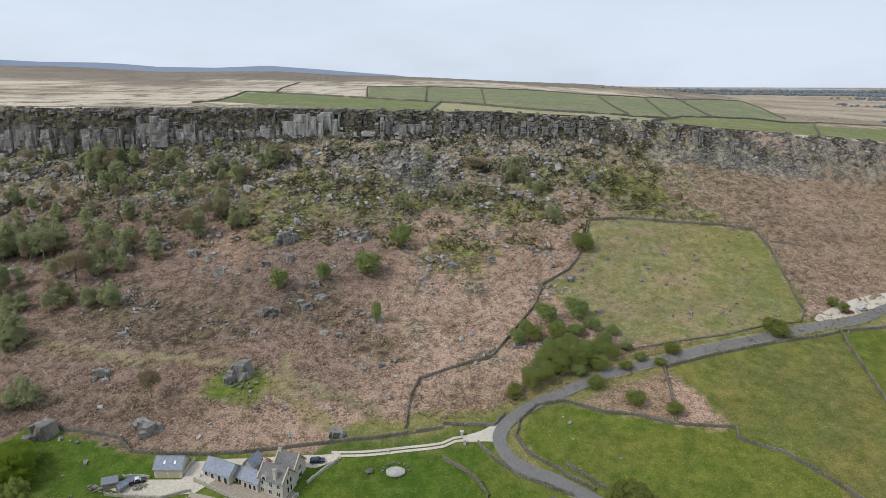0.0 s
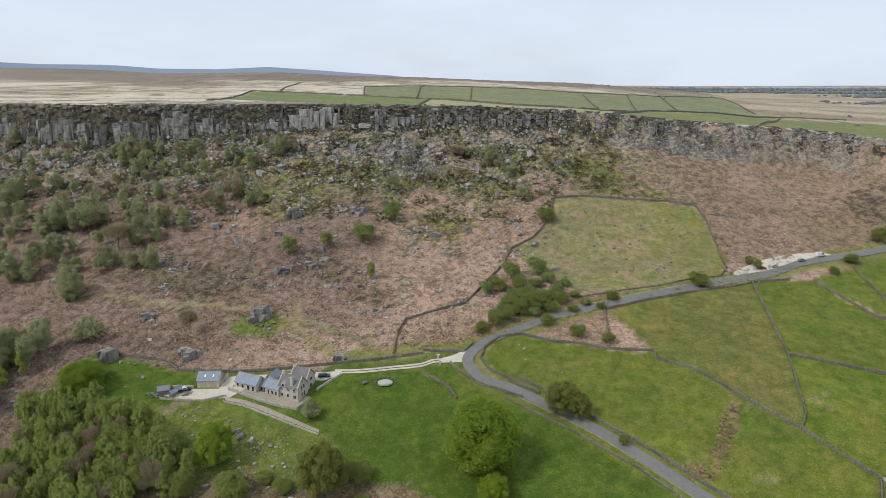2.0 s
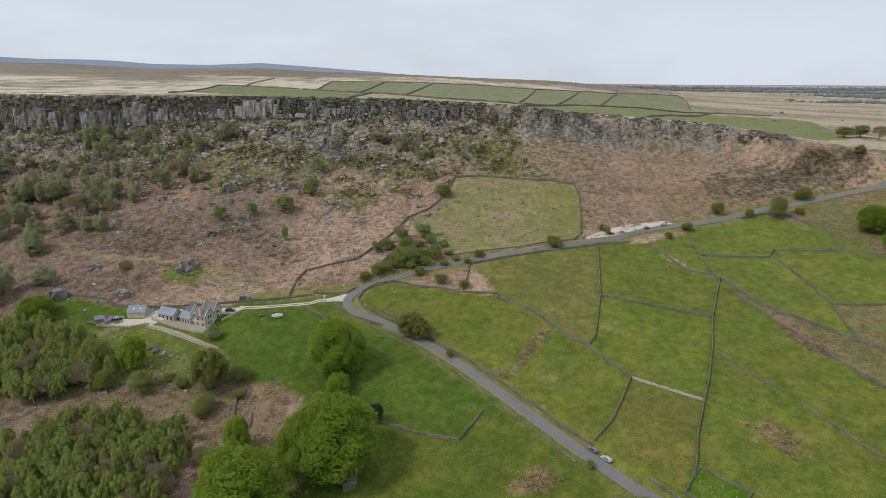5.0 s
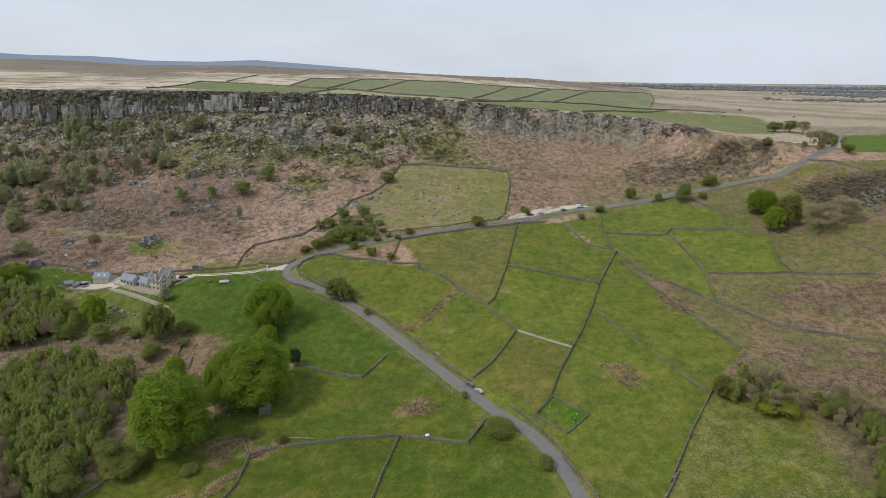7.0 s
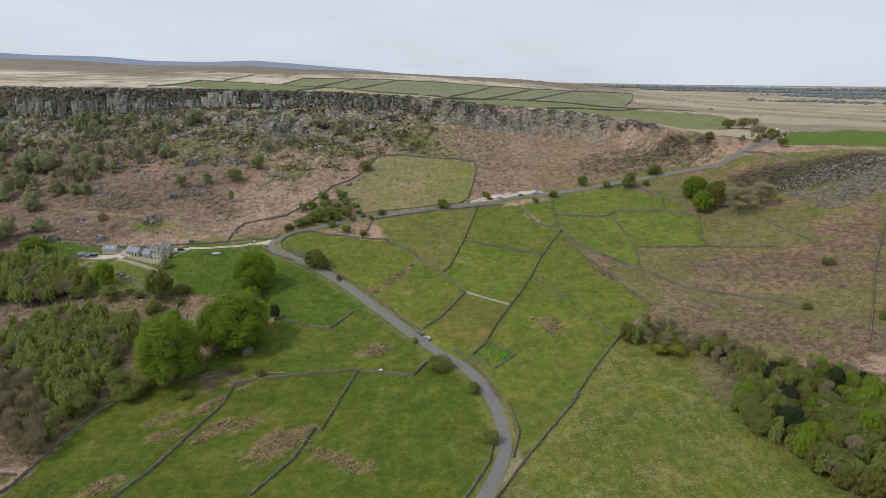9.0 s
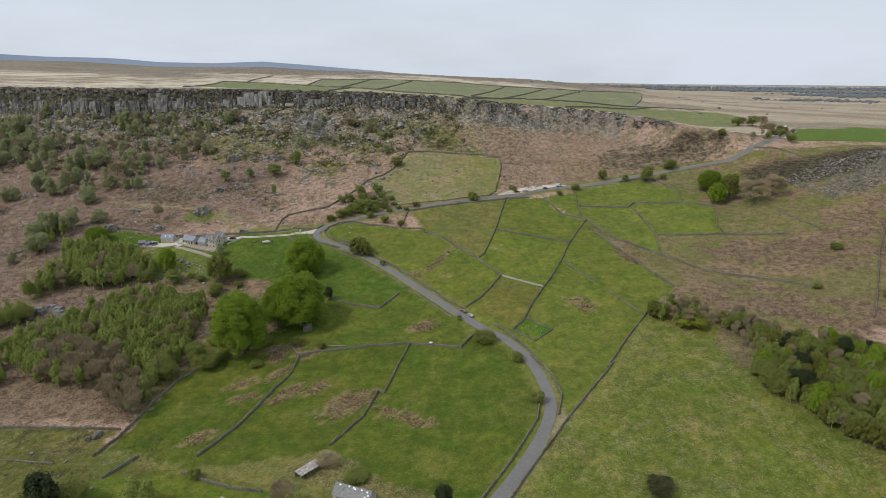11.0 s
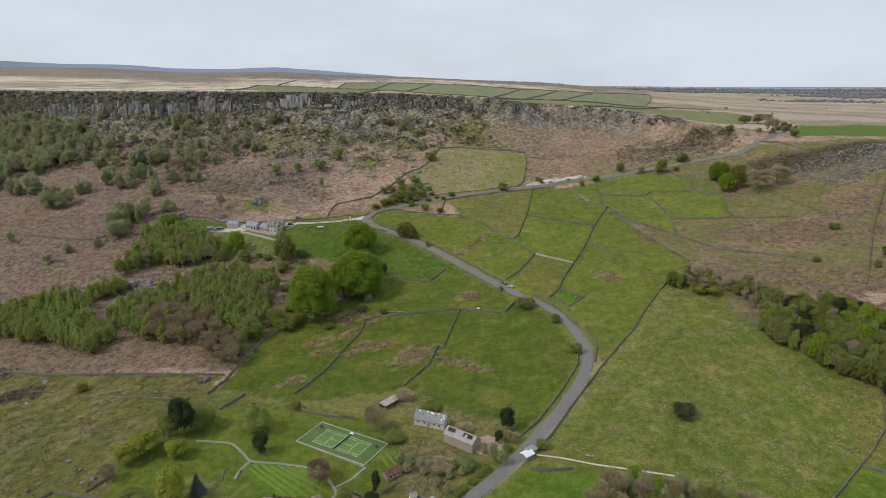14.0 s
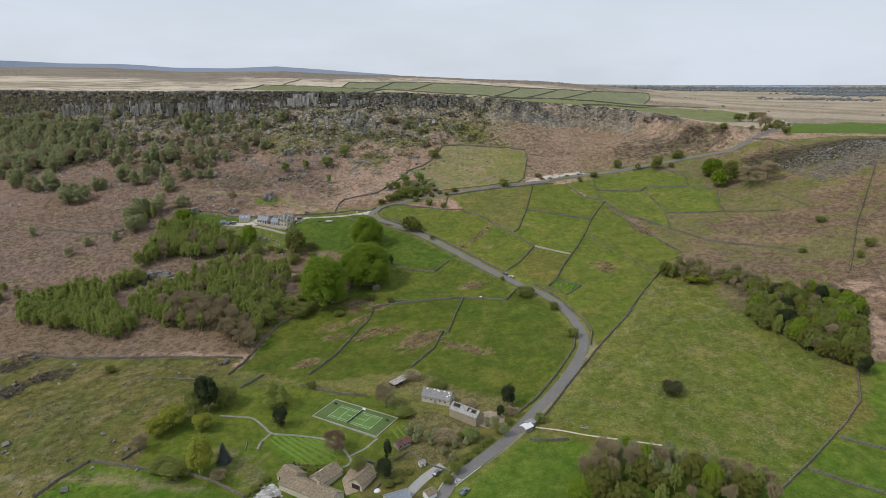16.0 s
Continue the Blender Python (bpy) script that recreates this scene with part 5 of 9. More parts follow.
tagged(new("road_edge", mesh_of("road_edge", v, fcs, M["verge"], True)), "worn pale gravel edge of the lane", "road edge", kind="structure")
for k, (lo, hi, side) in enumerate(((14, 20, 2.33), (28, 46, 2.33), (28, 36, -2.33))):
    v, fcs = ribbon(ROAD[lo:hi], side, side + (0.7 if side > 0 else -0.7), 0.107, 2.0)
    tagged(new("road_edge", mesh_of("road_edge", v, fcs, M["verge"], True)), "thin pale gravel edge of the lane", "road edge", kind="structure")
for s in (0.75, -0.75):
    v, fcs = ribbon(TRACK[:-1], s + 0.5, s - 0.5, 0.12, 2.0)
    tagged(new("wheel_track", mesh_of("wheel_track", v, fcs, M["gravel"], True)), "pale gravel wheel track through grass", "track", kind="structure")
v, fcs = ribbon([(7, 183), (14, 184.4), (20, 186)], lambda i, n: 1.6 + 3.0 * (i / (n - 1)) ** 2, lambda i, n: -1.6 - 3.4 * (i / (n - 1)) ** 2, 0.075, 1.0)
tagged(new("track_mouth", mesh_of("track_mouth", v, fcs, M["gravel"], True)), "pale gravel mouth of the farm track", "track", kind="structure")


# ---- drystone walls ----
def drystone(line, tall=1.25, thick=0.62, rnd=None, step=1.1):
    rnd = rnd or random.Random(int(abs(line[0][0] * 7 + line[0][1] * 13)))
    pts = []
    for (x0, y0), (x1, y1) in zip(line, line[1:]):
        k = max(1, int(math.hypot(x1 - x0, y1 - y0) / step + 0.5))
        pts += [(x0 + (x1 - x0) * j / k, y0 + (y1 - y0) * j / k) for j in range(k)]
    pts.append(line[-1])
    lump, n = Lump(), len(pts)
    ring = []
    gap = 0
    for i, (x, y) in enumerate(pts):
        a, b = pts[max(i - 1, 0)], pts[min(i + 1, n - 1)]
        d = Vector((b[0] - a[0], b[1] - a[1])).normalized()
        off = rnd.uniform(-0.12, 0.12)
        x, y, z = x - d.y * off, y + d.x * off, gz(x, y)
        h = tall * rnd.uniform(0.86, 1.1)
        if gap:
            h, gap = tall * rnd.uniform(0.35, 0.6), gap - 1
        elif rnd.random() < 0.012:
            gap = rnd.randint(1, 3)
        t = thick * rnd.uniform(0.9, 1.12) / 2
        k = len(lump.v)
        for s, zz in ((-t * 1.15, -0.4), (-t, h * 0.55), (-t * 0.75, h * rnd.uniform(0.9, 1)), (0, h + rnd.uniform(0.0, 0.12)), (t * 0.75, h * rnd.uniform(0.9, 1)), (t, h * 0.55), (t * 1.15, -0.4)):
            lump.v.append((x - d.y * s, y + d.x * s, z + zz))
        ring.append(k)
    for k0, k1 in zip(ring, ring[1:]):
        for j in range(6):
            lump.f.append((k0 + j, k0 + j + 1, k1 + j + 1, k1 + j))
    lump.f.append(tuple(ring[0] + j for j in range(7)))
    lump.f.append(tuple(ring[-1] + 6 - j for j in range(7)))
    # cap stones set on edge
    for i in range(0, n - 1, 2):
        (x0, y0), (x1, y1) = pts[i], pts[i + 1]
        if rnd.random() < 0.6:
            z = gz(x0, y0) + tall * 0.92
            m = Matrix.Translation((x0, y0, z)) @ Matrix.Rotation(math.atan2(y1 - y0, x1 - x0) + rnd.uniform(-0.3, 0.3), 4, "Z") @ Matrix.Rotation(rnd.uniform(-0.3, 0.3), 4, "X")
            s = rnd.uniform(0.16, 0.32)
            lump.box(-s, -s * 0.9, -0.1, s, s * 0.9, s * rnd.uniform(0.7, 1.2), m)
    return lump


PALE = {"pale_cross"}
LOW = {"old_wall_a": 0.8, "old_wall_b": 0.7, "rough_wall": 0.6, "enclosure_spur": 0.7, "crag_foot": 0.9, "lower_cross_b": 0.9, "pale_cross": 1.0, "grave": 0.8, "lane_west": 0.7, "lane_low_west": 0.7, "west_spur": 0.6, "broken_a": 0.9, "broken_b": 0.8}
for wname, line in WALLS.items():
    far_off = wname.startswith("plateau")
    beside = np.mean([float(away(ROAD, np.array(px), np.array(py))) < 8 and py > 225 for px, py in line]) > 0.5
    lump = drystone(line, LOW.get(wname, 0.6 if beside else 1.25) * (1.25 if far_off else 1), 0.9 if far_off else 0.62, None, 4.0 if far_off else 1.1)
    ob = new("drystone_wall", lump.mesh("drystone_wall", M["pale_wall" if wname in PALE else "wall"]))
    lab = {"pale_cross": "low pale stone wall across pasture", "grave": "low grey stone wall round a small graveyard plot"}.get(
        wname, "low tumbled drystone wall in rough grass" if wname in LOW else "grey gritstone drystone field wall on the moor top" if far_off else "grey gritstone drystone field wall with uneven cap stones")
    tagged(ob, lab, "stone wall", "drystone field walls")


# ---- the crag ----
def chunk(rnd, w, d, h, joints=3, wob=0.12):
    """A jointed block of gritstone standing on z = 0: a faceted, chamfered box."""
    nx, nz = max(2, joints), max(2, int(h / 2.2))
    lump = Lump()
    xs = sorted([0, 1] + [rnd.uniform(0.15, 0.85) for _ in range(nx - 1)])
    zs = [i / nz for i in range(nz + 1)]
    lean = rnd.uniform(-0.06, 0.10)

    def pt(u, vv, front):
        y = (-d / 2 if front else d / 2) + (lean * h * vv if front else 0)
        y += rnd.uniform(-wob, wob) * d * (1.0 if front else 0.3)
        taper = 1 - 0.10 * vv
        return ((u - 0.5) * w * taper + rnd.uniform(-wob, wob) * w * 0.25, y, vv * h + rnd.uniform(-0.04, 0.04) * h)

    front = [[pt(u, q, True) for u in xs] for q in zs]
    # columns between joints step forward and back
    shift = [rnd.uniform(-0.09, 0.09) * d for _ in xs]
    front = [[(p[0], p[1] + shift[i], p[2]) for i, p in enumerate(r)] for r in front]
    back = [[(p[0], d / 2, p[2]) for p in r] for r in front]
    n = len(xs)
    verts = [p for r in front for p in r] + [p for r in back for p in r]
    o = len(zs) * n
    fcs = []
    for j in range(len(zs) - 1):
        for i in range(n - 1):
            a = j * n + i
            fcs.append((a, a + 1, a + n + 1, a + n))
        fcs.append((o + j * n, j * n, j * n + n, o + j * n + n))
        fcs.append((j * n + n - 1, o + j * n + n - 1, o + j * n + 2 * n - 1, j * n + 2 * n - 1))
    t = (len(zs) - 1) * n
    for i in range(n - 1):
        fcs.append((t + i, t + i + 1, o + t + i + 1, o + t + i))
    lump.add(verts, fcs)
    return lump


def block_face(rnd, w, d, h, wide=(1.3, 3.4), tall=(1.6, 6.5), rough=0.55, cell=0.55):
    """A fissured face in one skin: columns of jointed blocks, each a little forward or back, with open joints."""
    xs, cols = [-w / 2], []
    while xs[-1] < w / 2 - 0.4:
        xs.append(min(xs[-1] + rnd.uniform(*wide), w / 2))
        zs = [0.0]
        while zs[-1] < h + 2:
            zs.append(zs[-1] + rnd.uniform(*tall))
        push, joint = rnd.gauss(0, rough), rnd.choice((0.1, 0.35, 0.8, 1.5))
        cols.append((zs, [push + rnd.gauss(0, rough * 0.8) for _ in zs], h * rnd.uniform(1.0 - rough * 0.7, 1.04), joint))
    seed = rnd.uniform(0, 9)
    nu, nv = max(3, round(w / cell)), max(3, round(h / cell))
    lump = Lump()
    for j in range(nv + 1):
        for i in range(nu + 1):
            x = -w / 2 + w * i / nu
            c = max(k for k in range(len(cols)) if xs[k] <= x + 1e-6)
            zs, ys, top, joint = cols[c]
            z = top * j / nv
            k = max(q for q in range(len(zs)) if zs[q] <= z + 1e-6)
            y = ys[k] + 0.08 * z + rnd.uniform(-0.12, 0.12)
            if 0 < i < nu and min(x - xs[c], xs[c + 1] - x) < cell * 0.5:
                y += joint * rnd.uniform(0.6, 1.1)
            elif k and z - zs[k] < cell * 0.6:
                y += rnd.uniform(0.1, 0.7)
            lump.v.append((x + rnd.uniform(-0.17, 0.17), -d / 2 + y + 0.5 * math.sin(x * 0.9 + seed) * math.sin(z * 0.55 + 2 * seed), z + rnd.uniform(-0.17, 0.17)))
    m = nu + 1
    for j in range(nv):
        for i in range(nu):
            lump.f.append((j * m + i, j * m + i + 1, j * m + m + i + 1, j * m + m + i))
    rim = [j * m for j in range(nv + 1)] + [nv * m + i for i in range(1, m)] + [j * m + nu for j in range(nv - 1, -1, -1)]
    n = len(lump.v)
    lump.v += [(lump.v[q][0], d / 2, lump.v[q][2]) for q in rim]
    lump.f += [(rim[q], rim[q + 1], n + q + 1, n + q) for q in range(len(rim) - 1)]
    return lump


rnd = random.Random(11)
crag = thing("crag", pose(-20, 405, 90), "long gritstone crag of jointed grey buttresses along the moor edge", "cliff")
# x, foot, width, height, paleness of the larger faces
FACES = [
    (-253, 74, 7.4, 13, 1), (-240, 74, 6.6, 12, 0), (-221, 76, 17.6, 14, 1), (-208, 77, 8.8, 11, 1), (-198, 77, 8.8, 12, 0), (-185, 78, 16.9, 17, 1), (-172, 78, 8.1, 15.5, 0), (-164, 75.7, 10.3, 15, 1),
    (-155, 73.1, 8.8, 17.2, 0), (-145, 72.4, 11, 16.5, 0), (-134, 72.4, 11.4, 17.2, 0), (-121, 77, 10.7, 11, 1), (-110, 77, 12.5, 12, 1), (-94, 78, 14.7, 17, 2), (-77, 78, 19.2, 18.5, 2),
    (-62, 78, 11.1, 8, 1), (-47, 79, 10.3, 9, 0),
]
FACES += [
    (-35, 81, 11.1, 14, 0), (-24, 78, 9.2, 12.5, 2), (-13, 78.5, 12.2, 12.8, 1), (2, 81, 8.9, 11, 0), (11, 82, 5.9, 12, 0), (20, 82, 8.2, 13.5, 0), (31, 82, 10.4, 12, 0), (43, 82, 9.2, 11, 0), (56, 82, 9.2, 10.5, 0),
    (69, 81, 9.2, 11, 0), (84, 80, 11.1, 11, 0), (126, 81, 9.2, 8, 0), (146, 79, 7.3, 8, 1), (161, 78, 5.4, 8, 1), (171, 77, 9, 7.5, 0), (186, 75, 10.8, 8.5, 0),
]
xx = -262.0
while xx > -640:
    wd = rnd.uniform(7, 17)
    if rnd.random() < 0.72:
        FACES.append((xx - wd / 2, float(height(xx, edge(xx) - 13)) + 1, wd, rnd.uniform(10, 19), rnd.choice((0, 0, 1, 1))))
    xx -= wd * rnd.uniform(0.95, 1.4)
PALENESS = (M["cliff"], M["mid_cliff"], M["pale_cliff"])
for fx, fz, wd, ht, pale in FACES:
    n = max(1, round(wd / (5.5, 7.0, 10.0)[pale]))
    for k in range(n):
        cw = wd / n
        cx = fx + (k - (n - 1) / 2) * cw + rnd.uniform(-0.4, 0.4)
        drop = rnd.uniform(-1.2, 0.6)
        lump = block_face(rnd, cw * rnd.uniform(1.08, 1.25), rnd.uniform(8, 10), min(ht * (0.95, 1.05, 1.15)[pale] + 1.6 + drop, gz(cx, float(edge(cx)) + 1) - fz + 2.6), ((0.9, 4.2), (1.4, 5.5), (3.0, 8.5))[pale], ((1.0, 3.6), (2.0, 6.5), (8.0, 20.0))[pale], (0.6, 0.45, 0.35)[pale])
        ob = part("buttress", lump.mesh("buttress", PALENESS[max(0, min(2, pale + rnd.choice((-1, 0, 0, 0, 1) if pale < 2 else (0,))))]), crag, "pale lichened rock face" if pale == 2 else "")
        ey = float(edge(cx))
        ob.matrix_world = Matrix.Translation((cx, ey - 7.8 + rnd.uniform(-1.0, 0.8), fz - 2.5)) @ Matrix.Rotation(rnd.uniform(-0.16, 0.16) + math.atan2(float(edge(cx + 4)) - ey, 4), 4, "Z")
# rock set back between the buttresses, gully shade put into its darker colour
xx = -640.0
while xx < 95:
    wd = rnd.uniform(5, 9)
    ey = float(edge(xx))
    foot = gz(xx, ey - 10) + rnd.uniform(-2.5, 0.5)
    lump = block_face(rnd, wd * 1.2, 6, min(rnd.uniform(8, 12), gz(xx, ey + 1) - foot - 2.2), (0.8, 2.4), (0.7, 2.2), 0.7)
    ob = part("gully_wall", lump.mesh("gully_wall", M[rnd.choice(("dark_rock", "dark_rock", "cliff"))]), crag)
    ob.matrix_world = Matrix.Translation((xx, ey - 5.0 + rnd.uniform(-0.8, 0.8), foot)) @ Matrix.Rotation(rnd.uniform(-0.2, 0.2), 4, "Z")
    xx += wd
# broken ledges along the top and in the gullies
x = -640.0
while x < 345:
    w = rnd.uniform(1.2, 5.5)
    if rnd.random() < (0.75 if x < 100 else 0.2):
        ey = float(edge(x))
        back = abs(rnd.gauss(0, 3.6)) + 0.4 if x < 100 else rnd.uniform(0.5, 6)
        lump = chunk(rnd, w, rnd.uniform(2, 4.5), rnd.uniform(0.9, 2.6), 2, 0.2)
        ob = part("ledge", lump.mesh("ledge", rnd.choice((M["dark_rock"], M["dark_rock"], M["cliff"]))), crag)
        ob.matrix_world = Matrix.Translation((x, ey - back, gz(x, ey - back) - 1.0)) @ Matrix.Rotation(rnd.uniform(-0.5, 0.5), 4, "Z") @ Matrix.Rotation(rnd.uniform(-0.12, 0.12), 4, "Y")
    x += w * 0.42


def boulder_mesh(seed, flat=0.7):
    r = random.Random(seed)
    bm = bmesh.new()
    bmesh.ops.create_icosphere(bm, subdivisions=2, radius=1.0)
    planes = [(Vector((r.gauss(0, 1), r.gauss(0, 1), r.gauss(0, 0.8))).normalized(), r.uniform(0.42, 0.78)) for _ in range(14)]
    for vt in bm.verts:
        p = vt.co.copy()
        for nrm, lim in planes:
            dd = p.dot(nrm)
            if dd > lim:
                p -= nrm * (dd - lim)
        p *= 1 + 0.07 * noise.noise(p * 2.1 + Vector((seed, 0, 0)))
        vt.co = Vector((p.x, p.y * 0.85, p.z * flat))
    me = bpy.data.meshes.new("boulder")
    bm.to_mesh(me)
    bm.free()
    me.materials.append(M["boulder"])
    return me


BOULDERS = [boulder_mesh(s, f) for s, f in ((1, 0.75), (2, 0.6), (3, 0.9), (4, 0.5), (5, 0.7), (6, 0.8))]


def boulder(x, y, r, label="grey gritstone boulder lying in bracken", group="boulders on the slope", rz=None, tall=1.0, rnd=random.Random(5)):
    m = Matrix.Translation((x, y, gz(x, y) + 0.25 * r)) @ Matrix.Rotation(rnd.uniform(0, 6.28) if rz is None else rz, 4, "Z") @ Matrix.Diagonal((r, r * rnd.uniform(0.75, 1), r * tall * rnd.uniform(0.85, 1.1), 1))
    ob = new("boulder", BOULDERS[rnd.randrange(6)])
    ob.matrix_world = m
    return tagged(ob, label, "boulder", group)


def rock_pile(x, y, w, h, label="heap of jointed gritstone blocks in bracken", group="boulders on the slope", rnd=random.Random(15)):
    """A great boulder broken into a few leaning blocks."""
    ob = thing("boulder", Matrix.Translation((x, y, gz(x, y))), label, "boulder", group)
    for k in range(2 if w < 5 else 4):
        bw, bh = (w * 0.72, h) if k == 0 else (w * rnd.uniform(0.3, 0.5), h * rnd.uniform(0.35, 0.7))
        px, py = (0, 0) if k == 0 else (rnd.uniform(-0.5, 0.5) * w, rnd.uniform(-0.45, 0.1) * w)
        block = part("block", chunk(rnd, bw, bw * rnd.uniform(0.6, 0.85), bh + 0.8, 4, 0.22).mesh("block", M["boulder"]), ob)
        block.matrix_world = Matrix.Translation((x + px, y + py, gz(x + px, y + py) - 0.8)) @ Matrix.Rotation(rnd.uniform(-0.7, 0.7), 4, "Z") @ Matrix.Rotation(rnd.uniform(-0.3, 0.3), 4, "Y")
    return ob


def scree(count, pick, size, seed, name="scree", label="tumbled gritstone blocks below the crag", material="rock"):
    """Many blocks as one mesh."""
    r = np.random.RandomState(seed)
    rr = random.Random(seed)
    v, fcs = [], []
    while count > 0:
        x, y = pick(rr)
        if x is None:
            continue
        count -= 1
        s = size(rr)
        z = gz(x, y)
        m = Matrix.Translation((x, y, z + 0.15 * s)) @ Euler((rr.uniform(-0.5, 0.5), rr.uniform(-0.5, 0.5), rr.uniform(0, 6.28))).to_matrix().to_4x4()
        a, b, c = s * rr.uniform(0.6, 1.1), s * rr.uniform(0.45, 0.9), s * rr.uniform(0.35, 0.75)
        k = len(v)
        for cx in (-1, 1):
            for cy in (-1, 1):
                for cz in (-1, 1):
                    v.append(tuple(m @ Vector((cx * a * rr.uniform(0.6, 1), cy * b * rr.uniform(0.6, 1), cz * c * rr.uniform(0.7, 1)))))
        fcs += [tuple(k + i for i in q) for q in ((0, 1, 3, 2), (4, 6, 7, 5), (0, 4, 5, 1), (2, 3, 7, 6), (0, 2, 6, 4), (1, 5, 7, 3))]
    ob = new(name, mesh_of(name, v, fcs, M[material]))
    return tagged(ob, label, "rocks", kind="stuff")


def foot_of_crag(r):
    x = r.uniform(-430, 100)
    d = abs(r.gauss(0, 1)) * 34 + 8
    return x, float(edge(x)) - d


def rubble_band(r):
    x = r.uniform(90, 345)
    d = abs(r.gauss(0, 1)) * (6.5 if x > 200 else 9)
    return x, float(edge(x)) - 3 - d


def slope_rocks(r):
    x, y = r.uniform(-330, 70), r.uniform(215, 385)
    if wave(x, y, 46, 41) < 0.15 + 0.5 * (330 - y) / 110:
        return None, None
    return x, y


def right_crag(r):
    x, y = r.uniform(392, 500), r.uniform(176, 262)
    if y > 215 + (x - 385) * 0.55 + 16 or y < 182 + 0.1 * (x - 385):
        return None, None
    return x, y


def fine_scree(r):
    line = r.choice((((-34, 380), (-2, 372)), ((-30, 368), (-6, 358)), ((140, 388), (190, 382)), ((180, 382), (222, 375)), ((150, 384), (200, 378))))
    q = r.random()
    return line[0][0] + (line[1][0] - line[0][0]) * q + r.gauss(0, 4), line[0][1] + (line[1][1] - line[0][1]) * q + r.gauss(0, 3.5)


scree(3200, fine_scree, lambda r: 0.2 + r.expovariate(4.5), 55, label="grey run of fine scree below the crag", material="rock")
scree(5200, foot_of_crag, lambda r: 0.32 + r.expovariate(2.4), 51, material="pale_rock")
scree(1500, foot_of_crag, lambda r: 0.3 + r.expovariate(2.4), 57, label="dark tumbled gritstone blocks below the crag")
scree(380, rubble_band, lambda r: 0.3 + r.expovariate(2.4), 52, label="band of dark gritstone blocks below the moor edge")
scree(2600, rubble_band, lambda r: 0.2 + r.expovariate(4.2), 56, label="band of grey gritstone blocks below the moor edge", material="pale_rock")
scree(2600, slope_rocks, lambda r: 0.3 + r.expovariate(2.6), 53, material="pale_rock", label="scattered grey blocks among heather and bracken")
scree(2600, right_crag, lambda r: min(1.2, 0.25 + r.expovariate(3.2)), 54, label="tumbled gritstone blocks of a lower crag")


# ---- trees ----
NORMALS = {}


def leaf_mesh(name, lobes, count, size, material, seed, up=0.35, inner=0.75, droop=0.0, plain=False):
    """A crown of many small sprays of leaves over rounded lobes (centre, radii)."""
    r = np.random.RandomState(seed)
    vol = np.array([(b[0] * b[1] * b[2]) ** 0.66 for _, b in lobes])
    which = r.choice(len(lobes), count, p=vol / vol.sum())
    d = r.normal(size=(count, 3))
    d /= np.linalg.norm(d, axis=1)[:, None]
    d[:, 2] = np.where(d[:, 2] < -0.45, -d[:, 2] * 0.6, d[:, 2])
    rad = inner + (1 - inner) * r.rand(count) ** 0.6
    c = np.array([a for a, _ in lobes])[which]
    b = np.array([q for _, q in lobes])[which]
    # knobbly surface
    knob = 1 + 0.16 * np.sin(d[:, 0] * 7 + which) * np.sin(d[:, 1] * 6 + 2 * which) + 0.10 * np.sin(d[:, 2] * 11 + which)
    p = c + d * b * (rad * knob)[:, None]
    out = d * np.array([1, 1, 1]) + np.array([0, 0, up])
    out /= np.linalg.norm(out, axis=1)[:, None]
    # each spray: a bent pair of quads facing roughly outward
    t = np.cross(out, r.normal(size=(count, 3)))
    t /= np.linalg.norm(t, axis=1)[:, None]
    s = np.cross(out, t)
    tilt = out * r.uniform(-0.55, 0.55, (count, 1))
    L = size * r.uniform(0.6, 1.35, (count, 1))
    Wd = size * r.uniform(0.45, 0.95, (count, 1))
    a0 = p - t * L - s * Wd * 0.5 + tilt * L * 0.5
    a1 = p - t * L * 0.7 + s * Wd * 0.8
    b0 = p - s * Wd + out * size * 0.22
    b1 = p + s * Wd * 0.9 + out * size * 0.22
    c0 = p + t * L * 0.8 - s * Wd * 0.5 - np.array([0, 0, droop * size])
    c1 = p + t * L + s * Wd * 0.5 - tilt * L * 0.5 - np.array([0, 0, droop * size])
    me = bpy.data.meshes.new(name)
    me.materials.append(material)
    if plain:
        # single sprays, shaded by the roundness of the crown
        tip = p + t * L * 1.15 - np.array([0, 0, droop * size])
        v0, v1 = a0 - s * Wd * 0.3, a1 + s * Wd * 0.3
        nrm = d * 0.6 + np.array([0, 0, 0.75])
        nrm /= np.linalg.norm(nrm, axis=1)[:, None]
        turned = ((np.cross(v1 - v0, tip - v0) * nrm).sum(1) < 0)[:, None]
        V = np.stack([np.where(turned, v1, v0), np.where(turned, v0, v1), tip], 1).reshape(-1, 3)
        me.from_pydata(V.tolist(), [], np.arange(count * 3).reshape(-1, 3).tolist())
        me.polygons.foreach_set("use_smooth", [True] * count)
        NORMALS[me.name] = np.repeat(nrm, 3, 0)
        me.normals_split_custom_set_from_vertices(NORMALS[me.name].tolist())
        return me
    V = np.stack([a0, a1, b0, b1, c0, c1], 1).reshape(-1, 3)
    k = np.arange(count)[:, None] * 6
    F = np.concatenate([k + [0, 1, 3, 2], k + [2, 3, 5, 4]], 1).reshape(-1, 4)
    me.from_pydata(V.tolist(), [], F.tolist())
    return me


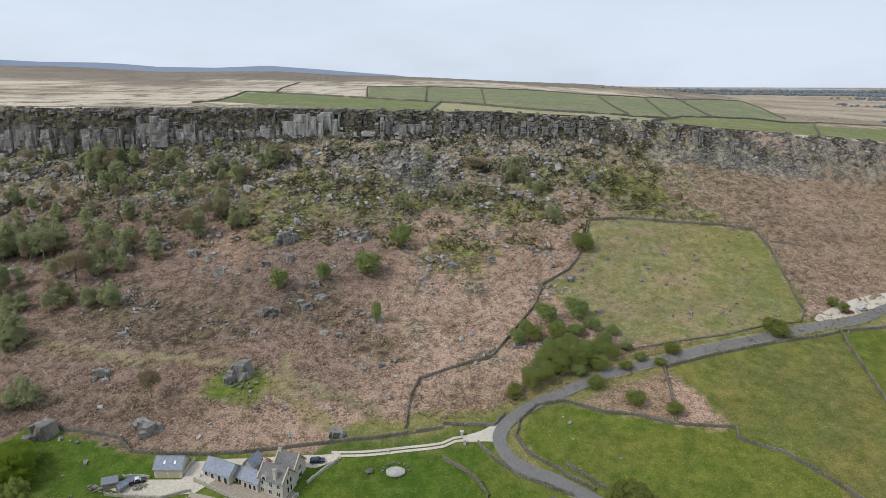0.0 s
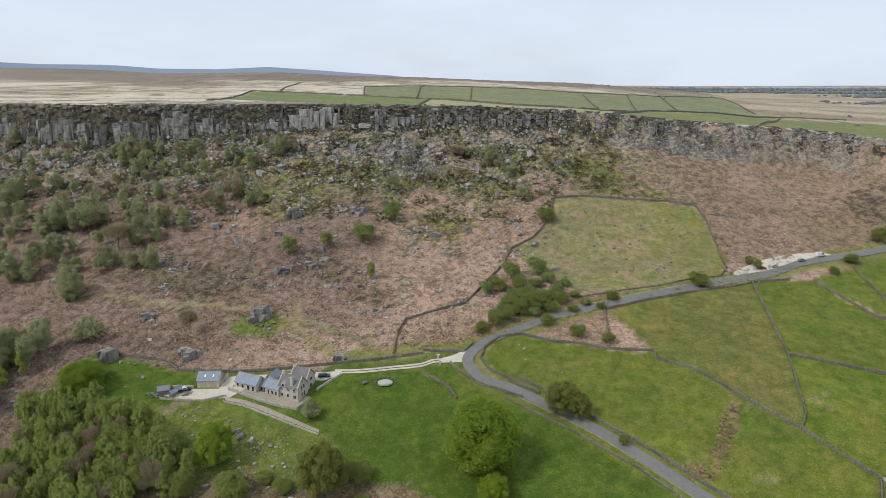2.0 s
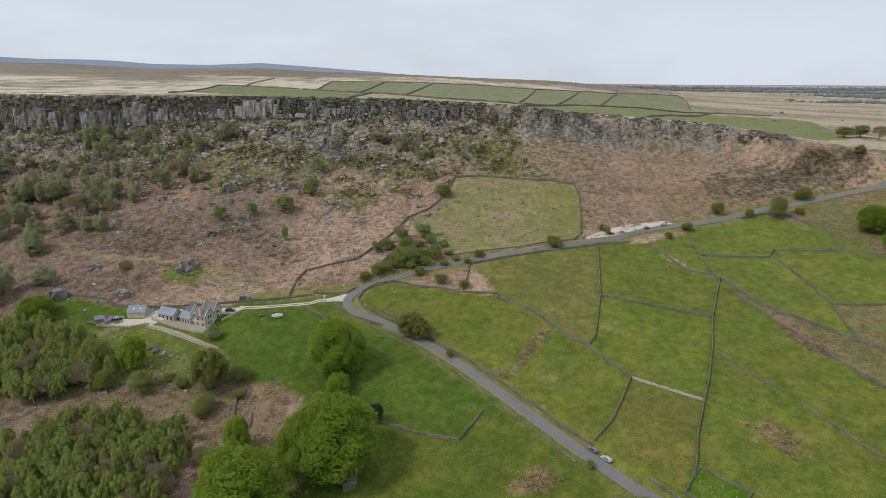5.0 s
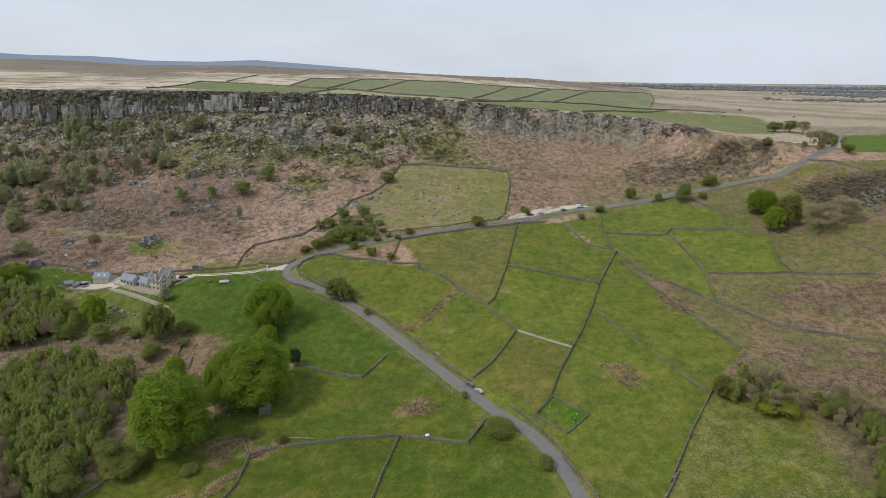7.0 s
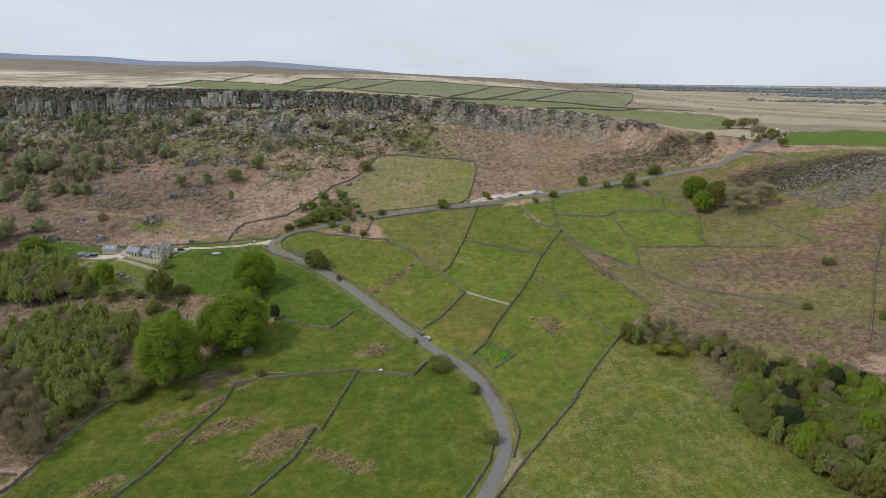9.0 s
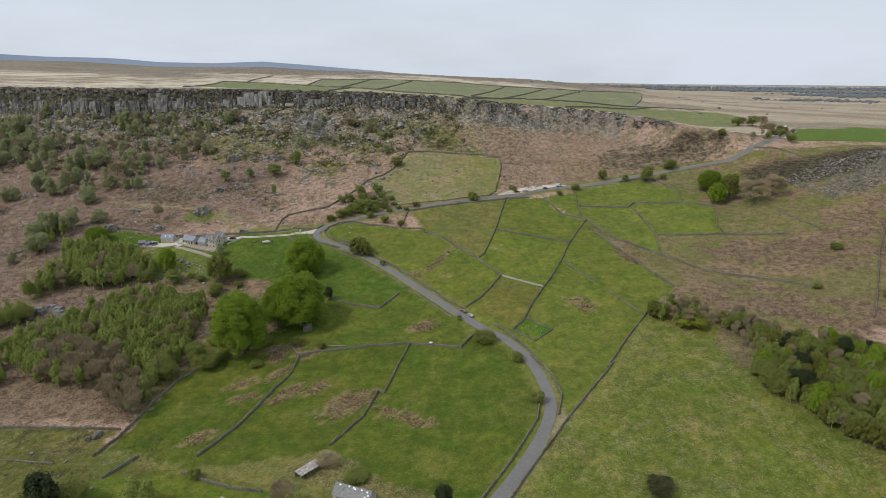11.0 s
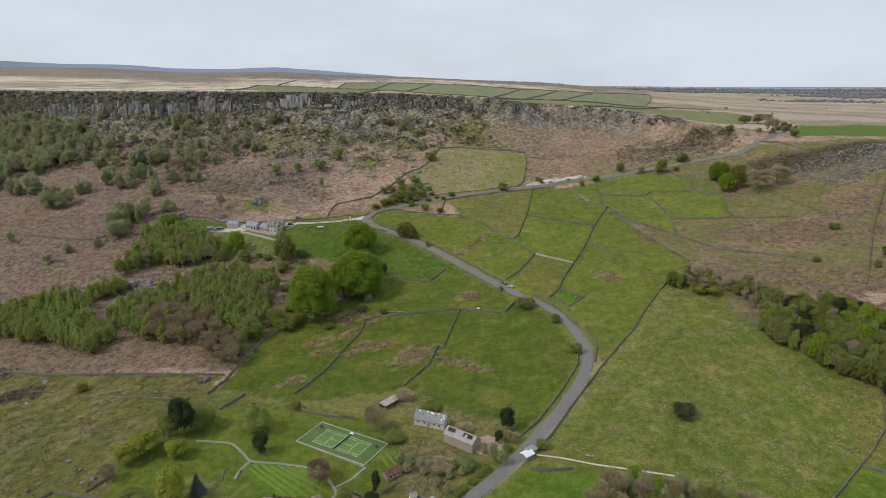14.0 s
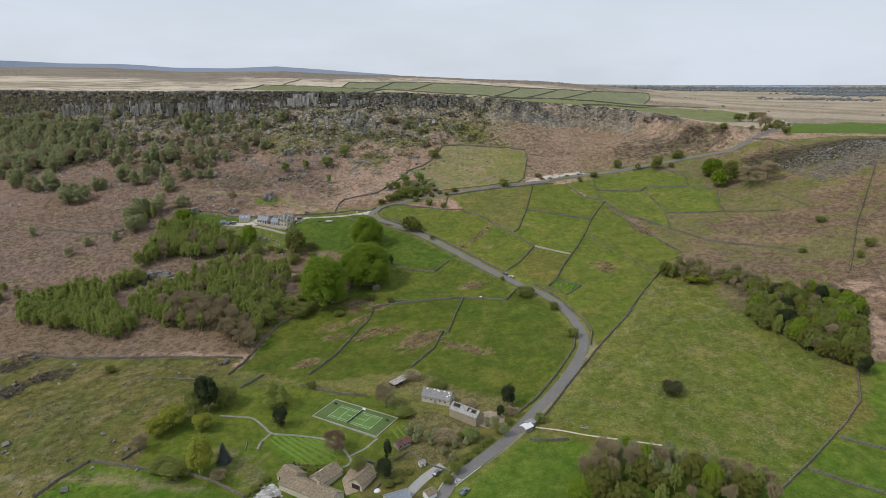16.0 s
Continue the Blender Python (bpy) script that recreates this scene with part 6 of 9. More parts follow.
def trunk_mesh(name, h, r0, limbs, material, seed, spread_out=0.45, multi=1):
    r = random.Random(seed)
    lump = Lump()
    for k in range(multi):
        lean = Vector((r.uniform(-0.1, 0.1), r.uniform(-0.1, 0.1), 1)) if multi == 1 else Vector((r.uniform(-0.35, 0.35), r.uniform(-0.35, 0.35), 1))
        pts = [Vector((0, 0, -0.4))]
        for i in range(1, 6):
            pts.append(lean * (h * i / 5) + Vector((r.uniform(-0.02, 0.02) * h, r.uniform(-0.02, 0.02) * h, 0)))
        for i in range(5):
            lump.tube(pts[i], pts[i + 1], r0 * (1 - i * 0.17), r0 * (1 - (i + 1) * 0.17), 6)
        for j in range(limbs):
            q = r.uniform(0.3, 0.95)
            i = min(int(q * 5), 4)
            p = pts[i].lerp(pts[i + 1], q * 5 - i)
            a = r.uniform(0, 6.28)
            ln = h * spread_out * r.uniform(0.5, 1.0) * (1.15 - q * 0.6)
            e = p + Vector((math.cos(a) * ln, math.sin(a) * ln, ln * r.uniform(0.45, 1.1)))
            lump.tube(p, e, r0 * 0.45 * (1.1 - q), r0 * 0.1, 4)
    return lump.mesh(name, material, True)


def twig_mesh(name, lobes, count, material, seed, length=1.0, thick=0.065):
    """The brown haze of bare twigs: thin slivers over the crown."""
    r = np.random.RandomState(seed)
    which = r.randint(len(lobes), size=count)
    d = r.normal(size=(count, 3))
    d /= np.linalg.norm(d, axis=1)[:, None]
    d[:, 2] = np.abs(d[:, 2]) * 0.9
    c = np.array([a for a, _ in lobes])[which]
    b = np.array([q for _, q in lobes])[which]
    p = c + d * b * (0.45 + 0.55 * r.rand(count, 1))
    t = d * 0.65 + np.array([0, 0, 1.1]) + 0.35 * r.normal(size=(count, 3))
    t /= np.linalg.norm(t, axis=1)[:, None]
    s = np.cross(t, r.normal(size=(count, 3)))
    s /= np.linalg.norm(s, axis=1)[:, None]
    L, Wd = length * r.uniform(0.5, 1.2, (count, 1)), thick * length ** 0.5
    V = np.stack([p - s * Wd, p + s * Wd, p + t * L], 1).reshape(-1, 3)
    me = mesh_of(name, V.tolist(), np.arange(count * 3).reshape(-1, 3).tolist(), material)
    return me


def lobes_of(seed, h, r, n, low=0.25, slim=1.0):
    """Rounded masses filling a crown from low * h to h with radius r."""
    g = random.Random(seed)
    mid = h * (1 + low) / 2
    half = h * (1 - low) / 2
    out = [((0, 0, mid), (r * 0.8, r * 0.8, half * 0.92))]
    for i in range(n):
        a, q = g.uniform(0, 6.28), g.uniform(-0.75, 0.75)
        k = math.sqrt(max(0, 1 - q * q)) * slim
        out.append(((math.cos(a) * r * 0.58 * k, math.sin(a) * r * 0.58 * k, mid + q * half * 0.72), (r * g.uniform(0.3, 0.46), r * g.uniform(0.3, 0.46), half * g.uniform(0.24, 0.38))))
    return out


def spire_lobes(seed, n=8):
    """A slender pointed crown, 10 m high."""
    g = random.Random(seed)
    out = []
    for k in range(n):
        q = (k + 0.5) / n
        rad = 4.5 * min(1, (q * 3.2) ** 0.6) * (1 - q) ** 0.36
        for j in range(3 if q < 0.7 else 1):
            a = g.uniform(0, 6.28)
            off = rad * (0.42 if q < 0.7 else 0.1)
            out.append(((math.cos(a) * off, math.sin(a) * off, 0.6 + 9.2 * q), (rad * g.uniform(0.5, 0.75), rad * g.uniform(0.5, 0.75), 9.2 / n * g.uniform(0.7, 1.1))))
    return out


def dome_lobes(seed, h, r, n, low=-0.1, core=0.72):
    """A domed crown of many scalloped tufts round a core."""
    g = random.Random(seed)
    mid, half = h * (1 + low) / 2, h * (1 - low) / 2
    out = [((0, 0, mid), (r * core, r * core, half * core))]
    for i in range(n):
        q, a = -0.62 + 1.6 * (i + 0.5) / n, i * 2.39996 + g.uniform(-0.3, 0.3)
        k, far = math.sqrt(max(0, 1 - q * q)), g.uniform(0.66, 0.84)
        out.append(((math.cos(a) * r * far * k, math.sin(a) * r * far * k, mid + q * half * far), (r * g.uniform(0.18, 0.30), r * g.uniform(0.18, 0.30), half * g.uniform(0.16, 0.26))))
    return out


PROTO = {}


def proto(kind, variants, make):
    PROTO[kind] = [make(i) for i in range(variants)]


# prototypes are 10 m high with a 4 m crown, and are scaled when planted
proto("sycamore", 3, lambda i: (trunk_mesh("trunk", 6.5, 0.45, 7, M["bark"], 100 + i), leaf_mesh("crown", dome_lobes(10 + i, 10, 4.1, 90, -0.14), 42000, 0.105, M["syc"], 200 + i, up=0.6, plain=True)))
proto("lime", 2, lambda i: (trunk_mesh("trunk", 6.5, 0.3, 5, M["bark"], 110 + i), leaf_mesh("crown", dome_lobes(30 + i, 10, 3.8, 56, -0.1), 22000, 0.13, M["lime"], 210 + i, plain=True)))
proto("oak", 2, lambda i: (trunk_mesh("trunk", 6.5, 0.35, 8, M["bark"], 120 + i), leaf_mesh("crown", dome_lobes(50 + i, 10, 4.0, 44, -0.08, 0.6), 12000, 0.16, M["oak"], 220 + i, up=0.7, inner=0.65, plain=True)))
proto("birch", 5, lambda i: (trunk_mesh("trunk", 9.0, 0.14, 7, M["birch_bark"], 130 + i, 0.22), leaf_mesh("crown", (spire_lobes(70 + i, 7) if i % 2 else dome_lobes(70 + i, 10, 3.7, 26, 0.04, 0.6)), 2900, 0.27, M["birch"], 230 + i, up=0.7, inner=0.7, droop=0.4, plain=True)))
proto("thin_birch", 4, lambda i: (trunk_mesh("trunk", 9.0, 0.13, 9, M["birch_bark"], 135 + i, 0.25), leaf_mesh("crown", (spire_lobes(75 + i, 7) if i % 2 else lobes_of(75 + i, 10, 4.2, 16, 0.08, 0.95)), 2300, 0.27, M["thin_birch"], 235 + i, up=0.9, inner=0.6, droop=0.4, plain=True)))
proto("shrub", 4, lambda i: (trunk_mesh("stems", 5.0, 0.16, 4, M["bark"], 140 + i, 0.4, 3), leaf_mesh("foliage", lobes_of(90 + i, 10, 4.4, 26, 0.0), 4200, 0.24, M["shrub"], 240 + i, up=0.8, inner=0.75, plain=True)))
proto("bright_shrub", 2, lambda i: (trunk_mesh("stems", 5.0, 0.16, 4, M["bark"], 150 + i, 0.4, 3), leaf_mesh("foliage", lobes_of(95 + i, 10, 4.3, 22, 0.0), 3000, 0.3, M["soft"], 250 + i, up=0.8, inner=0.7, plain=True)))
M["thorn"] = leafy("dark_thorn_sprigs", (0.055, 0.06, 0.025), (0.13, 0.13, 0.06))
proto("thorn", 1, lambda i: (trunk_mesh("trunk", 7.0, 0.2, 10, M["bark"], 165 + i, 0.3), leaf_mesh("foliage", lobes_of(67 + i, 10, 4.0, 18, 0.02, 1.0), 5200, 0.2, M["thorn"], 266 + i, inner=0.5, plain=True)))
proto("conifer", 2, lambda i: (trunk_mesh("trunk", 9.0, 0.2, 4, M["bark"], 160 + i, 0.2), leaf_mesh("foliage", lobes_of(97 + i, 10, 4.0, 16, 0.04, 0.9), 4500, 0.3, M["dark"], 260 + i, inner=0.5, plain=True)))
proto("spruce", 1, lambda i: (trunk_mesh("trunk", 9.0, 0.2, 4, M["bark"], 165 + i, 0.2), leaf_mesh("foliage", [((0, 0, 0.6 + 1.05 * k), (3.9 * (1 - k / 9.5), 3.9 * (1 - k / 9.5), 0.75)) for k in range(9)], 2200, 0.3, M["spruce"], 265, inner=0.4)))
M["rust"] = speckled("reddish_twigs", (0.20, 0.125, 0.095), (0.34, 0.23, 0.18), 1.2, 0.95, 0.0)
proto("copper", 1, lambda i: (trunk_mesh("trunk", 6.0, 0.2, 5, M["bark"], 175 + i), twig_mesh("crown", lobes_of(91 + i, 10, 4.2, 18, 0.02), 9000, M["rust"], 275 + i, 0.6, 0.05)))
proto("yellow", 2, lambda i: (trunk_mesh("trunk", 6.0, 0.2, 5, M["bark"], 170 + i), leaf_mesh("crown", lobes_of(98 + i, 10, 4.2, 16, 0.05), 4500, 0.3, M["yellow"], 270 + i, up=0.8, inner=0.6, plain=True)))
proto("bare", 3, lambda i: (trunk_mesh("trunk", 7.5, 0.22, 16, M["bark"], 180 + i, 0.5), twig_mesh("crown", lobes_of(99 + i, 10, 4.0, 14, 0.12), 3000, M["twigs"], 280 + i, 1.3, 0.05)))

proto("big_bare", 2, lambda i: (trunk_mesh("trunk", 7.0, 0.2, 22, M["bark"], 190 + i, 0.5), twig_mesh("crown", lobes_of(89 + i, 10, 4.2, 20, 0.02), 7500, M["twigs"], 290 + i, 0.75, 0.042)))
TREE_WORDS = {
    "sycamore": ("sycamore_tree", "large broad sycamore in dense green leaf", "tree", ("trunk", "crown")),
    "lime": ("broadleaf_tree", "rounded tree in bright fresh green leaf", "tree", ("trunk", "crown")),
    "oak": ("oak_tree", "spreading tree in olive brown young leaf", "tree", ("trunk", "crown")),
    "birch": ("birch_tree", "slender birch in thin olive spring leaf", "tree", ("trunk", "crown")),
    "thin_birch": ("birch_tree", "thin grey green birch on the bracken slope", "tree", ("trunk", "crown")),
    "spruce": ("spruce_tree", "blue grey spruce in a garden", "tree", ("trunk", "foliage")),
    "copper": ("copper_tree", "small garden tree with reddish brown twigs", "tree", ("trunk", "crown")),
    "shrub": ("shrub", "dense dark green thorn shrub", "shrub", ("stem", "foliage")),
    "bright_shrub": ("shrub", "bushy shrub in soft fresh green leaf", "shrub", ("stem", "foliage")),
    "thorn": ("thorn_bush", "lone dark thorn bush in the pasture", "bush", ("trunk", "foliage")),
    "conifer": ("evergreen_tree", "dark evergreen tree with dense foliage", "tree", ("trunk", "foliage")),
    "yellow": ("garden_tree", "tree in yellow green spring leaf", "tree", ("trunk", "crown")),
    "big_bare": ("bare_tree", "broad bare tree with a haze of brown twigs", "tree", ("trunk", "crown")),
    "bare": ("bare_tree", "bare tree with a haze of brown twigs", "tree", ("trunk", "crown")),
}
tree_rnd = random.Random(77)
PLANTED = {}


def plant(kind, x, y, h, r, group="", label=""):
    variants = PROTO[kind]
    k = tree_rnd.randrange(len(variants))
    name, lab, cat, pn = TREE_WORDS[kind]
    m = Matrix.Translation((x, y, gz(x, y) - 0.15)) @ Matrix.Rotation(tree_rnd.uniform(0, 6.28), 4, "Z")
    s = (r / 4.0, r / 4.0, h / 10.0)
    if (kind, k) not in PLANTED:
        ob = new(name)
        for pname, me in zip(pn, variants[k]):
            part(pname, me, ob)
        PLANTED[kind, k] = ob
        ob.matrix_world = m @ Matrix.Diagonal((*s, 1))
    else:
        ob = copy_thing(PLANTED[kind, k], m)
        ob.scale = s
    return tagged(ob, label or lab, cat, group)


def grove(kind, rows, group="", label="", tall=1.0):
    for row in rows:
        plant(kind, row[0], row[1], row[2] * tall, row[3], group, label)


JOINED = {}


def clumps(rows, group, label="", seed=5, joined=""):
    """Several slim birches standing close together at each place."""
    g = random.Random(seed)
    for x, y, h, r in rows:
        for _ in range(max(1, round((r / 2.9) ** 1.5))):
            px, py = (x, y) if r < 4 else (x + g.uniform(-0.75, 0.75) * r, y + g.uniform(-0.6, 0.6) * r)
            hh = min(21, h) * g.uniform(0.68, 1.0)
            if py > float(edge(px)) - 12:
                continue
            kind, rad = ("bare", hh * g.uniform(0.24, 0.34)) if g.random() < 0.08 else ("thin_birch", hh * g.uniform(0.27, 0.38))
            if joined:
                m = Matrix.Translation((px, py, gz(px, py) - 0.15)) @ Matrix.Rotation(g.uniform(0, 6.28), 4, "Z") @ Matrix.Diagonal((rad / 4, rad / 4, hh / 10, 1))
                JOINED.setdefault((kind, joined), []).append((g.randrange(len(PROTO[kind])), m))
            else:
                plant(kind, px, py, hh, rad, group, label if kind == "thin_birch" else "")


grove("sycamore", TREES["sycamore"], "sycamores by the meadow")
grove("lime", TREES["lime"], "sycamores by the meadow")
grove("oak", TREES["oak"], "trees by the lane")
grove("shrub", TREES["shrub_house"], "shrubs below the farmhouse")
grove("thin_birch", [(-42, 151, 9, 4.2)], "shrubs below the farmhouse", "bushy olive green tree beside the farmhouse garden")
grove("conifer", TREES["holly"], "", "dark ivy-clad narrow tree by a broken wall")
plant("sycamore", *TREES["east_trees"][0], "trees under the crag")
plant("lime", *TREES["east_trees"][1], "trees under the crag")
plant("oak", *TREES["east_trees"][2], "trees under the crag")
grove("big_bare", TREES["east_bare"], "trees under the crag")
grove("shrub", TREES["road_upper"], "roadside thorns")
grove("shrub", TREES["farm_trees"][:3], "trees by the far farm")
grove("bare", TREES["farm_trees"][3:6], "trees by the far farm")
grove("shrub", TREES["farm_trees"][6:], "trees by the far farm")
grove("shrub", TREES["thicket"], "roadside thicket", "dense green thicket shrub beside the lane")
grove("bright_shrub", [(60, 226, 5, 3.2), (66, 232, 5.5, 3.4), (52, 231, 6, 3.4), (74, 228, 4, 2.8), (48, 240, 6, 3.6), (63, 241, 6.5, 3.8), (71, 238, 4.5, 3), (35, 241, 5, 3.2), (40, 223, 5, 3.4), (33, 214, 4.5, 3), (52, 214, 5, 3.2), (78, 222, 3.5, 2.6)], "shrubs on the bank")
grove("bright_shrub", [(27, 205, 4, 3), (35, 211, 5, 3.4), (41, 216, 5, 3.6), (47, 219, 6, 3.8), (55, 223, 6, 3.8), (63, 226, 5, 3.4), (38, 219, 4, 3.4), (49, 228, 6, 4), (57, 227, 6, 4), (56, 238, 5, 3.8), (44, 229, 5, 3.6), (65, 226, 5, 3.6)], "roadside thicket", "light green thicket shrub beside the lane")
grove("bright_shrub", TREES["bank_bush"][:3], "shrubs on the bank")
grove("shrub", TREES["bank_bush"][3:], "shrubs on the bank")
clumps(TREES["slope_a"], "birches on the slope", "", 21)
grove("shrub", [(-14, 92, 5, 3.5), (-20, 76, 6, 4), (-8, 66, 5, 3.5), (-4, 80, 4, 3), (-30, 100, 7, 4), (-18, 112, 4, 3), (2, 60, 6, 4), (-12, 50, 6, 4.5), (-45, 118, 5, 3.5), (-52, 122, 4, 3)], "shrubs below the farmhouse")
grove("bright_shrub", TREES["slope_green"], "bright birches on the slope", "small bright green birch on open bracken")
clumps(TREES["slope_b"], "birches on the slope", "", 22)
clumps(TREES["slope_far"], "birches on the slope", "", 23, "a birch scrub below the crag")
clumps(TREES["slope_west"], "birches on the slope", "", 24, "a birch scrub below the crag")
grove("bare", TREES["slope_bare"], "birches on the slope")
grove("shrub", [(30, -119, 2.5, 2.2), (34, -117.5, 2, 2), (26, -117, 1.8, 1.8), (47, -117, 2.2, 1.8), (12, -124, 2, 1.8), (9, -129, 2.5, 2), (62, -128, 3, 2.4), (66, -126, 2.6, 2), (86, -125, 2.4, 2), (60, -118, 2.5, 2.2), (70, -121, 2, 1.8), (98, -109, 3, 2), (94, -113, 3, 2), (86, -127, 3, 2), (104, -102, 3, 2)], "garden shrubs", "low garden shrub beside the lower house")
grove("conifer", TREES["garden_dark"], "garden trees", "tall dark pine in the garden")
grove("spruce", TREES["garden_spruce"], "garden trees")
grove("yellow", TREES["garden_yellow"], "garden trees")
grove("birch", [(1.5, -74.0, 14.5, 6.0), (6.5, -74.8, 13, 5.2), (3.0, -71.5, 12, 5.0)], "garden trees", "wispy yellow green tree on the garden lawn")
grove("conifer", TREES["garden_copper"][:1], "garden trees", "dark narrow evergreen on the garden lawn")
grove("copper", TREES["garden_copper"][1:], "garden trees")
grove("shrub", TREES["garden_shrub"], "garden shrubs", "dull green garden shrub beside the lawn")
grove("bare", TREES["garden_bare"], "garden trees")
grove("conifer", TREES["barn_dark"], "trees by the barns")
grove("shrub", TREES["barn_shrub"], "shrubs by the barns", "dull green shrub in rough ground by the barns")
grove("thin_birch", [(77, -100, 5, 2.2), (73, -98, 7, 2.4), (81, -97, 4, 2.2), (79, -103, 4, 2), (72, -102, 5, 2), (69, -96, 6, 2.2), (107, -95, 9, 2.4), (110.5, -99, 8, 2.4), (89, -106, 5, 2), (94, -104, 4.5, 1.9), (84, -110, 5, 2), (98, -99, 5, 2), (88, -114, 5, 1.9), (104, -91, 5, 2)], "shrubs by the barns", "thin pale green birch by the barns")
grove("bright_shrub", TREES["barn_bright"], "shrubs by the barns")
grove("big_bare", TREES["barn_bare"], "trees by the barns")
grove("big_bare", TREES["low_bare"], "wood by the lane")
grove("lime", TREES["low_lime"], "wood by the lane")
grove("thorn", TREES["field_bush"], "")
grove("thin_birch", [(156, -119, 14, 3.2), (162, -117, 12, 3), (172, -130, 12, 3.5), (178, -122, 9, 3), (196, -131, 8, 3.5), (203, -131, 7, 3), (166, -128, 15, 3.8), (176, -119, 12, 3.4), (181, -121, 11, 3.2), (190, -123, 10, 3.2), (168, -121, 13, 3.2), (185, -130, 10, 3.4)], "wood by the lane", "thin pale green birch in the wood by the lane")
grove("shrub", TREES["road_bush"], "roadside thorns")
grove("yellow", TREES["yellow"], "trees at the wood's edge")
grove("shrub", TREES["lone_east"], "thorns on the eastern slope")



def joined_rest():
    """Trees of the deep wood and far slope that nobody could count, one mesh for each kind."""
    for (kind, which), rows in JOINED.items():
        for p_i in (0, 1):
            vs, fs, ns, base = [], [], [], 0
            for k, m in rows:
                me = PROTO[kind][k][p_i]
                co = np.empty(len(me.vertices) * 3)
                me.vertices.foreach_get("co", co)
                co = co.reshape(-1, 3) @ np.array(m.to_3x3()).T + np.array(m.translation)
                li = np.empty(len(me.loops), int)
                me.loops.foreach_get("vertex_index", li)
                sizes = np.empty(len(me.polygons), int)
                me.polygons.foreach_get("loop_total", sizes)
                vs.append(co)
                if me.name in NORMALS:
                    ns.append(NORMALS[me.name] @ np.array(m.to_3x3().normalized()).T)
                fs.append((li + base, sizes))
                base += len(co)
            me2 = bpy.data.meshes.new("wood")
            co = np.concatenate(vs)
            li, sizes = np.concatenate([a for a, _ in fs]), np.concatenate([b for _, b in fs])
            me2.vertices.add(len(co))
            me2.vertices.foreach_set("co", co.ravel())
            me2.loops.add(len(li))
            me2.loops.foreach_set("vertex_index", li)
            me2.polygons.add(len(sizes))
            me2.polygons.foreach_set("loop_start", np.concatenate([[0], np.cumsum(sizes)[:-1]]))
            me2.update(calc_edges=True)
            if ns:
                me2.polygons.foreach_set("use_smooth", np.ones(len(sizes), bool))
                me2.normals_split_custom_set_from_vertices(np.concatenate(ns).tolist())
            me2.materials.append(PROTO[kind][0][p_i].materials[0])
            name = ("wood_trunks", "wood_canopy")[p_i]
            tagged(new(name, me2), "%s of %s" % (("trunks and limbs", "thin crowns")[p_i], which), "wood", kind="stuff")


def wood(poly, step, kinds, h, group, seed, keep=1.0, joined="", deep=None):
    """Trees scattered evenly inside an outline."""
    r = random.Random(seed)
    xs, ys = [p[0] for p in poly], [p[1] for p in poly]
    y = min(ys)
    while y < max(ys):
        x = min(xs)
        while x < max(xs):
            px, py = x + r.uniform(-0.42, 0.42) * step, y + r.uniform(-0.42, 0.42) * step
            if r.random() < keep and bool(inside(poly, np.array(px), np.array(py))):
                hh = r.uniform(*h)
                k = kinds(r, px, py) if callable(kinds) else r.choice(kinds)
                rad = hh * (r.uniform(0.20, 0.28) if k == "birch" else r.uniform(0.24, 0.33) if k == "bare" else r.uniform(0.28, 0.38) if k == "thin_birch" else r.uniform(0.36, 0.5))
                if joined and k in ("birch", "bare", "thin_birch") and (deep is None or deep(px, py)):
                    m = Matrix.Translation((px, py, gz(px, py) - 0.15)) @ Matrix.Rotation(r.uniform(0, 6.28), 4, "Z") @ Matrix.Diagonal((rad / 4, rad / 4, hh / 10, 1))
                    JOINED.setdefault((k, joined), []).append((r.randrange(len(PROTO[k])), m))
                else:
                    plant(k, px, py, hh, rad, group)
            x += step
        y += step


BARE_PART = [(-97, 44), (-83, 47), (-67, 40), (-51, 25), (-35, 5), (-24, -16), (-35, -14), (-53, 4), (-73, 10), (-88, 24)]


def birch_or_bare(r, x, y):
    if bool(inside(BARE_PART, np.array(x), np.array(y))):
        return "birch" if r.random() < 0.1 else "bare"
    return r.choice(("birch",) * 15 + ("bare", "bare", "shrub"))


wood(WOODS["birch_upper"], 4.3, birch_or_bare, (9, 15), "birch wood", 301, 1.0, "the dense heart of a birch wood", lambda x, y: x < -98)
wood(WOODS["birch_main"], 4.4, birch_or_bare, (9, 15), "birch wood", 302, 1.0, "the dense heart of a birch wood", lambda x, y: x < -50)
wood(WOODS["birch_west"], 4.4, ("birch",) * 8 + ("shrub",), (9, 13), "birch wood", 303, 1.0, "a birch wood on the bracken slope")
wood(WOODS["east_wood"], 4.7, ("bare", "shrub", "birch", "oak", "birch", "shrub", "lime", "conifer", "birch", "oak", "shrub"), (7, 12), "wood in the hollow", 304)
wood(WOODS["east_strip"], 4.8, ("bare", "bare", "bare", "thin_birch", "birch", "oak", "shrub"), (7, 12), "wood in the hollow", 305)
wood([(264, 46), (291, 40), (294, 24), (280, 22), (265, 8)], 5.0, ("bare", "bare", "shrub", "birch"), (6, 9), "wood in the hollow", 312)
wood([(392, 318), (430, 345), (468, 405), (488, 398), (450, 335), (410, 308)], 9, ("bare", "shrub", "shrub"), (4, 8), "thicket by the far farm", 313)
wood(WOODS["bottom_wood"], 8.0, ("bare", "birch", "oak", "birch", "oak"), (9, 14), "wood by the lane", 306)
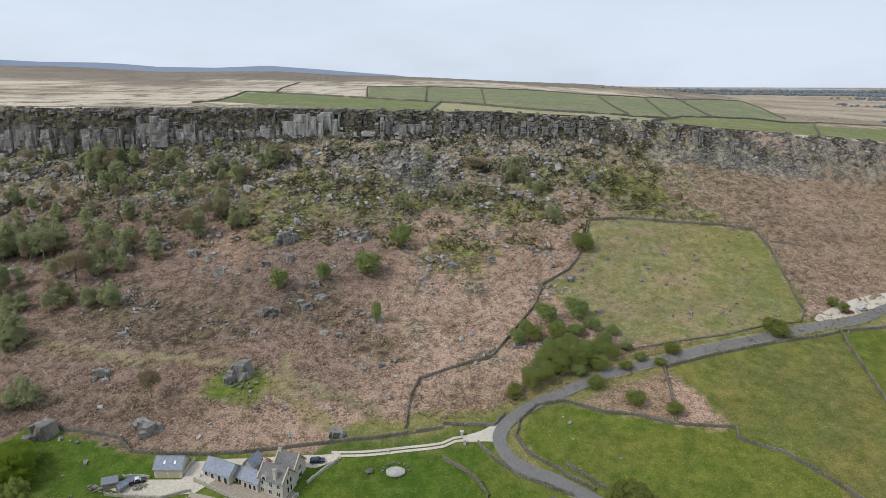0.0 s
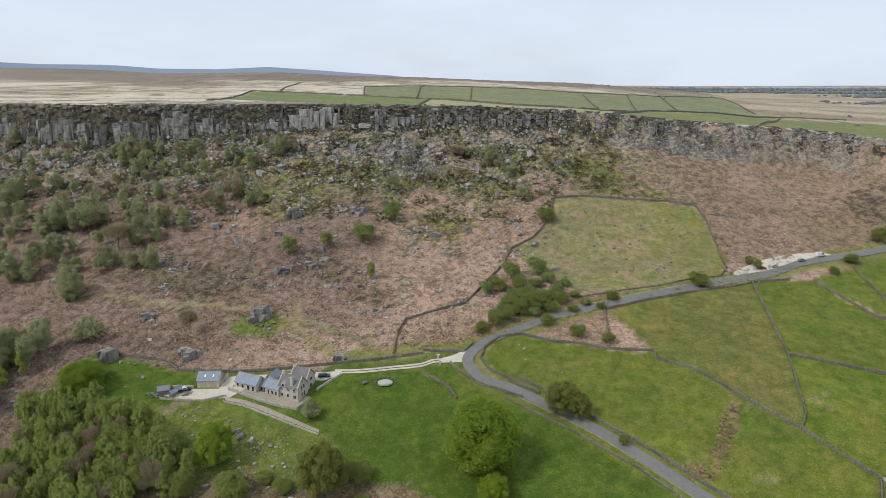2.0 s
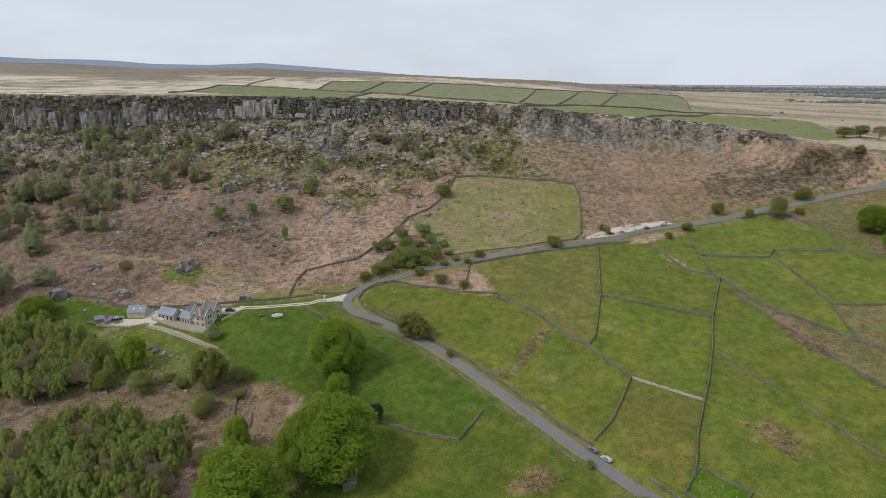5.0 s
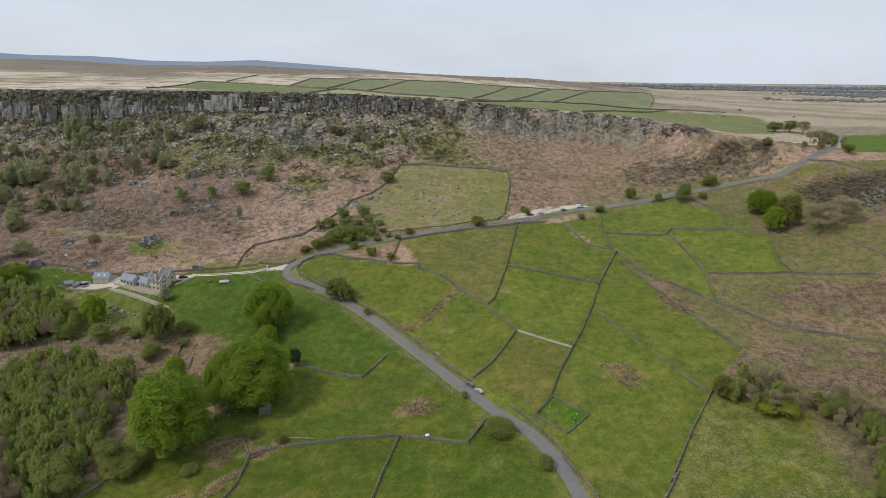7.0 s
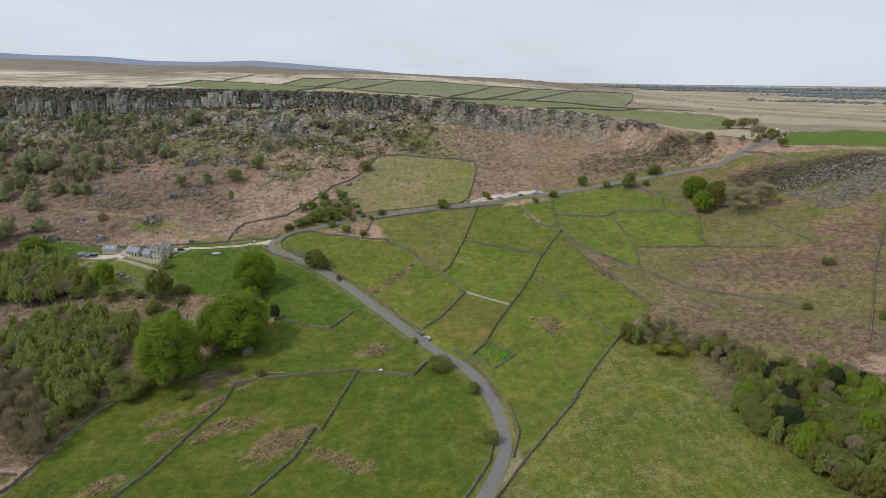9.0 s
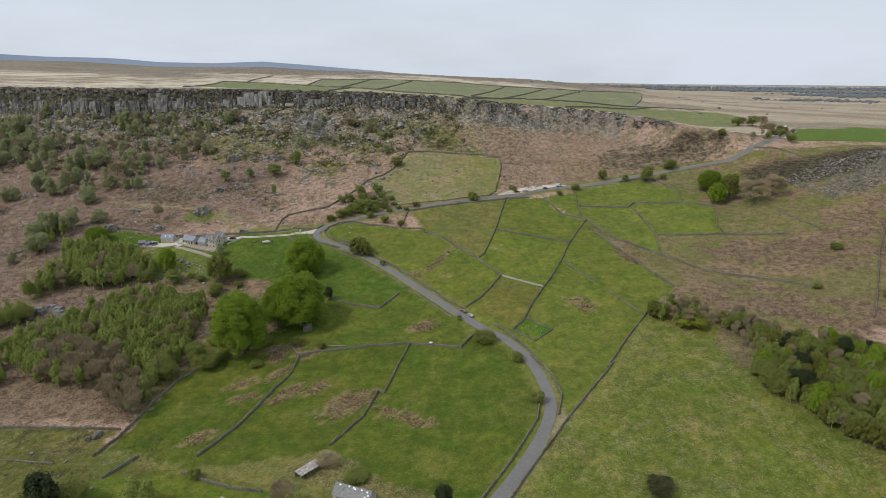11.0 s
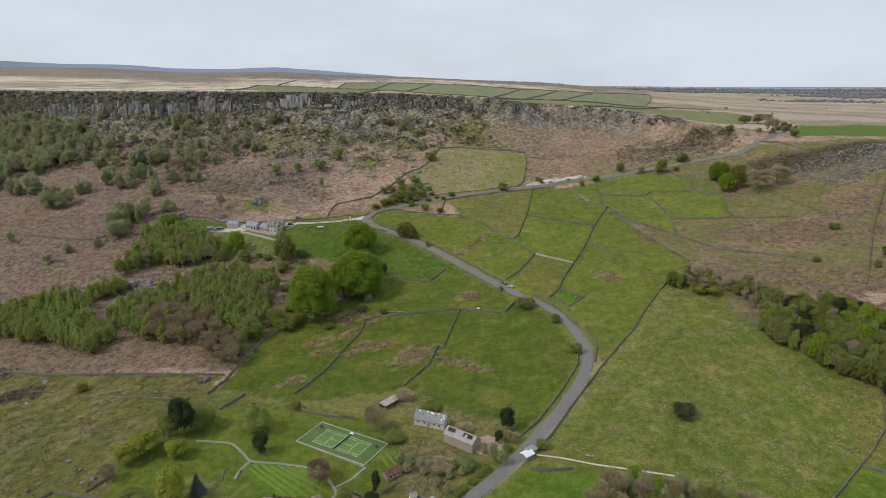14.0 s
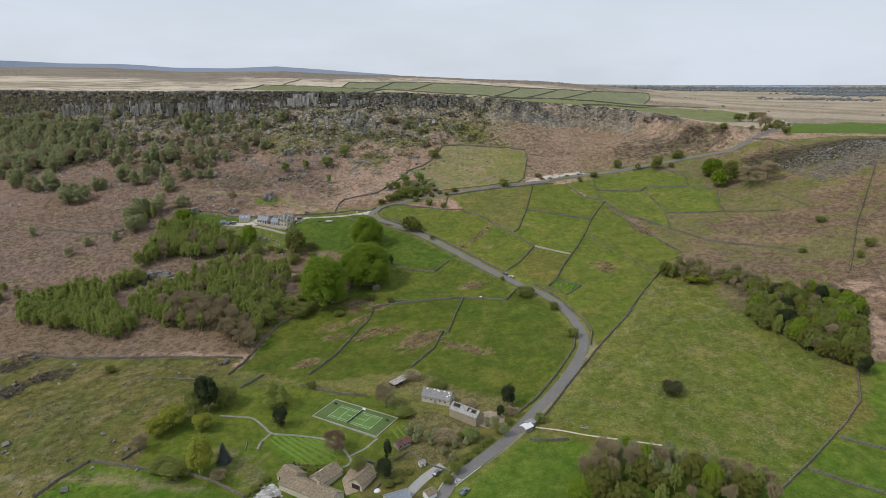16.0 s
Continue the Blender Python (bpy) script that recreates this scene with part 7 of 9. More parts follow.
# birches over the western slope, thinning eastwards
wood([(-440, 330), (-440, 415), (-240, 398), (-150, 395), (-70, 385), (-100, 355), (-180, 335), (-250, 330), (-330, 340)], 12, ("thin_birch", "thin_birch", "bare"), (6, 11), "birches on the slope", 307, 0.45, "a birch scrub below the crag")
wood([(-150, 392), (-20, 385), (60, 372), (70, 345), (-20, 330), (-110, 335)], 14, ("thin_birch", "thin_birch", "bare"), (5, 10), "birches on the slope", 311, 0.45, "a birch scrub below the crag")
wood([(-477, 442), (-429, 436), (-340, 389), (-291, 356), (-298, 309), (-322, 286), (-375, 286)], 8, ("thin_birch",) * 5 + ("bare",), (11, 19), "birches on the slope", 321, 0.85, "a birch scrub below the crag")
wood([(-476, 446), (-358, 426), (-315, 386), (-373, 387), (-476, 440)], 11, ("thin_birch",) * 4 + ("bare",), (8, 15), "birches on the slope", 322, 0.7, "a birch scrub below the crag")
wood([(-295, 365), (-223, 348), (-162, 354), (-129, 287), (-191, 266), (-245, 261)], 14, ("thin_birch",) * 3 + ("bare",), (8, 15), "birches on the slope", 323, 0.6, "a birch scrub below the crag")
wood([(-195, 183), (-193, 197), (-173, 195), (-170, 189), (-163, 162), (-169, 152), (-177, 150)], 6.5, ("birch", "birch", "shrub"), (8, 13), "birches on the slope", 309, 0.9)
wood([(-240, 40), (-250, 100), (-215, 110), (-205, 60)], 13, ("birch", "shrub", "bare"), (6, 10), "birches on the slope", 310, 0.5)
joined_rest()


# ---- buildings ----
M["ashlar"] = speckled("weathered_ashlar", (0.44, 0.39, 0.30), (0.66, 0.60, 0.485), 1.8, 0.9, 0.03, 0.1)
M["door_wood"] = speckled("oak_boarding", (0.38, 0.33, 0.22), (0.56, 0.50, 0.36), 3.0, 0.7, 0.02)
M["frame"] = tinted("painted_frame", [(0.55, 0.53, 0.48), (0.62, 0.60, 0.55)])
M["glass"] = tinted("dark_window_glass", [(0.015, 0.017, 0.02), (0.03, 0.033, 0.038)], 0.08, 0, 0.6)
M["lead"] = tinted("grey_lead", [(0.18, 0.185, 0.20), (0.26, 0.265, 0.28)], 0.6)
M["timber"] = speckled("silvered_timber", (0.16, 0.14, 0.12), (0.38, 0.35, 0.31), 2.5, 0.9, 0.03)
M["tin"] = speckled("rusty_white_sheeting", (0.25, 0.17, 0.13), (0.58, 0.56, 0.54), 0.7, 0.7, 0.02, 0.3)
M["white_sheet"] = tinted("white_sheeting", [(0.70, 0.72, 0.75), (0.80, 0.81, 0.83)], 0.5)
M["red_tin"] = speckled("brown_red_sheeting", (0.10, 0.05, 0.04), (0.22, 0.12, 0.10), 1.0, 0.7, 0.02)
M["barn_stone"] = speckled("brown_barn_gritstone", (0.26, 0.215, 0.15), (0.44, 0.38, 0.28), 1.8, 0.9, 0.05, 0.1)
M["old_roof"] = speckled("bleached_stone_slates", (0.24, 0.23, 0.21), (0.46, 0.45, 0.43), 1.3, 0.9, 0.05, 0.15)
M["paving"] = speckled("pale_paving", (0.42, 0.40, 0.37), (0.66, 0.64, 0.60), 1.4, 0.85, 0.02)
M["pale_slab"] = speckled("pale_paving", (0.42, 0.41, 0.39), (0.62, 0.60, 0.57), 0.9, 0.9, 0.02)
M["path_stone"] = speckled("mossy_path_stone", (0.17, 0.175, 0.14), (0.34, 0.33, 0.28), 1.1, 0.9, 0.03)
M["terrace_grey"] = speckled("weathered_concrete", (0.28, 0.275, 0.26), (0.44, 0.43, 0.41), 1.4, 0.9, 0.02)
M["court"] = speckled("green_court_surface", (0.11, 0.195, 0.05), (0.15, 0.245, 0.07), 1.2, 0.9, 0.0, 0.1, 0.2, 0.3)
M["court_run"] = speckled("dark_green_run_off", (0.088, 0.138, 0.042), (0.122, 0.172, 0.056), 1.2, 0.9, 0.0, 0.1, 0.2, 0.3)
M["net"] = tinted("dark_net", [(0.03, 0.05, 0.035), (0.05, 0.07, 0.05)], 0.9)
M["white"] = tinted("white_paint", [(0.72, 0.72, 0.70), (0.80, 0.80, 0.78)], 0.6)
M["terrace"] = speckled("brown_gravel_terrace", (0.27, 0.225, 0.17), (0.44, 0.38, 0.30), 1.6, 0.95, 0.03)
M["heath_plant"] = leafy("rockery_plants", (0.06, 0.06, 0.03), (0.18, 0.16, 0.08))
M["barn_slate"] = speckled("grey_barn_slate", (0.18, 0.178, 0.172), (0.33, 0.325, 0.315), 1.4, 0.85, 0.04, 0.15)
M["stripe"] = speckled("mown_stripe", (0.115, 0.175, 0.028), (0.165, 0.235, 0.045), 0.6, 0.95, 0.0)
M["soil"] = speckled("bare_earth_yard", (0.26, 0.20, 0.14), (0.45, 0.36, 0.265), 0.9, 0.95, 0.06, 0.15)


def patch(name, poly, lift, material, label, category, cell=0.8, kind="structure"):
    """A thin sheet of surfacing that follows the ground inside an outline."""
    line = []
    for (x0, y0), (x1, y1) in zip(poly, list(poly[1:]) + [poly[0]]):
        k = max(1, int(math.hypot(x1 - x0, y1 - y0)))
        line += [(x0 + (x1 - x0) * j / k, y0 + (y1 - y0) * j / k) for j in range(k)]
    bm = bmesh.new()
    vs = [bm.verts.new((x, y, gz(x, y) + lift)) for x, y in line]
    edges = [bm.edges.new((a, b)) for a, b in zip(vs, vs[1:] + vs[:1])]
    fl = bmesh.ops.triangle_fill(bm, edges=edges, use_beauty=True)
    bmesh.ops.subdivide_edges(bm, edges=[e for e in bm.edges if e.calc_length() > 4], cuts=2, use_grid_fill=True)
    for vt in bm.verts:
        vt.co.z = gz(vt.co.x, vt.co.y) + lift
    bmesh.ops.recalc_face_normals(bm, faces=bm.faces)
    me = bpy.data.meshes.new(name)
    bm.to_mesh(me)
    bm.free()
    me.materials.append(material)
    return tagged(new(name, me), label, category, kind=kind)


def roof_slabs(L, D, eave, ridge, over=0.35, thick=0.22):
    """Two sloping slabs for a gabled block, ridge along x."""
    out = []
    for s in (-1, 1):
        lump = Lump()
        y0, y1 = s * (D / 2 + over), 0
        k = (ridge - eave) / (D / 2)
        z0, z1 = eave - k * over, ridge
        o = [(y0, z0), (y1, z1), (y1, z1 + thick), (y0, z0 + thick)]
        c = [Vector((x, y, z)) for x in (-L / 2 - over, L / 2 + over) for y, z in o]
        lump.add(c, [(0, 1, 2, 3), (7, 6, 5, 4), (0, 4, 5, 1), (1, 5, 6, 2), (2, 6, 7, 3), (3, 7, 4, 0)])
        # courses of slates
        rows = []
        for i in range(1, 9):
            q = i / 9
            y, z = y0 + (y1 - y0) * q, z0 + (z1 - z0) * q + thick
            rows.append(Lump().box(-L / 2 - over, min(y, y - s * 0.12), z - 0.02, L / 2 + over, max(y, y - s * 0.12), z + 0.035))
        lump.rows = rows
        out.append(lump)
    return out


def add_window(parent, x, y, z, w, h, face, name="window", glass="glass", lights=2):
    """A framed window standing 4 cm proud of a wall; face is the outward direction -y, +y, -x or +x."""
    ax = {"s": (1, 0, 0, -1), "n": (-1, 0, 0, 1), "e": (0, 1, 1, 0), "w": (0, -1, -1, 0)}[face]
    rot = Matrix(((ax[0], -ax[2], 0, x), (ax[1], -ax[3], 0, y), (0, 0, 1, z), (0, 0, 0, 1)))
    fr = Lump()
    t = 0.12
    fr.box(-w / 2 - t, -0.06, -t, w / 2 + t, 0.10, 0, rot).box(-w / 2 - t, -0.06, h, w / 2 + t, 0.10, h + t, rot)
    fr.box(-w / 2 - t, -0.06, 0, -w / 2, 0.10, h, rot).box(w / 2, -0.06, 0, w / 2 + t, 0.10, h, rot)
    for i in range(1, lights):
        q = -w / 2 + w * i / lights
        fr.box(q - 0.05, -0.045, 0, q + 0.05, 0.10, h, rot)
    ob = part(name, fr.mesh(name, M["frame"]), parent)
    part("pane", Lump().box(-w / 2, -0.02, 0, w / 2, 0.08, h, rot).mesh("pane", M[glass]), ob)
    return ob


def add_door(parent, x, y, z, w, h, face, mat="door_wood"):
    ax = {"s": (1, 0, 0, -1), "n": (-1, 0, 0, 1), "e": (0, 1, 1, 0), "w": (0, -1, -1, 0)}[face]
    rot = Matrix(((ax[0], -ax[2], 0, x), (ax[1], -ax[3], 0, y), (0, 0, 1, z), (0, 0, 0, 1)))
    lump = Lump().box(-w / 2, -0.05, 0, w / 2, 0.08, h, rot)
    n = max(3, int(w / 0.4))
    for i in range(n):
        lump.box(-w / 2 + w * i / n + 0.02, -0.075, 0.05, -w / 2 + w * (i + 1) / n - 0.02, -0.05, h - 0.05, rot)
    return part("door", lump.mesh("door", M[mat]), parent)


def chimney(parent, x, y, z0, z1, w=0.8, d=0.6, pots=2):
    lump = Lump().box(x - w / 2, y - d / 2, z0, x + w / 2, y + d / 2, z1).box(x - w / 2 - 0.08, y - d / 2 - 0.08, z1, x + w / 2 + 0.08, y + d / 2 + 0.08, z1 + 0.18)
    ob = part("chimney", lump.mesh("chimney", M["masonry"]), parent)
    for i in range(pots):
        px = x + (i - (pots - 1) / 2) * 0.4
        part("chimney_pot", Lump().tube((px, y, z1 + 0.15), (px, y, z1 + 0.75), 0.14, 0.11, 8).mesh("chimney_pot", M["stone_roof"]), ob)


def gabled(name, x, y, turn, L, D, eave, ridge, label, category, wall="masonry", roof="slate", sink=1.6, base=None, coping=False, parent=None):
    """A gabled stone block: walls and two roof slopes, ridge along its own x."""
    z = gz(x, y) if base is None else base
    if parent is None:
        ob = thing(name, Matrix.Translation((x, y, z)) @ Matrix.Rotation(radians(turn), 4, "Z"), label, category)
        off = Matrix()
    walls = Lump()
    g = [(-D / 2, -sink), (D / 2, -sink), (D / 2, eave), (0, ridge - 0.05), (-D / 2, eave)]
    c = [Vector((sx * L / 2, yy, zz)) for sx in (-1, 1) for yy, zz in g]
    walls.add(c, [(0, 1, 2, 3, 4), (9, 8, 7, 6, 5), (0, 5, 6, 1), (1, 6, 7, 2), (2, 7, 8, 3), (3, 8, 9, 4), (4, 9, 5, 0)])
    # quoins
    for sx in (-1, 1):
        for sy in (-1, 1):
            for k in range(int(eave / 0.45)):
                w = 0.35 if k % 2 else 0.55
                xx, yy = sx * L / 2, sy * D / 2
                walls.box(min(xx, xx - sx * w) - (0.03 if sx < 0 else 0), min(yy, yy - sy * (0.9 - w)) - (0.03 if sy < 0 else 0), k * 0.45, max(xx, xx - sx * w) + (0.03 if sx > 0 else 0), max(yy, yy - sy * (0.9 - w)) + (0.03 if sy > 0 else 0), k * 0.45 + 0.40)
    part("wall", walls.mesh("wall", M[wall]), ob)
    for lump in roof_slabs(L, D, eave, ridge):
        slope = part("roof", lump.mesh("roof", M[roof]), ob)
        for course in lump.rows:
            part("slate_course", course.mesh("slate_course", M[roof]), slope)
    part("ridge_tiles", Lump().prism([(-0.22, ridge + 0.12), (0.22, ridge + 0.12), (0, ridge + 0.34)], -L / 2 - 0.35, L / 2 + 0.35, Matrix.Rotation(radians(-90), 4, "Z")).mesh("ridge", M["lead" if roof == "slate" else roof]), ob).name = "ridge_cap"
    if coping:
        for sx in (-1, 1):
            for sy in (-1, 1):
                cp = Lump()
                xx = sx * (L / 2 + 0.12)
                cp.add([(xx - 0.2, sy * (D / 2 + 0.3), eave - 0.15), (xx + 0.2, sy * (D / 2 + 0.3), eave - 0.15), (xx + 0.2, 0, ridge + 0.15), (xx - 0.2, 0, ridge + 0.15),
                        (xx - 0.2, sy * (D / 2 + 0.3), eave + 0.3), (xx + 0.2, sy * (D / 2 + 0.3), eave + 0.3), (xx + 0.2, 0, ridge + 0.58), (xx - 0.2, 0, ridge + 0.58)],
                       [(0, 1, 2, 3), (7, 6, 5, 4), (0, 4, 5, 1), (1, 5, 6, 2), (2, 6, 7, 3), (3, 7, 4, 0)])
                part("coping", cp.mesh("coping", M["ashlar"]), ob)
    return ob


# the farmhouse, its ranges stepping down the hill
TURN = -24
HU, HV = Vector((math.cos(radians(TURN)), math.sin(radians(TURN)))), Vector((-math.sin(radians(TURN)), math.cos(radians(TURN))))


def at_house(u, v):
    return (-48.5 + HU.x * u + HV.x * v, 158.8 + HU.y * u + HV.y * v)


front = gabled("farmhouse", *at_house(-4.6, 3.4), TURN, 9.2, 6.6, 5.6, 9.0, "gabled gritstone farmhouse with slate roof and stone chimneys", "house", roof="grey_slate", base=-4.6, coping=True)
for x, z, w, h in ((-3.2, 0.9, 1.1, 1.4), (-0.2, 0.9, 1.1, 1.4), (3.0, 0.9, 1.3, 1.4), (-3.2, 3.6, 1.1, 1.3), (0.2, 3.6, 1.0, 1.3), (3.0, 3.6, 1.1, 1.3)):
    add_window(front, x, -3.3, z, w, h, "s")
add_door(front, -1.7, -3.3, 0, 1.0, 2.05, "s")
for yy in (-0.75, 0.75):
    add_window(front, 4.6, yy, 1.0, 0.8, 1.9, "e", lights=1)
    add_window(front, 4.6, yy, 4.1, 0.8, 1.7, "e", lights=1)
add_window(front, 4.6, 0, 6.9, 0.35, 0.9, "e", lights=1)
chimney(front, 1.6, -2.6, 4.2, 9.6, 1.1, 0.9)
chimney(front, -4.2, 0.2, 7.6, 10.2, 0.9, 0.8)
dormer = Lump().prism([(-0.9, 5.2), (0.9, 5.2), (0.9, 6.4), (0, 7.5), (-0.9, 6.4)], -3.5, -1.6, Matrix.Translation((-2.2, 0, 0)))
dm = part("dormer", dormer.mesh("dormer", M["masonry"]), front)
part("pane", Lump().box(-2.7, -3.56, 5.5, -1.7, -3.5, 6.4).mesh("pane", M["glass"]), dm)
back = gabled("farmhouse_range", *at_house(-4.4, 9.6), TURN + 3, 7.4, 6.2, 5.2, 8.6, "rear gabled farmhouse range of gritstone with dark slate roof", "house", roof="grey_slate", base=-3.6, coping=True)
for z, h in ((1.0, 1.4), (3.6, 1.2)):
    add_window(back, 2.0, -3.1, z, 1.1, h, "s")
add_window(back, 3.7, 0, 0.9, 1.8, 1.5, "e", lights=3)
add_window(back, 3.7, 0, 3.6, 1.6, 1.4, "e", lights=3)
chimney(back, -3.2, 0, 7.4, 9.6, 0.9, 0.7)
mid = gabled("low_range", *at_house(-12.2, 2.0), TURN, 6.4, 5.4, 3.2, 5.6, "low stone range with blue slate roof joined to the farmhouse", "outbuilding", base=-4.1)
for x in (-1.6, 0.2, 2.0):
    add_window(mid, x, -2.7, 0.5, 0.9, 1.7, "s", lights=1)
link = gabled("glazed_link", *at_house(-17.0, 2.4), TURN, 3.4, 5.0, 2.6, 4.4, "dark glazed link with lead roof between stone ranges", "outbuilding", base=-3.9, roof="lead")
for x in (-0.8, 0.8):
    add_window(link, x, -2.5, 0.1, 1.2, 2.2, "s", lights=1)
wing = gabled("barn_wing", *at_house(-24.0, 0.8), TURN, 10.4, 6.2, 3.0, 5.6, "long low converted barn with blue slate roof", "outbuilding", base=-3.4)
for x in (-4.0, -1.5, 1.3, 3.8):
    add_window(wing, x, -3.1, 0.2, 1.1, 2.1, "s", lights=1)
add_door(wing, -3.0, -3.1, 0, 1.0, 2.1, "s")
rear = gabled("rear_store", *at_house(-17.2, 7.2), TURN + 90, 4.8, 4.2, 2.7, 5.0, "small slate-roofed store behind the barn wing", "outbuilding", base=-3.0)
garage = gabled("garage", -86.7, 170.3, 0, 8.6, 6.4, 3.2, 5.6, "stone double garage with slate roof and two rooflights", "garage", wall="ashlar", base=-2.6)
for x in (-1.95, 1.95):
    add_door(garage, x, -3.2, 0, 2.9, 2.25, "s")
for x in (-1.3, 2.0):
    k = (5.6 - 3.2) / 3.2
    sk = Matrix.Translation((x, -1.7, 3.2 + k * 1.5 + 0.24)) @ Matrix.Rotation(math.atan(k), 4, "X")
    rl = part("rooflight", Lump().box(-0.42, -0.65, 0, 0.42, 0.65, 0.10, sk).mesh("rooflight", M["lead"]), garage)
    part("pane", Lump().box(-0.32, -0.55, 0.10, 0.32, 0.55, 0.13, sk).mesh("pane", M["white_sheet"]), rl)

patch("yard", [(-104, 165.6), (-93, 166.4), (-82.4, 166.5), (-80.4, 173.4), (-73, 174.2), (-70.5, 168), (-74, 164), (-76.5, 161.5), (-86, 160.6), (-98, 161.2), (-104, 163)], 0.10, M["gravel"], "pale gravel yard before the garage", "yard")
patch("drive", [(-34, 177.4), (-40, 176.6), (-50, 176.2), (-60, 175.2), (-72, 174.4), (-80, 173.2), (-80, 170.6), (-72, 171.4), (-60, 172.2), (-48, 172.0), (-41, 171.2), (-33.5, 175.2)], 0.09, M["gravel"], "pale gravel drive behind the farmhouse", "drive")
patch("terrace", [at_house(-31, -1.6), at_house(-19, -1.2), at_house(-9, 0.6), at_house(0, 1.2), at_house(0.4, 4.4), at_house(2.2, 4.0), at_house(1.4, -2.8), at_house(-4, -3.9), at_house(-14, -4.8), at_house(-30, -5.0)], 0.08, M["terrace"], "stone-paved terrace before the farmhouse", "terrace")
patch("path", [(-78, 162.0), (-70, 160.2), (-60, 156.2), (-50, 151.0), (-38, 144.8), (-37.4, 143.2), (-50, 148.9), (-60.6, 153.9), (-70, 158.1), (-78, 160.2)], 0.12, M["terrace"], "pale path leading down from the yard", "path")
for line, tall in (([at_house(-30, -5.4), at_house(-14, -5.3), at_house(-4, -4.4), at_house(1.6, -3.2), at_house(2.7, 3.8)], 1.1),
                   ([(-34, 174.6), (-38.5, 170.2), (-42.6, 165.4)], 1.0), ([(-104, 161.0), (-98, 160.4), (-86, 159.8), (-78, 162.4)], 0.9),
                   ([(-101, 167.2), (-95.5, 167.4), (-92.6, 167.2)], 1.0), ([(-82.4, 168.0), (-80.6, 173.5)], 1.6), ([(-78, 159.4), (-70, 157.3), (-60.8, 153.1), (-50, 148.1), (-37.5, 142.3)], 0.5)):
    tagged(new("garden_wall", drystone(line, tall, 0.6).mesh("garden_wall", M["pale_wall"])), "pale stone garden wall by the farmhouse", "stone wall", "farmhouse garden walls")
ruin = gabled("lean_to_shed", -103.5, 164.4, 20, 4.2, 3.0, 1.9, 3.0, "small grey shed with weathered roof beside the yard", "shed", roof="lead", wall="timber")
frame_shed = gabled("open_store", -98.6, 163.8, 62, 5.4, 1.8, 1.6, 2.4, "narrow open log store with dark roof", "shed", roof="slate", wall="timber")
for k, (px, py, s) in enumerate(((-109, 163.4, 1.0), (-106.5, 162.4, 0.8), (-95.2, 163.2, 0.9), (-93.6, 164.0, 0.7))):
    heap = Lump()
    rr = random.Random(900 + k)
    for j in range(14):
        mm = Matrix.Translation((px + rr.uniform(-1.4, 1.4), py + rr.uniform(-0.9, 0.9), gz(px, py) + rr.uniform(0.1, 0.8) * s)) @ Euler((rr.uniform(-0.6, 0.6), rr.uniform(-0.6, 0.6), rr.uniform(0, 3))).to_matrix().to_4x4()
        heap.box(-0.6 * s, -0.22, -0.12, 0.6 * s, 0.22, 0.12, mm)
    tagged(new("timber_heap", heap.mesh("timber_heap", M["timber"])), "heap of grey timber and scrap beside the yard", "timber heap", "yard clutter")

# gateway at the end of the track
for px, py in ((6.6, 184.6), (7.4, 180.9)):
    gp = thing("gatepost", Matrix.Translation((px, py, gz(px, py) - 0.1)), "square pale stone gatepost at the track mouth", "gatepost", "track gateposts")
    part("pier", Lump().box(-0.45, -0.45, 0, 0.45, 0.45, 1.7).mesh("pier", M["paving"]), gp)
    part("cap", Lump().box(-0.6, -0.6, 1.7, 0.6, 0.6, 1.9).add([(-0.6, -0.6, 1.9), (0.6, -0.6, 1.9), (0.6, 0.6, 1.9), (-0.6, 0.6, 1.9), (0, 0, 2.25)], [(0, 1, 4), (1, 2, 4), (2, 3, 4), (3, 0, 4)]).mesh("cap", M["paving"]), gp)

# ---- barns above the tennis court ----
barn = gabled("stone_barn", 81.2, -69.3, -21, 14.6, 6.6, 3.0, 5.8, "long stone barn with patched grey slate roof", "barn", base=-35.9, roof="barn_slate")
for x in (-5.2, -2.2, 2.4, 5.0):
    add_window(barn, x, -3.3, 1.3, 0.9, 0.9, "s", lights=1)
add_door(barn, -0.2, -3.3, 0, 1.4, 2.1, "s", "timber")
add_door(barn, 7.3, 0.4, 0, 1.8, 2.2, "e", "timber")
k = (5.8 - 3.0) / 3.3
for x, q in ((-5.4, 0.86), (-1.6, 0.9), (0.2, 0.88), (1.0, 0.8), (3.6, 0.85), (6.0, 0.8), (6.6, 0.55), (5.6, 0.35)):
    sk = Matrix.Translation((x, -3.3 * (1 - q), 3.0 + 2.8 * q + 0.27)) @ Matrix.Rotation(math.atan(k), 4, "X")
    part("roof_patch", Lump().box(-0.35, -0.3, 0, 0.35, 0.3, 0.05, sk).mesh("roof_patch", M["white_sheet"]), barn, "pale repair on the slates")

ruined = thing("ruined_barn", Matrix.Translation((94.6, -84.6, -36.2)) @ Matrix.Rotation(radians(-36), 4, "Z"), "roofless stone barn with bare rafters and bleached slates", "barn")
L, D, E0, R0 = 15.0, 6.4, 3.6, 6.0
wl = Lump()
for x0, y0, x1, y1 in ((-L / 2, -D / 2, L / 2, -D / 2 + 0.6), (-L / 2, D / 2 - 0.6, L / 2, D / 2)):
    wl.box(x0, y0, -1.5, x1, y1, E0)
part("wall", wl.mesh("wall", M["barn_stone"]), ruined)
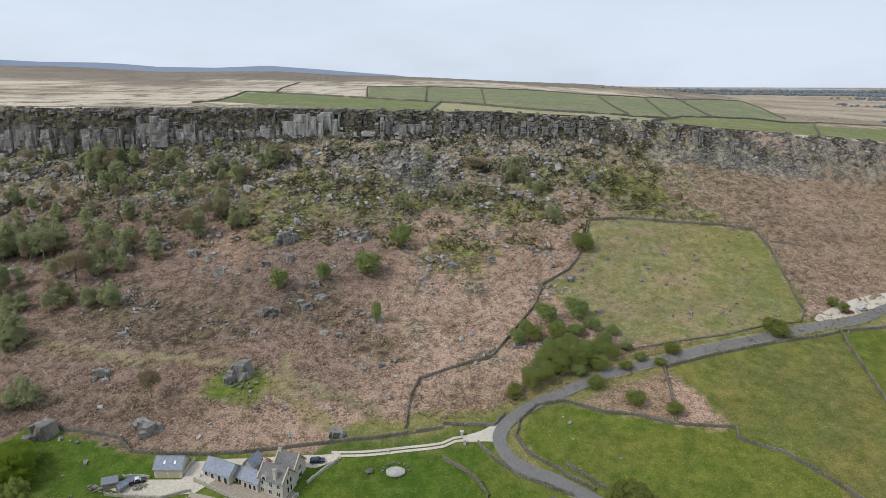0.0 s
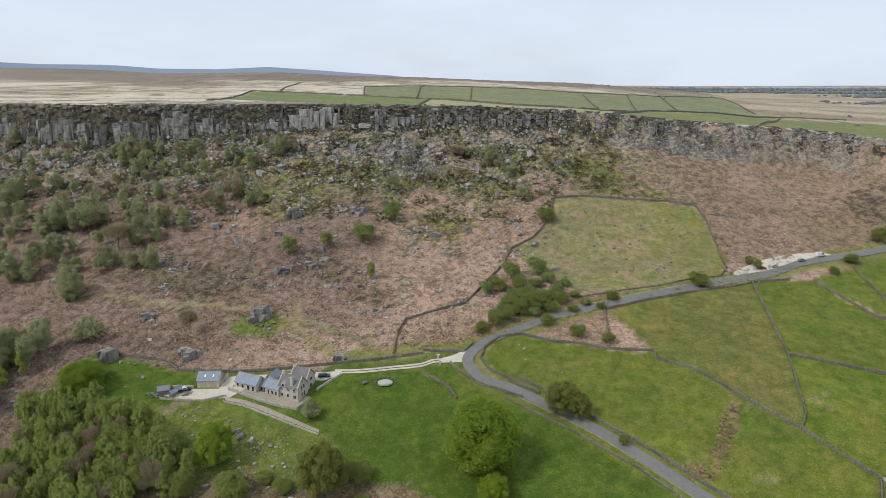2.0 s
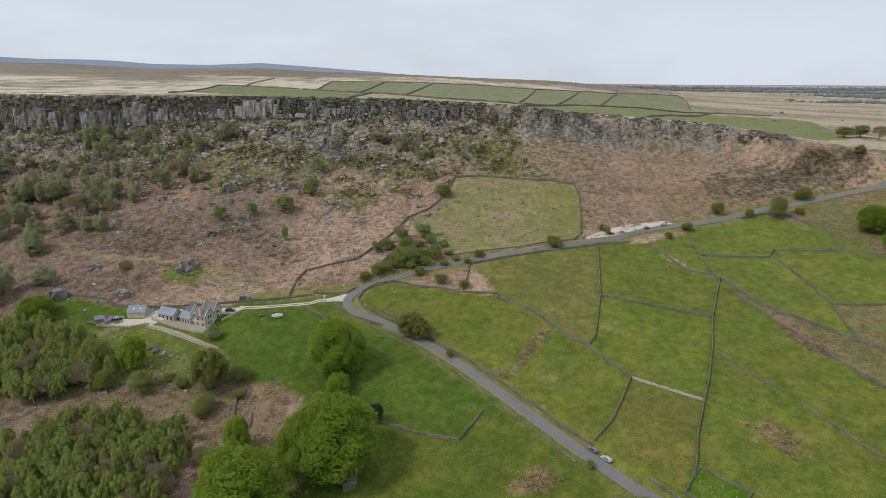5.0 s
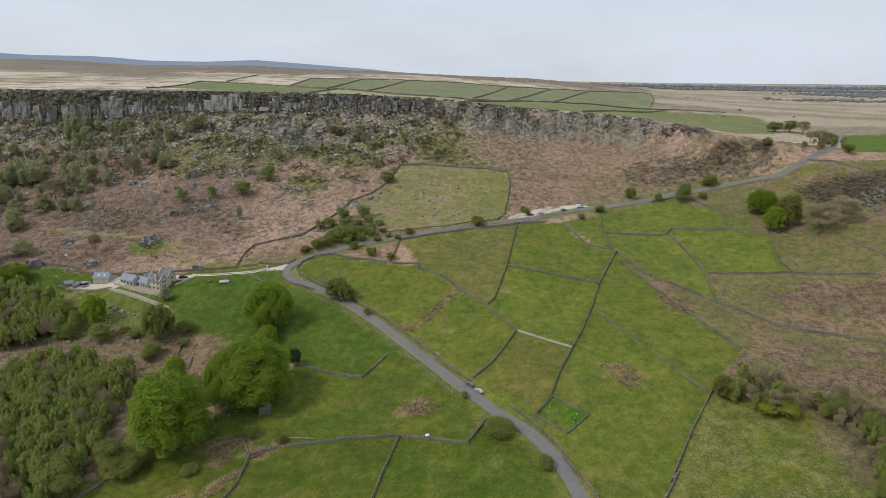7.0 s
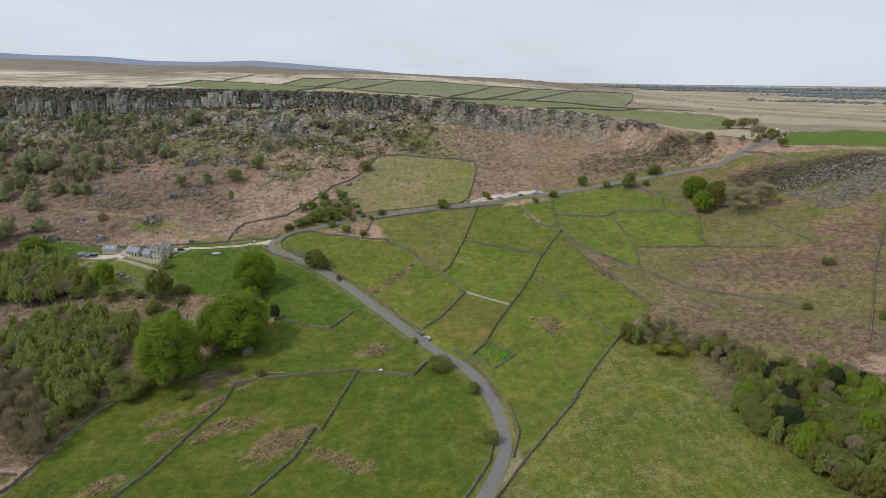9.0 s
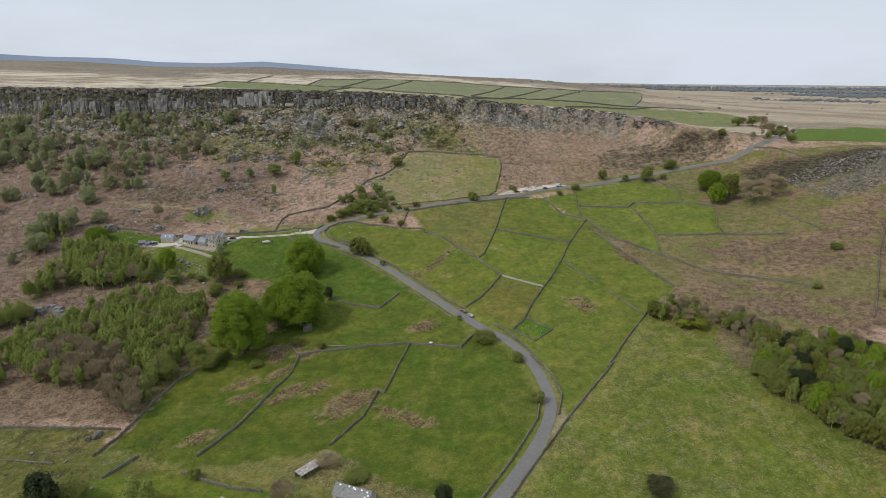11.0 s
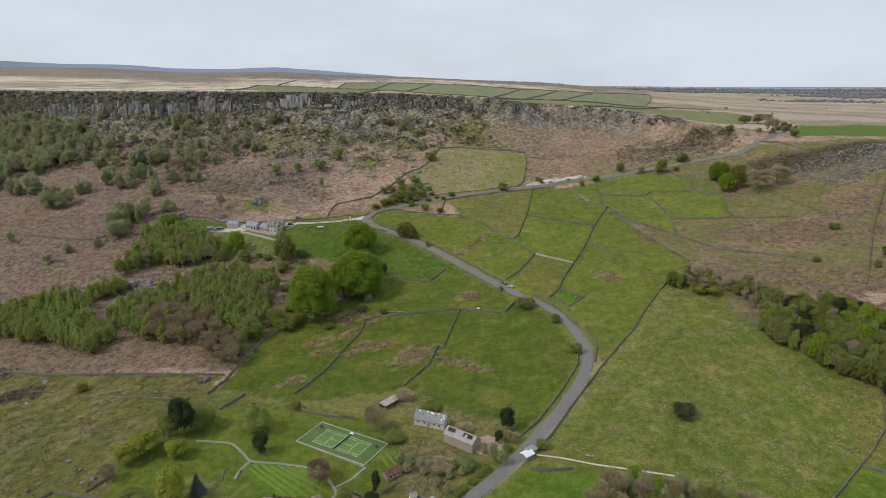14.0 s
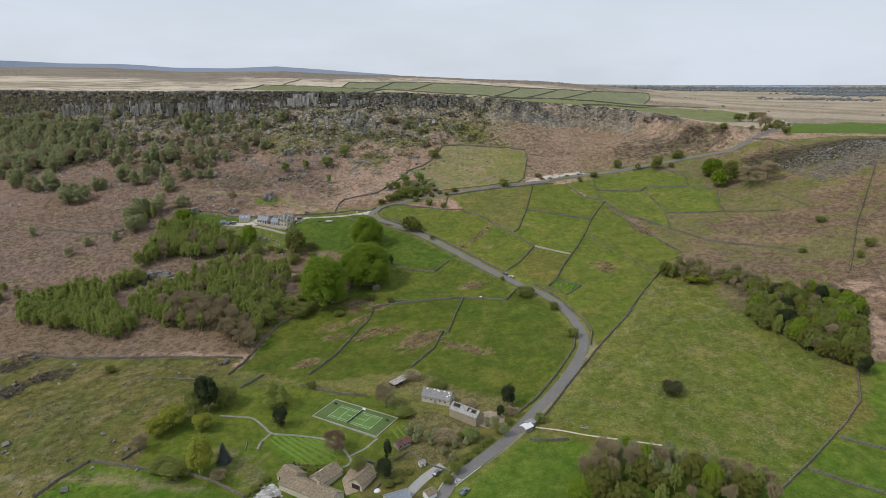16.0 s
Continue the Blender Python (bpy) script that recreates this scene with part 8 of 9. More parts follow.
for sx in (-L / 2, 0.6, L / 2 - 0.6):
    part("gable_wall", Lump().prism([(-D / 2 + 0.6, -1.5), (D / 2 - 0.6, -1.5), (D / 2 - 0.6, E0), (0, R0 + 0.2), (-D / 2 + 0.6, E0)], sx, sx + 0.6, Matrix.Rotation(radians(90), 4, "Z") @ Matrix.Diagonal((1, -1, 1, 1))).mesh("gable_wall", M["barn_stone"]), ruined)
for i in range(18):
    x = -L / 2 + 0.8 + i * (L - 1.6) / 17
    for s in (-1, 1):
        part("rafter", Lump().tube((x, s * D / 2, E0), (x, 0, R0), 0.09, 0.09, 4).mesh("rafter", M["timber"]), ruined)
for z, y in ((R0, 0), ((E0 + R0) / 2, D / 4), ((E0 + R0) / 2, -D / 4)):
    part("purlin", Lump().tube((-L / 2, y, z), (L / 2, y, z), 0.12, 0.12, 6).mesh("purlin", M["timber"]), ruined)
rr = random.Random(31)
for x0, x1, q0, q1, s in ((-7.5, 7.5, 0.0, 0.42, -1), (-7.5, -6.4, 0.4, 1.0, -1), (-2.6, 1.4, 0.4, 1.02, -1), (6.2, 7.6, 0.4, 1.0, -1), (-7.5, 7.5, 0.0, 0.9, 1), (-7.5, 7.5, 0.93, 1.02, -1), (2.4, 3.6, 0.4, 0.8, -1)):
    lump = Lump()
    ya, yb = s * D / 2 * (1 - q0) * 1.06, s * D / 2 * (1 - q1)
    za, zb = E0 + (R0 - E0) * q0 + 0.12, E0 + (R0 - E0) * q1 + 0.12
    c = [Vector((x, y, z + dz)) for x in (x0, x1) for y, z in ((ya, za), (yb, zb)) for dz in (0, 0.14)]
    lump.add(c, [(0, 1, 3, 2), (4, 6, 7, 5), (0, 4, 5, 1), (2, 3, 7, 6), (1, 5, 7, 3), (0, 2, 6, 4)])
    part("roof_slates", lump.mesh("roof", M["old_roof"]), ruined).name = "roof_slope"

open_shed = thing("open_shed", Matrix.Translation((60.6, -53.4, gz(60.6, -53.4))) @ Matrix.Rotation(radians(50), 4, "Z"), "open timber shed under rusty white sheeting", "shed")
for i in range(11):
    part("roof_sheet", Lump().box(-5.2 + i * 0.95, -2.1, 2.5, -4.28 + i * 0.95, 2.1, 2.56, Matrix.Rotation(radians(7), 4, "X")).mesh("roof_sheet", M["tin" if i % 3 else "old_roof"]), open_shed)
for px in (-5, -1.7, 1.7, 5):
    for py in (-1.9, 1.9):
        part("post", Lump().tube((px, py, -0.5), (px, py, 2.45), 0.11, 0.10, 6).mesh("post", M["timber"]), open_shed)
part("wall", Lump().box(-5.1, 1.8, -0.5, 5.1, 1.95, 2.5).mesh("wall", M["timber"]), open_shed)

brown_shed = gabled("garden_shed", 66.2, -103.6, 38, 6.6, 4.0, 2.1, 3.4, "timber garden shed with brown red roof", "shed", wall="timber", roof="red_tin")
for x in (-2, 0, 2):
    add_window(brown_shed, x, -2.0, 0.9, 1.2, 0.8, "s", lights=2)
hut = gabled("roadside_hut", 121.4, -94.6, 38, 4.4, 3.6, 2.4, 3.0, "small roadside hut with white sheet roof", "hut", wall="timber", roof="white_sheet", base=-36.6)
hut2 = gabled("roadside_hut", 123.2, -91.6, 38, 4.2, 3.0, 2.2, 2.8, "small roadside hut with grey sheet roof", "hut", wall="timber", roof="old_roof", base=-36.3)
add_door(hut, 1.2, -1.8, 0, 0.9, 1.95, "s", "timber")

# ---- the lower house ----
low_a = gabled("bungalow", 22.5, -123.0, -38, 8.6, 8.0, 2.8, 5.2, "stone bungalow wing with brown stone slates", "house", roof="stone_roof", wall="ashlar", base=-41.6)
for x in (-2.6, 0, 2.6):
    add_window(low_a, x, -4.0, 0.4, 1.5, 2.0, "s")
add_window(low_a, -4.3, 0, 0.4, 3.6, 2.1, "w", lights=4)
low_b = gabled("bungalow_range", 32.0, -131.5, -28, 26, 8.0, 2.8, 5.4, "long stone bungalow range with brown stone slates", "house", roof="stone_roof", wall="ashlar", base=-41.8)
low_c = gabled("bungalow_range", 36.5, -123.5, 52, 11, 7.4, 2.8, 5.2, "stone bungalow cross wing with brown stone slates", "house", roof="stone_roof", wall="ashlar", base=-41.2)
sk = Matrix.Translation((-1.5, 1.8, 2.8 + 2.4 * 0.52 + 0.25)) @ Matrix.Rotation(-math.atan(2.4 / 3.7), 4, "X")
for dx in (0, 0.9):
    part("rooflight", Lump().box(-0.35 + dx, -0.6, 0, 0.35 + dx, 0.6, 0.1, sk).mesh("rooflight", M["white_sheet"]), low_c)
chimney(low_b, 4, 0.2, 4.6, 6.8)
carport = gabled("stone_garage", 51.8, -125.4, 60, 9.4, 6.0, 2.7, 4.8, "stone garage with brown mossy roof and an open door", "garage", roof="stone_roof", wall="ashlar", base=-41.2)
# dark panel on the solid wall, painting the shade of an open door
part("doorway", Lump().box(-4.78, -2.0, 0, -4.66, 2.0, 2.2).mesh("doorway", M["glass"]), carport, "dark panel painting the shade inside the open garage door")
slate_out = gabled("outbuilding", 66.5, -137.0, 25, 9, 6, 2.6, 4.6, "low outbuilding with blue grey slate roof", "outbuilding", base=-41.4)
hut3 = gabled("small_store", 79.0, -134.0, 40, 4.0, 3.6, 2.2, 3.2, "small grey store with a white end wall", "shed", wall="white", roof="stone_roof", base=-41.0)
v, fcs = ribbon([(69, -136), (72, -130.5), (75.5, -125.5), (80, -120.5), (84, -117)], 2.1, -2.1, 0.12, 1.5)
tagged(new("drive", mesh_of("drive", v, fcs, M["terrace_grey"], True)), "pale concrete drive beside the lower house", "drive", kind="structure")
patch("patio", [(11, -130), (15, -125.5), (19, -129), (21, -134), (15, -138), (10, -135)], 0.09, M["terrace_grey"], "pale paved patio before the bungalow", "patio")
patch("garage_yard", [(43, -124), (46, -116), (50, -112.5), (55, -116), (57, -123), (52, -130), (46, -133)], 0.12, M["soil"], "brown gravelled yard by the garage", "yard")
for line, half in (([(-22, -81), (-13, -82), (-6, -83), (2, -90), (6, -94), (17, -95.5), (30, -98), (38, -102)], 0.6), ([(38, -102), (43, -109), (45, -114), (41, -118), (38, -121)], 0.6), ([(6, -94), (3, -101), (3, -105)], 0.5), ([(26, -83.6), (33, -88.2), (40, -92.0), (49, -97.0), (55, -100.6)], 0.45), ([(55, -100.6), (49, -106.1), (44, -110)], 0.5)):
    v, fcs = ribbon(line, half, -half, 0.12, 1.0)
    tagged(new("garden_path", mesh_of("garden_path", v, fcs, M["path_stone"], True)), "narrow stone garden path across lawns", "path", kind="structure")
patch("barn_yard", [(98, -82), (106, -79), (113, -84), (111, -90), (104, -93), (99, -90)], 0.08, M["soil"], "bare earth yard beside the ruined barn", "yard")
for sx, sy, ex, ey in ((6.6, -98.6, 26.5, -114.2), (7.6, -96.6, 31.0, -115.2), (10.4, -95.9, 35.0, -115.0), (14.0, -96.2, 38.2, -113.4), (17.8, -96.8, 39.4, -110.6), (21.6, -97.4, 39.0, -107.8), (25.6, -98.0, 37.6, -104.8), (60.0, -92.2, 64.6, -98.4), (62.4, -90.8, 67.4, -97.2), (65.0, -89.2, 70.2, -95.4)):
    v, fcs = ribbon([(sx, sy), ((sx + ex) / 2, (sy + ey) / 2), (ex, ey)], lambda i, n: 0.75 * min(1, (n - 1 - i) / 4 + 0.1), lambda i, n: -0.75 * min(1, i / 4 + 0.1), 0.07, 1.5)
    tagged(new("lawn_stripe", mesh_of("lawn_stripe", v, fcs, M["stripe"], True)), "paler mown stripe of a garden lawn", "lawn stripe", kind="structure")

# paving of the patio
patio = bpy.data.objects["patio"]
slab_meshes = [Lump().box(-0.58, -0.58, 0, 0.58, 0.58, 0.07).mesh("paving_slab", M[k]) for k in ("pale_slab", "pale_slab", "terrace_grey")]
slab_rnd = random.Random(71)
for i in range(10):
    for j in range(11):
        px, py = 9.6 + i * 1.2, -137.6 + j * 1.2
        if inside([(11, -130), (15, -125.5), (19, -129), (21, -134), (15, -138), (10, -135)], np.array([px]), np.array([py]))[0] and slab_rnd.random() > 0.12:
            slab = new("paving_slab", slab_rnd.choice(slab_meshes))
            slab.parent = patio
            slab.location = (px, py, gz(px, py) + 0.1)

# garden walls, beds and small things about the lower house
for line, tall in (([(64, -113), (69, -108), (78, -116), (87, -121)], 0.8), ([(49, -111.6), (56.4, -115.8)], 1.0), ([(56.5, -131), (60, -125.5)], 0.8), ([(-3, -100.5), (-2, -106)], 0.5), ([(3.8, -100.5), (4, -105.5)], 0.5)):
    tagged(new("garden_wall", drystone(line, tall, 0.5).mesh("garden_wall", M["wall"])), "low stone garden wall by the lower house", "stone wall", "lower garden walls")
bed_rnd = random.Random(61)
for bx, by in ((20, -114.5), (24.5, -115.5), (29, -116.5), (33.5, -118.5), (38, -121.5), (11.4, -127.4), (18.6, -133.4), (8.6, -132.0)):
    bed = thing("rockery", Matrix.Translation((bx, by, gz(bx, by))), "rockery bed of stones and low plants", "rockery", "rockery beds")
    for j in range(9):
        mm = Matrix.Translation((bed_rnd.uniform(-2, 2), bed_rnd.uniform(-1.2, 1.2), 0.1)) @ Euler((bed_rnd.uniform(-0.5, 0.5), bed_rnd.uniform(-0.5, 0.5), bed_rnd.uniform(0, 3))).to_matrix().to_4x4()
        q = bed_rnd.uniform(0.2, 0.5)
        part("stone", Lump().box(-q, -q * 0.7, -q * 0.5, q, q * 0.7, q * 0.6, mm).mesh("stone", M["pale_rock"]), bed)
    part("plants", leaf_mesh("plants", [((bed_rnd.uniform(-1.6, 1.6), bed_rnd.uniform(-0.9, 0.9), 0.3), (0.7, 0.6, 0.45)) for _ in range(6)], 260, 0.16, M["heath_plant"], 610), bed, "low brown and green plants")
playhouse = gabled("playhouse", 75.2, -116.4, 30, 2.4, 2.0, 1.5, 2.3, "small pale timber playhouse on a lawn", "playhouse", wall="white", roof="old_roof")
add_door(playhouse, 0, -1.0, 0, 0.7, 1.3, "s", "timber")
tarp = thing("covered_heap", Matrix.Translation((58, -130.5, gz(58, -130.5))), "white tarpaulin over a low heap", "tarpaulin", data=leaf_mesh("covered_heap", [((0, 0, 0), (1, 1, 1))], 1, 0.1, M["white"], 1))
tarp_bm = bmesh.new()
bmesh.ops.create_icosphere(tarp_bm, subdivisions=2, radius=1.3)
for vt in tarp_bm.verts:
    vt.co = Vector((vt.co.x * 1.2, vt.co.y, max(-0.1, vt.co.z * 0.6 + 0.15 * noise.noise(vt.co * 1.7))))
tarp_bm.to_mesh(tarp.data)
tarp_bm.free()
for fx, fy, ang in ((12.5, -128.5, 0.4), (16.5, -132.0, 1.1)):
    tb = thing("patio_table", Matrix.Translation((fx, fy, gz(fx, fy) + 0.1)) @ Matrix.Rotation(ang, 4, "Z"), "dark garden table on the patio", "table", "patio furniture")
    part("tabletop", Lump().box(-0.9, -0.5, 0.70, 0.9, 0.5, 0.75).mesh("tabletop", M["timber"]), tb)
    for sx in (-0.75, 0.75):
        for sy in (-0.4, 0.4):
            part("leg", Lump().box(sx - 0.04, sy - 0.04, 0, sx + 0.04, sy + 0.04, 0.70).mesh("leg", M["timber"]), tb)

# ---- tennis court ----
CT = Matrix.Translation((42.5, -83.0, -36.95)) @ Matrix.Rotation(radians(-28.2), 4, "Z")
court = thing("tennis_court", CT, "green tennis court with white lines and a net", "tennis court")
part("run_off", Lump().box(-17.9, -8.5, -2.2, 17.9, 8.5, 0).mesh("run_off", M["court_run"]), court, "dark green run-off surface")
part("playing_surface", Lump().box(-11.9, -5.5, 0, 11.9, 5.5, 0.012).mesh("playing_surface", M["court"]), court)
for x0, y0, x1, y1 in ((-11.885, -5.485, 11.885, -5.385), (-11.885, 5.385, 11.885, 5.485), (-11.885, -4.165, 11.885, -4.065), (-11.885, 4.065, 11.885, 4.165), (-11.885, -5.485, -11.76, 5.485), (11.76, -5.485, 11.885, 5.485), (-6.45, -4.115, -6.35, 4.115), (6.35, -4.115, 6.45, 4.115), (-6.4, -0.05, 6.4, 0.05)):
    part("court_line", Lump().box(x0, y0, 0.012, x1, y1, 0.018).mesh("court_line", M["white"]), court)
part("net", Lump().box(-0.03, -5.9, 0.08, 0.03, 5.9, 0.95).mesh("net", M["net"]), court)
part("net_band", Lump().box(-0.05, -5.9, 0.95, 0.05, 5.9, 1.03).mesh("net_band", M["white"]), court)
for y in (-6.0, 6.0):
    part("net_post", Lump().tube((0, y, 0), (0, y, 1.1), 0.06, 0.06, 8).mesh("net_post", M["net"]), court)
for x0, y0, x1, y1 in ((-18.3, 8.5, 18.3, 8.9), (-18.3, -8.9, 18.3, -8.5), (-18.3, -8.5, -17.9, 8.5), (17.9, -8.5, 18.3, 8.5)):
    part("kerb", Lump().box(x0, y0, -1.5, x1, y1, 0.28).mesh("kerb", M["pale_wall"]), court)
for sx, sy in ((-15.4, 5.2), (15.2, 4.4)):
    br = thing("practice_stand", CT @ Matrix.Translation((sx, sy, 0.0)), "small dark stand at the court's end", "stand", "court stands")
    for q in (-0.6, 0.6):
        part("leg", Lump().tube((q, -0.3, 0), (q * 0.6, 0.2, 1.7), 0.05, 0.04, 6).mesh("leg", M["net"]), br)
    part("basket", Lump().box(-0.7, -0.5, 0.3, 0.7, 0.4, 0.8).mesh("basket", M["net"]), br)
seat = thing("bench", CT @ Matrix.Translation((0, 7.0, 0.0)), "white bench beside the net", "bench")
part("seat", Lump().box(-0.9, -0.3, 0.42, 0.9, 0.3, 0.5).mesh("seat", M["white"]), seat)
part("backrest", Lump().box(-0.9, 0.25, 0.5, 0.9, 0.32, 1.0).mesh("backrest", M["white"]), seat)
for q in (-0.75, 0.75):
    part("leg", Lump().box(q - 0.06, -0.25, 0, q + 0.06, 0.3, 0.42).mesh("leg", M["white"]), seat)


# ---- vehicles ----
def paint(name, c, metal=0.2):
    m = Mat(name, 0.28, metal, 0.5)
    m.colour(m.mix(m.ramp(m.noise(3.0, 2), 0.3, 0.7), c, tuple(v * 0.9 for v in c)))
    m.b.inputs["Coat Weight"].default_value = 0.5
    return m.m


M["tyre"] = tinted("black_rubber", [(0.015, 0.015, 0.016), (0.03, 0.03, 0.03)], 0.9)
M["rim"] = tinted("alloy_rim", [(0.35, 0.36, 0.37), (0.5, 0.5, 0.52)], 0.35, 0.8)
M["lamp_glass"] = tinted("lamp_glass", [(0.6, 0.6, 0.62), (0.7, 0.7, 0.7)], 0.15)
M["tail_glass"] = tinted("red_lamp_glass", [(0.35, 0.02, 0.02), (0.45, 0.03, 0.03)], 0.2)


def car(x, y, turn, colour, label, size=1.0, shape="hatch", group="", roof_colour=None):
    L, W = 4.4 * size, 1.82 * size
    z = gz(x, y) + 0.1
    ob = thing("van" if shape == "van" else "pickup_truck" if shape == "pickup" else "car", Matrix.Translation((x, y, z)) @ Matrix.Rotation(radians(turn), 4, "Z"), label, "van" if shape == "van" else "truck" if shape == "pickup" else "car", group)
    hb = 0.92 * size
    body = [(-L / 2, 0.34), (L / 2, 0.30), (L / 2 + 0.03, 0.62), (L / 2 - 0.15, 0.80 * size), (L * 0.24, hb), (-L / 2 + 0.05, hb + 0.05), (-L / 2 - 0.03, 0.6)]
    top = {"hatch": [(L * 0.24, hb), (L * 0.08, 1.46 * size), (-L * 0.34, 1.44 * size), (-L / 2 + 0.12, hb + 0.05)],
           "van": [(L * 0.30, hb), (L * 0.16, 1.9 * size), (-L / 2 + 0.05, 1.92 * size), (-L / 2 + 0.02, hb + 0.05)],
           "pickup": [(L * 0.22, hb), (L * 0.10, 1.62 * size), (-L * 0.14, 1.62 * size), (-L * 0.18, hb)]}[shape]

    def hull(outline, w0, w1, zs):
        n = len(outline)
        lump = Lump()
        for s in (-1, 1):
            for px, pz in outline:
                w = w0 if pz < zs else w1
                lump.v.append((px, s * w / 2, pz))
        lump.f = [tuple(range(n)), tuple(range(2 * n - 1, n - 1, -1))] + [(i, i + n, (i + 1) % n + n, (i + 1) % n) for i in range(n)]
        return lump

    def rounded(name, lump, mat, width=0.07):
        bm = bmesh.new()
        me = lump.mesh(name, mat)
        bm.from_mesh(me)
        bmesh.ops.recalc_face_normals(bm, faces=bm.faces)
        bmesh.ops.bevel(bm, geom=list(bm.edges), offset=width, segments=2, affect="EDGES", profile=0.6)
        bm.to_mesh(me)
        bm.free()
        return me

    part("body", rounded("body", hull(body, W, W, 9), colour), ob)
    part("roof", rounded("roof", hull(top, W * 0.97, W * 0.80, hb + 0.2), roof_colour or colour), ob)
    # windows just outside the roof shell
    gl = M["glass"]
    (ax, az), (bx, bz) = top[0], top[1]
    part("windscreen", Lump().add([(ax - 0.06, -W * 0.42, az + 0.05), (ax - 0.06, W * 0.42, az + 0.05), (bx + 0.05, W * 0.36, bz - 0.06), (bx + 0.05, -W * 0.36, bz - 0.06), (ax - 0.16, -W * 0.42, az + 0.02), (ax - 0.16, W * 0.42, az + 0.02), (bx - 0.06, W * 0.36, bz - 0.10), (bx - 0.06, -W * 0.36, bz - 0.10)], [(0, 1, 2, 3), (7, 6, 5, 4), (0, 4, 5, 1), (2, 6, 7, 3)]).mesh("windscreen", gl), ob)
    x_end = -L * 0.30 if shape == "hatch" else (L * 0.02 if shape == "van" else -L * 0.12)
    for s in (-1, 1):
        part("side_window", Lump().add([(ax - 0.25, s * W * 0.487, hb + 0.08), (x_end, s * W * 0.487, hb + 0.08), (x_end + 0.1, s * W * 0.425, bz - 0.14), (bx - 0.02, s * W * 0.425, bz - 0.14),
                                       (ax - 0.25, s * W * 0.44, hb + 0.08), (x_end, s * W * 0.44, hb + 0.08), (x_end + 0.1, s * W * 0.38, bz - 0.14), (bx - 0.02, s * W * 0.38, bz - 0.14)], [(0, 1, 2, 3), (7, 6, 5, 4), (0, 4, 5, 1), (1, 5, 6, 2), (2, 6, 7, 3), (3, 7, 4, 0)]).mesh("side_window", gl), ob)
        part("headlight", Lump().box(L / 2 - 0.12, s * W * 0.36 - 0.18, 0.62, L / 2 + 0.05, s * W * 0.36 + 0.18, 0.76).mesh("headlight", M["lamp_glass"]), ob)
        part("tail_light", Lump().box(-L / 2 - 0.05, s * W * 0.40 - 0.12, 0.68, -L / 2 + 0.1, s * W * 0.40 + 0.12, 0.86).mesh("tail_light", M["tail_glass"]), ob)
        for px in (-L * 0.31, L * 0.31):
            wh = part("wheel", Lump().tube((px, s * W * 0.40, 0.32), (px, s * (W * 0.5 + 0.02), 0.32), 0.33, 0.33, 14).mesh("wheel", M["tyre"]), ob)
            part("rim", Lump().tube((px, s * (W * 0.5 - 0.02), 0.32), (px, s * (W * 0.5 + 0.035), 0.32), 0.21, 0.19, 10).mesh("rim", M["rim"]), wh)
    if shape == "pickup":
        for s in (-1, 1):
            part("bed_side", Lump().box(-L / 2 + 0.05, s * W * 0.47 - 0.05, hb, -L * 0.18, s * W * 0.47 + 0.05, hb + 0.35).mesh("bed_side", colour), ob)
    return ob


NAVY, RED, SILVER, WHITE, GREY, BLACK, TEAL = (paint(n, c) for n, c in (("navy_paint", (0.02, 0.03, 0.07)), ("red_paint", (0.30, 0.02, 0.025)), ("silver_paint", (0.45, 0.48, 0.52)), ("white_car_paint", (0.75, 0.76, 0.77)), ("grey_paint", (0.16, 0.17, 0.19)), ("black_paint", (0.02, 0.02, 0.022)), ("blue_grey_paint", (0.16, 0.22, 0.24))))
car(-40.8, 173.6, 8, NAVY, "dark blue estate car on the gravel drive", 1.1)
car(-95.6, 165.3, 25, BLACK, "black pickup with a white roof in the yard", 1.1, "pickup", "", WHITE)
car(-58.0, 173.6, -18, RED, "dark red car on the drive behind the farmhouse", 0.95)
car(177.2, 250.2, 14, RED, "small red car parked in the layby", 0.95, "hatch", "cars in the layby")
car(184.4, 252.0, 16, SILVER, "silver car parked in the layby", 1.0, "hatch", "cars in the layby")
car(202.0, 257.6, 16, TEAL, "blue grey car parked in the layby", 1.0, "hatch", "cars in the layby")
car(214.6, 262.6, 16, WHITE, "white van parked in the layby", 1.25, "van", "cars in the layby")
car(126.3, 75.2, 128, GREY, "grey car parked on the lane verge", 1.0, "hatch", "cars on the lane verge")
car(130.2, 70.2, 128, SILVER, "pale silver car parked on the lane verge", 1.0, "hatch", "cars on the lane verge")
car(81.5, -121.8, 60, GREY, "grey car on the concrete drive", 1.0)
car(92.6, -132.4, 52, TEAL, "blue grey pickup parked beside the lane", 1.1, "pickup")
car(510, 466, 30, WHITE, "white van by the far farm", 1.3, "van", "vehicles by the far farm")
car(519, 473, 30, WHITE, "white van by the far farm", 1.3, "van", "vehicles by the far farm")


# ---- boulders and stones that stand out ----
rock_pile(-76.5, 213.5, 9.5, 5.2, "huge overhanging gritstone boulder ringed by green grass", "great boulders")
for px, py, r in ((-78.5, 207.6, 1.5), (-75.5, 206.8, 1.8), (-72.5, 207.0, 1.6), (-70.4, 209.5, 1.7), (-82.5, 211.0, 1.4)):
    boulder(px, py, r, "pale broken slab at the foot of the huge boulder", "great boulders", tall=0.35)
rock_pile(-135.5, 184.5, 9.0, 4.4, "huge gritstone boulder at the garden's edge", "great boulders")
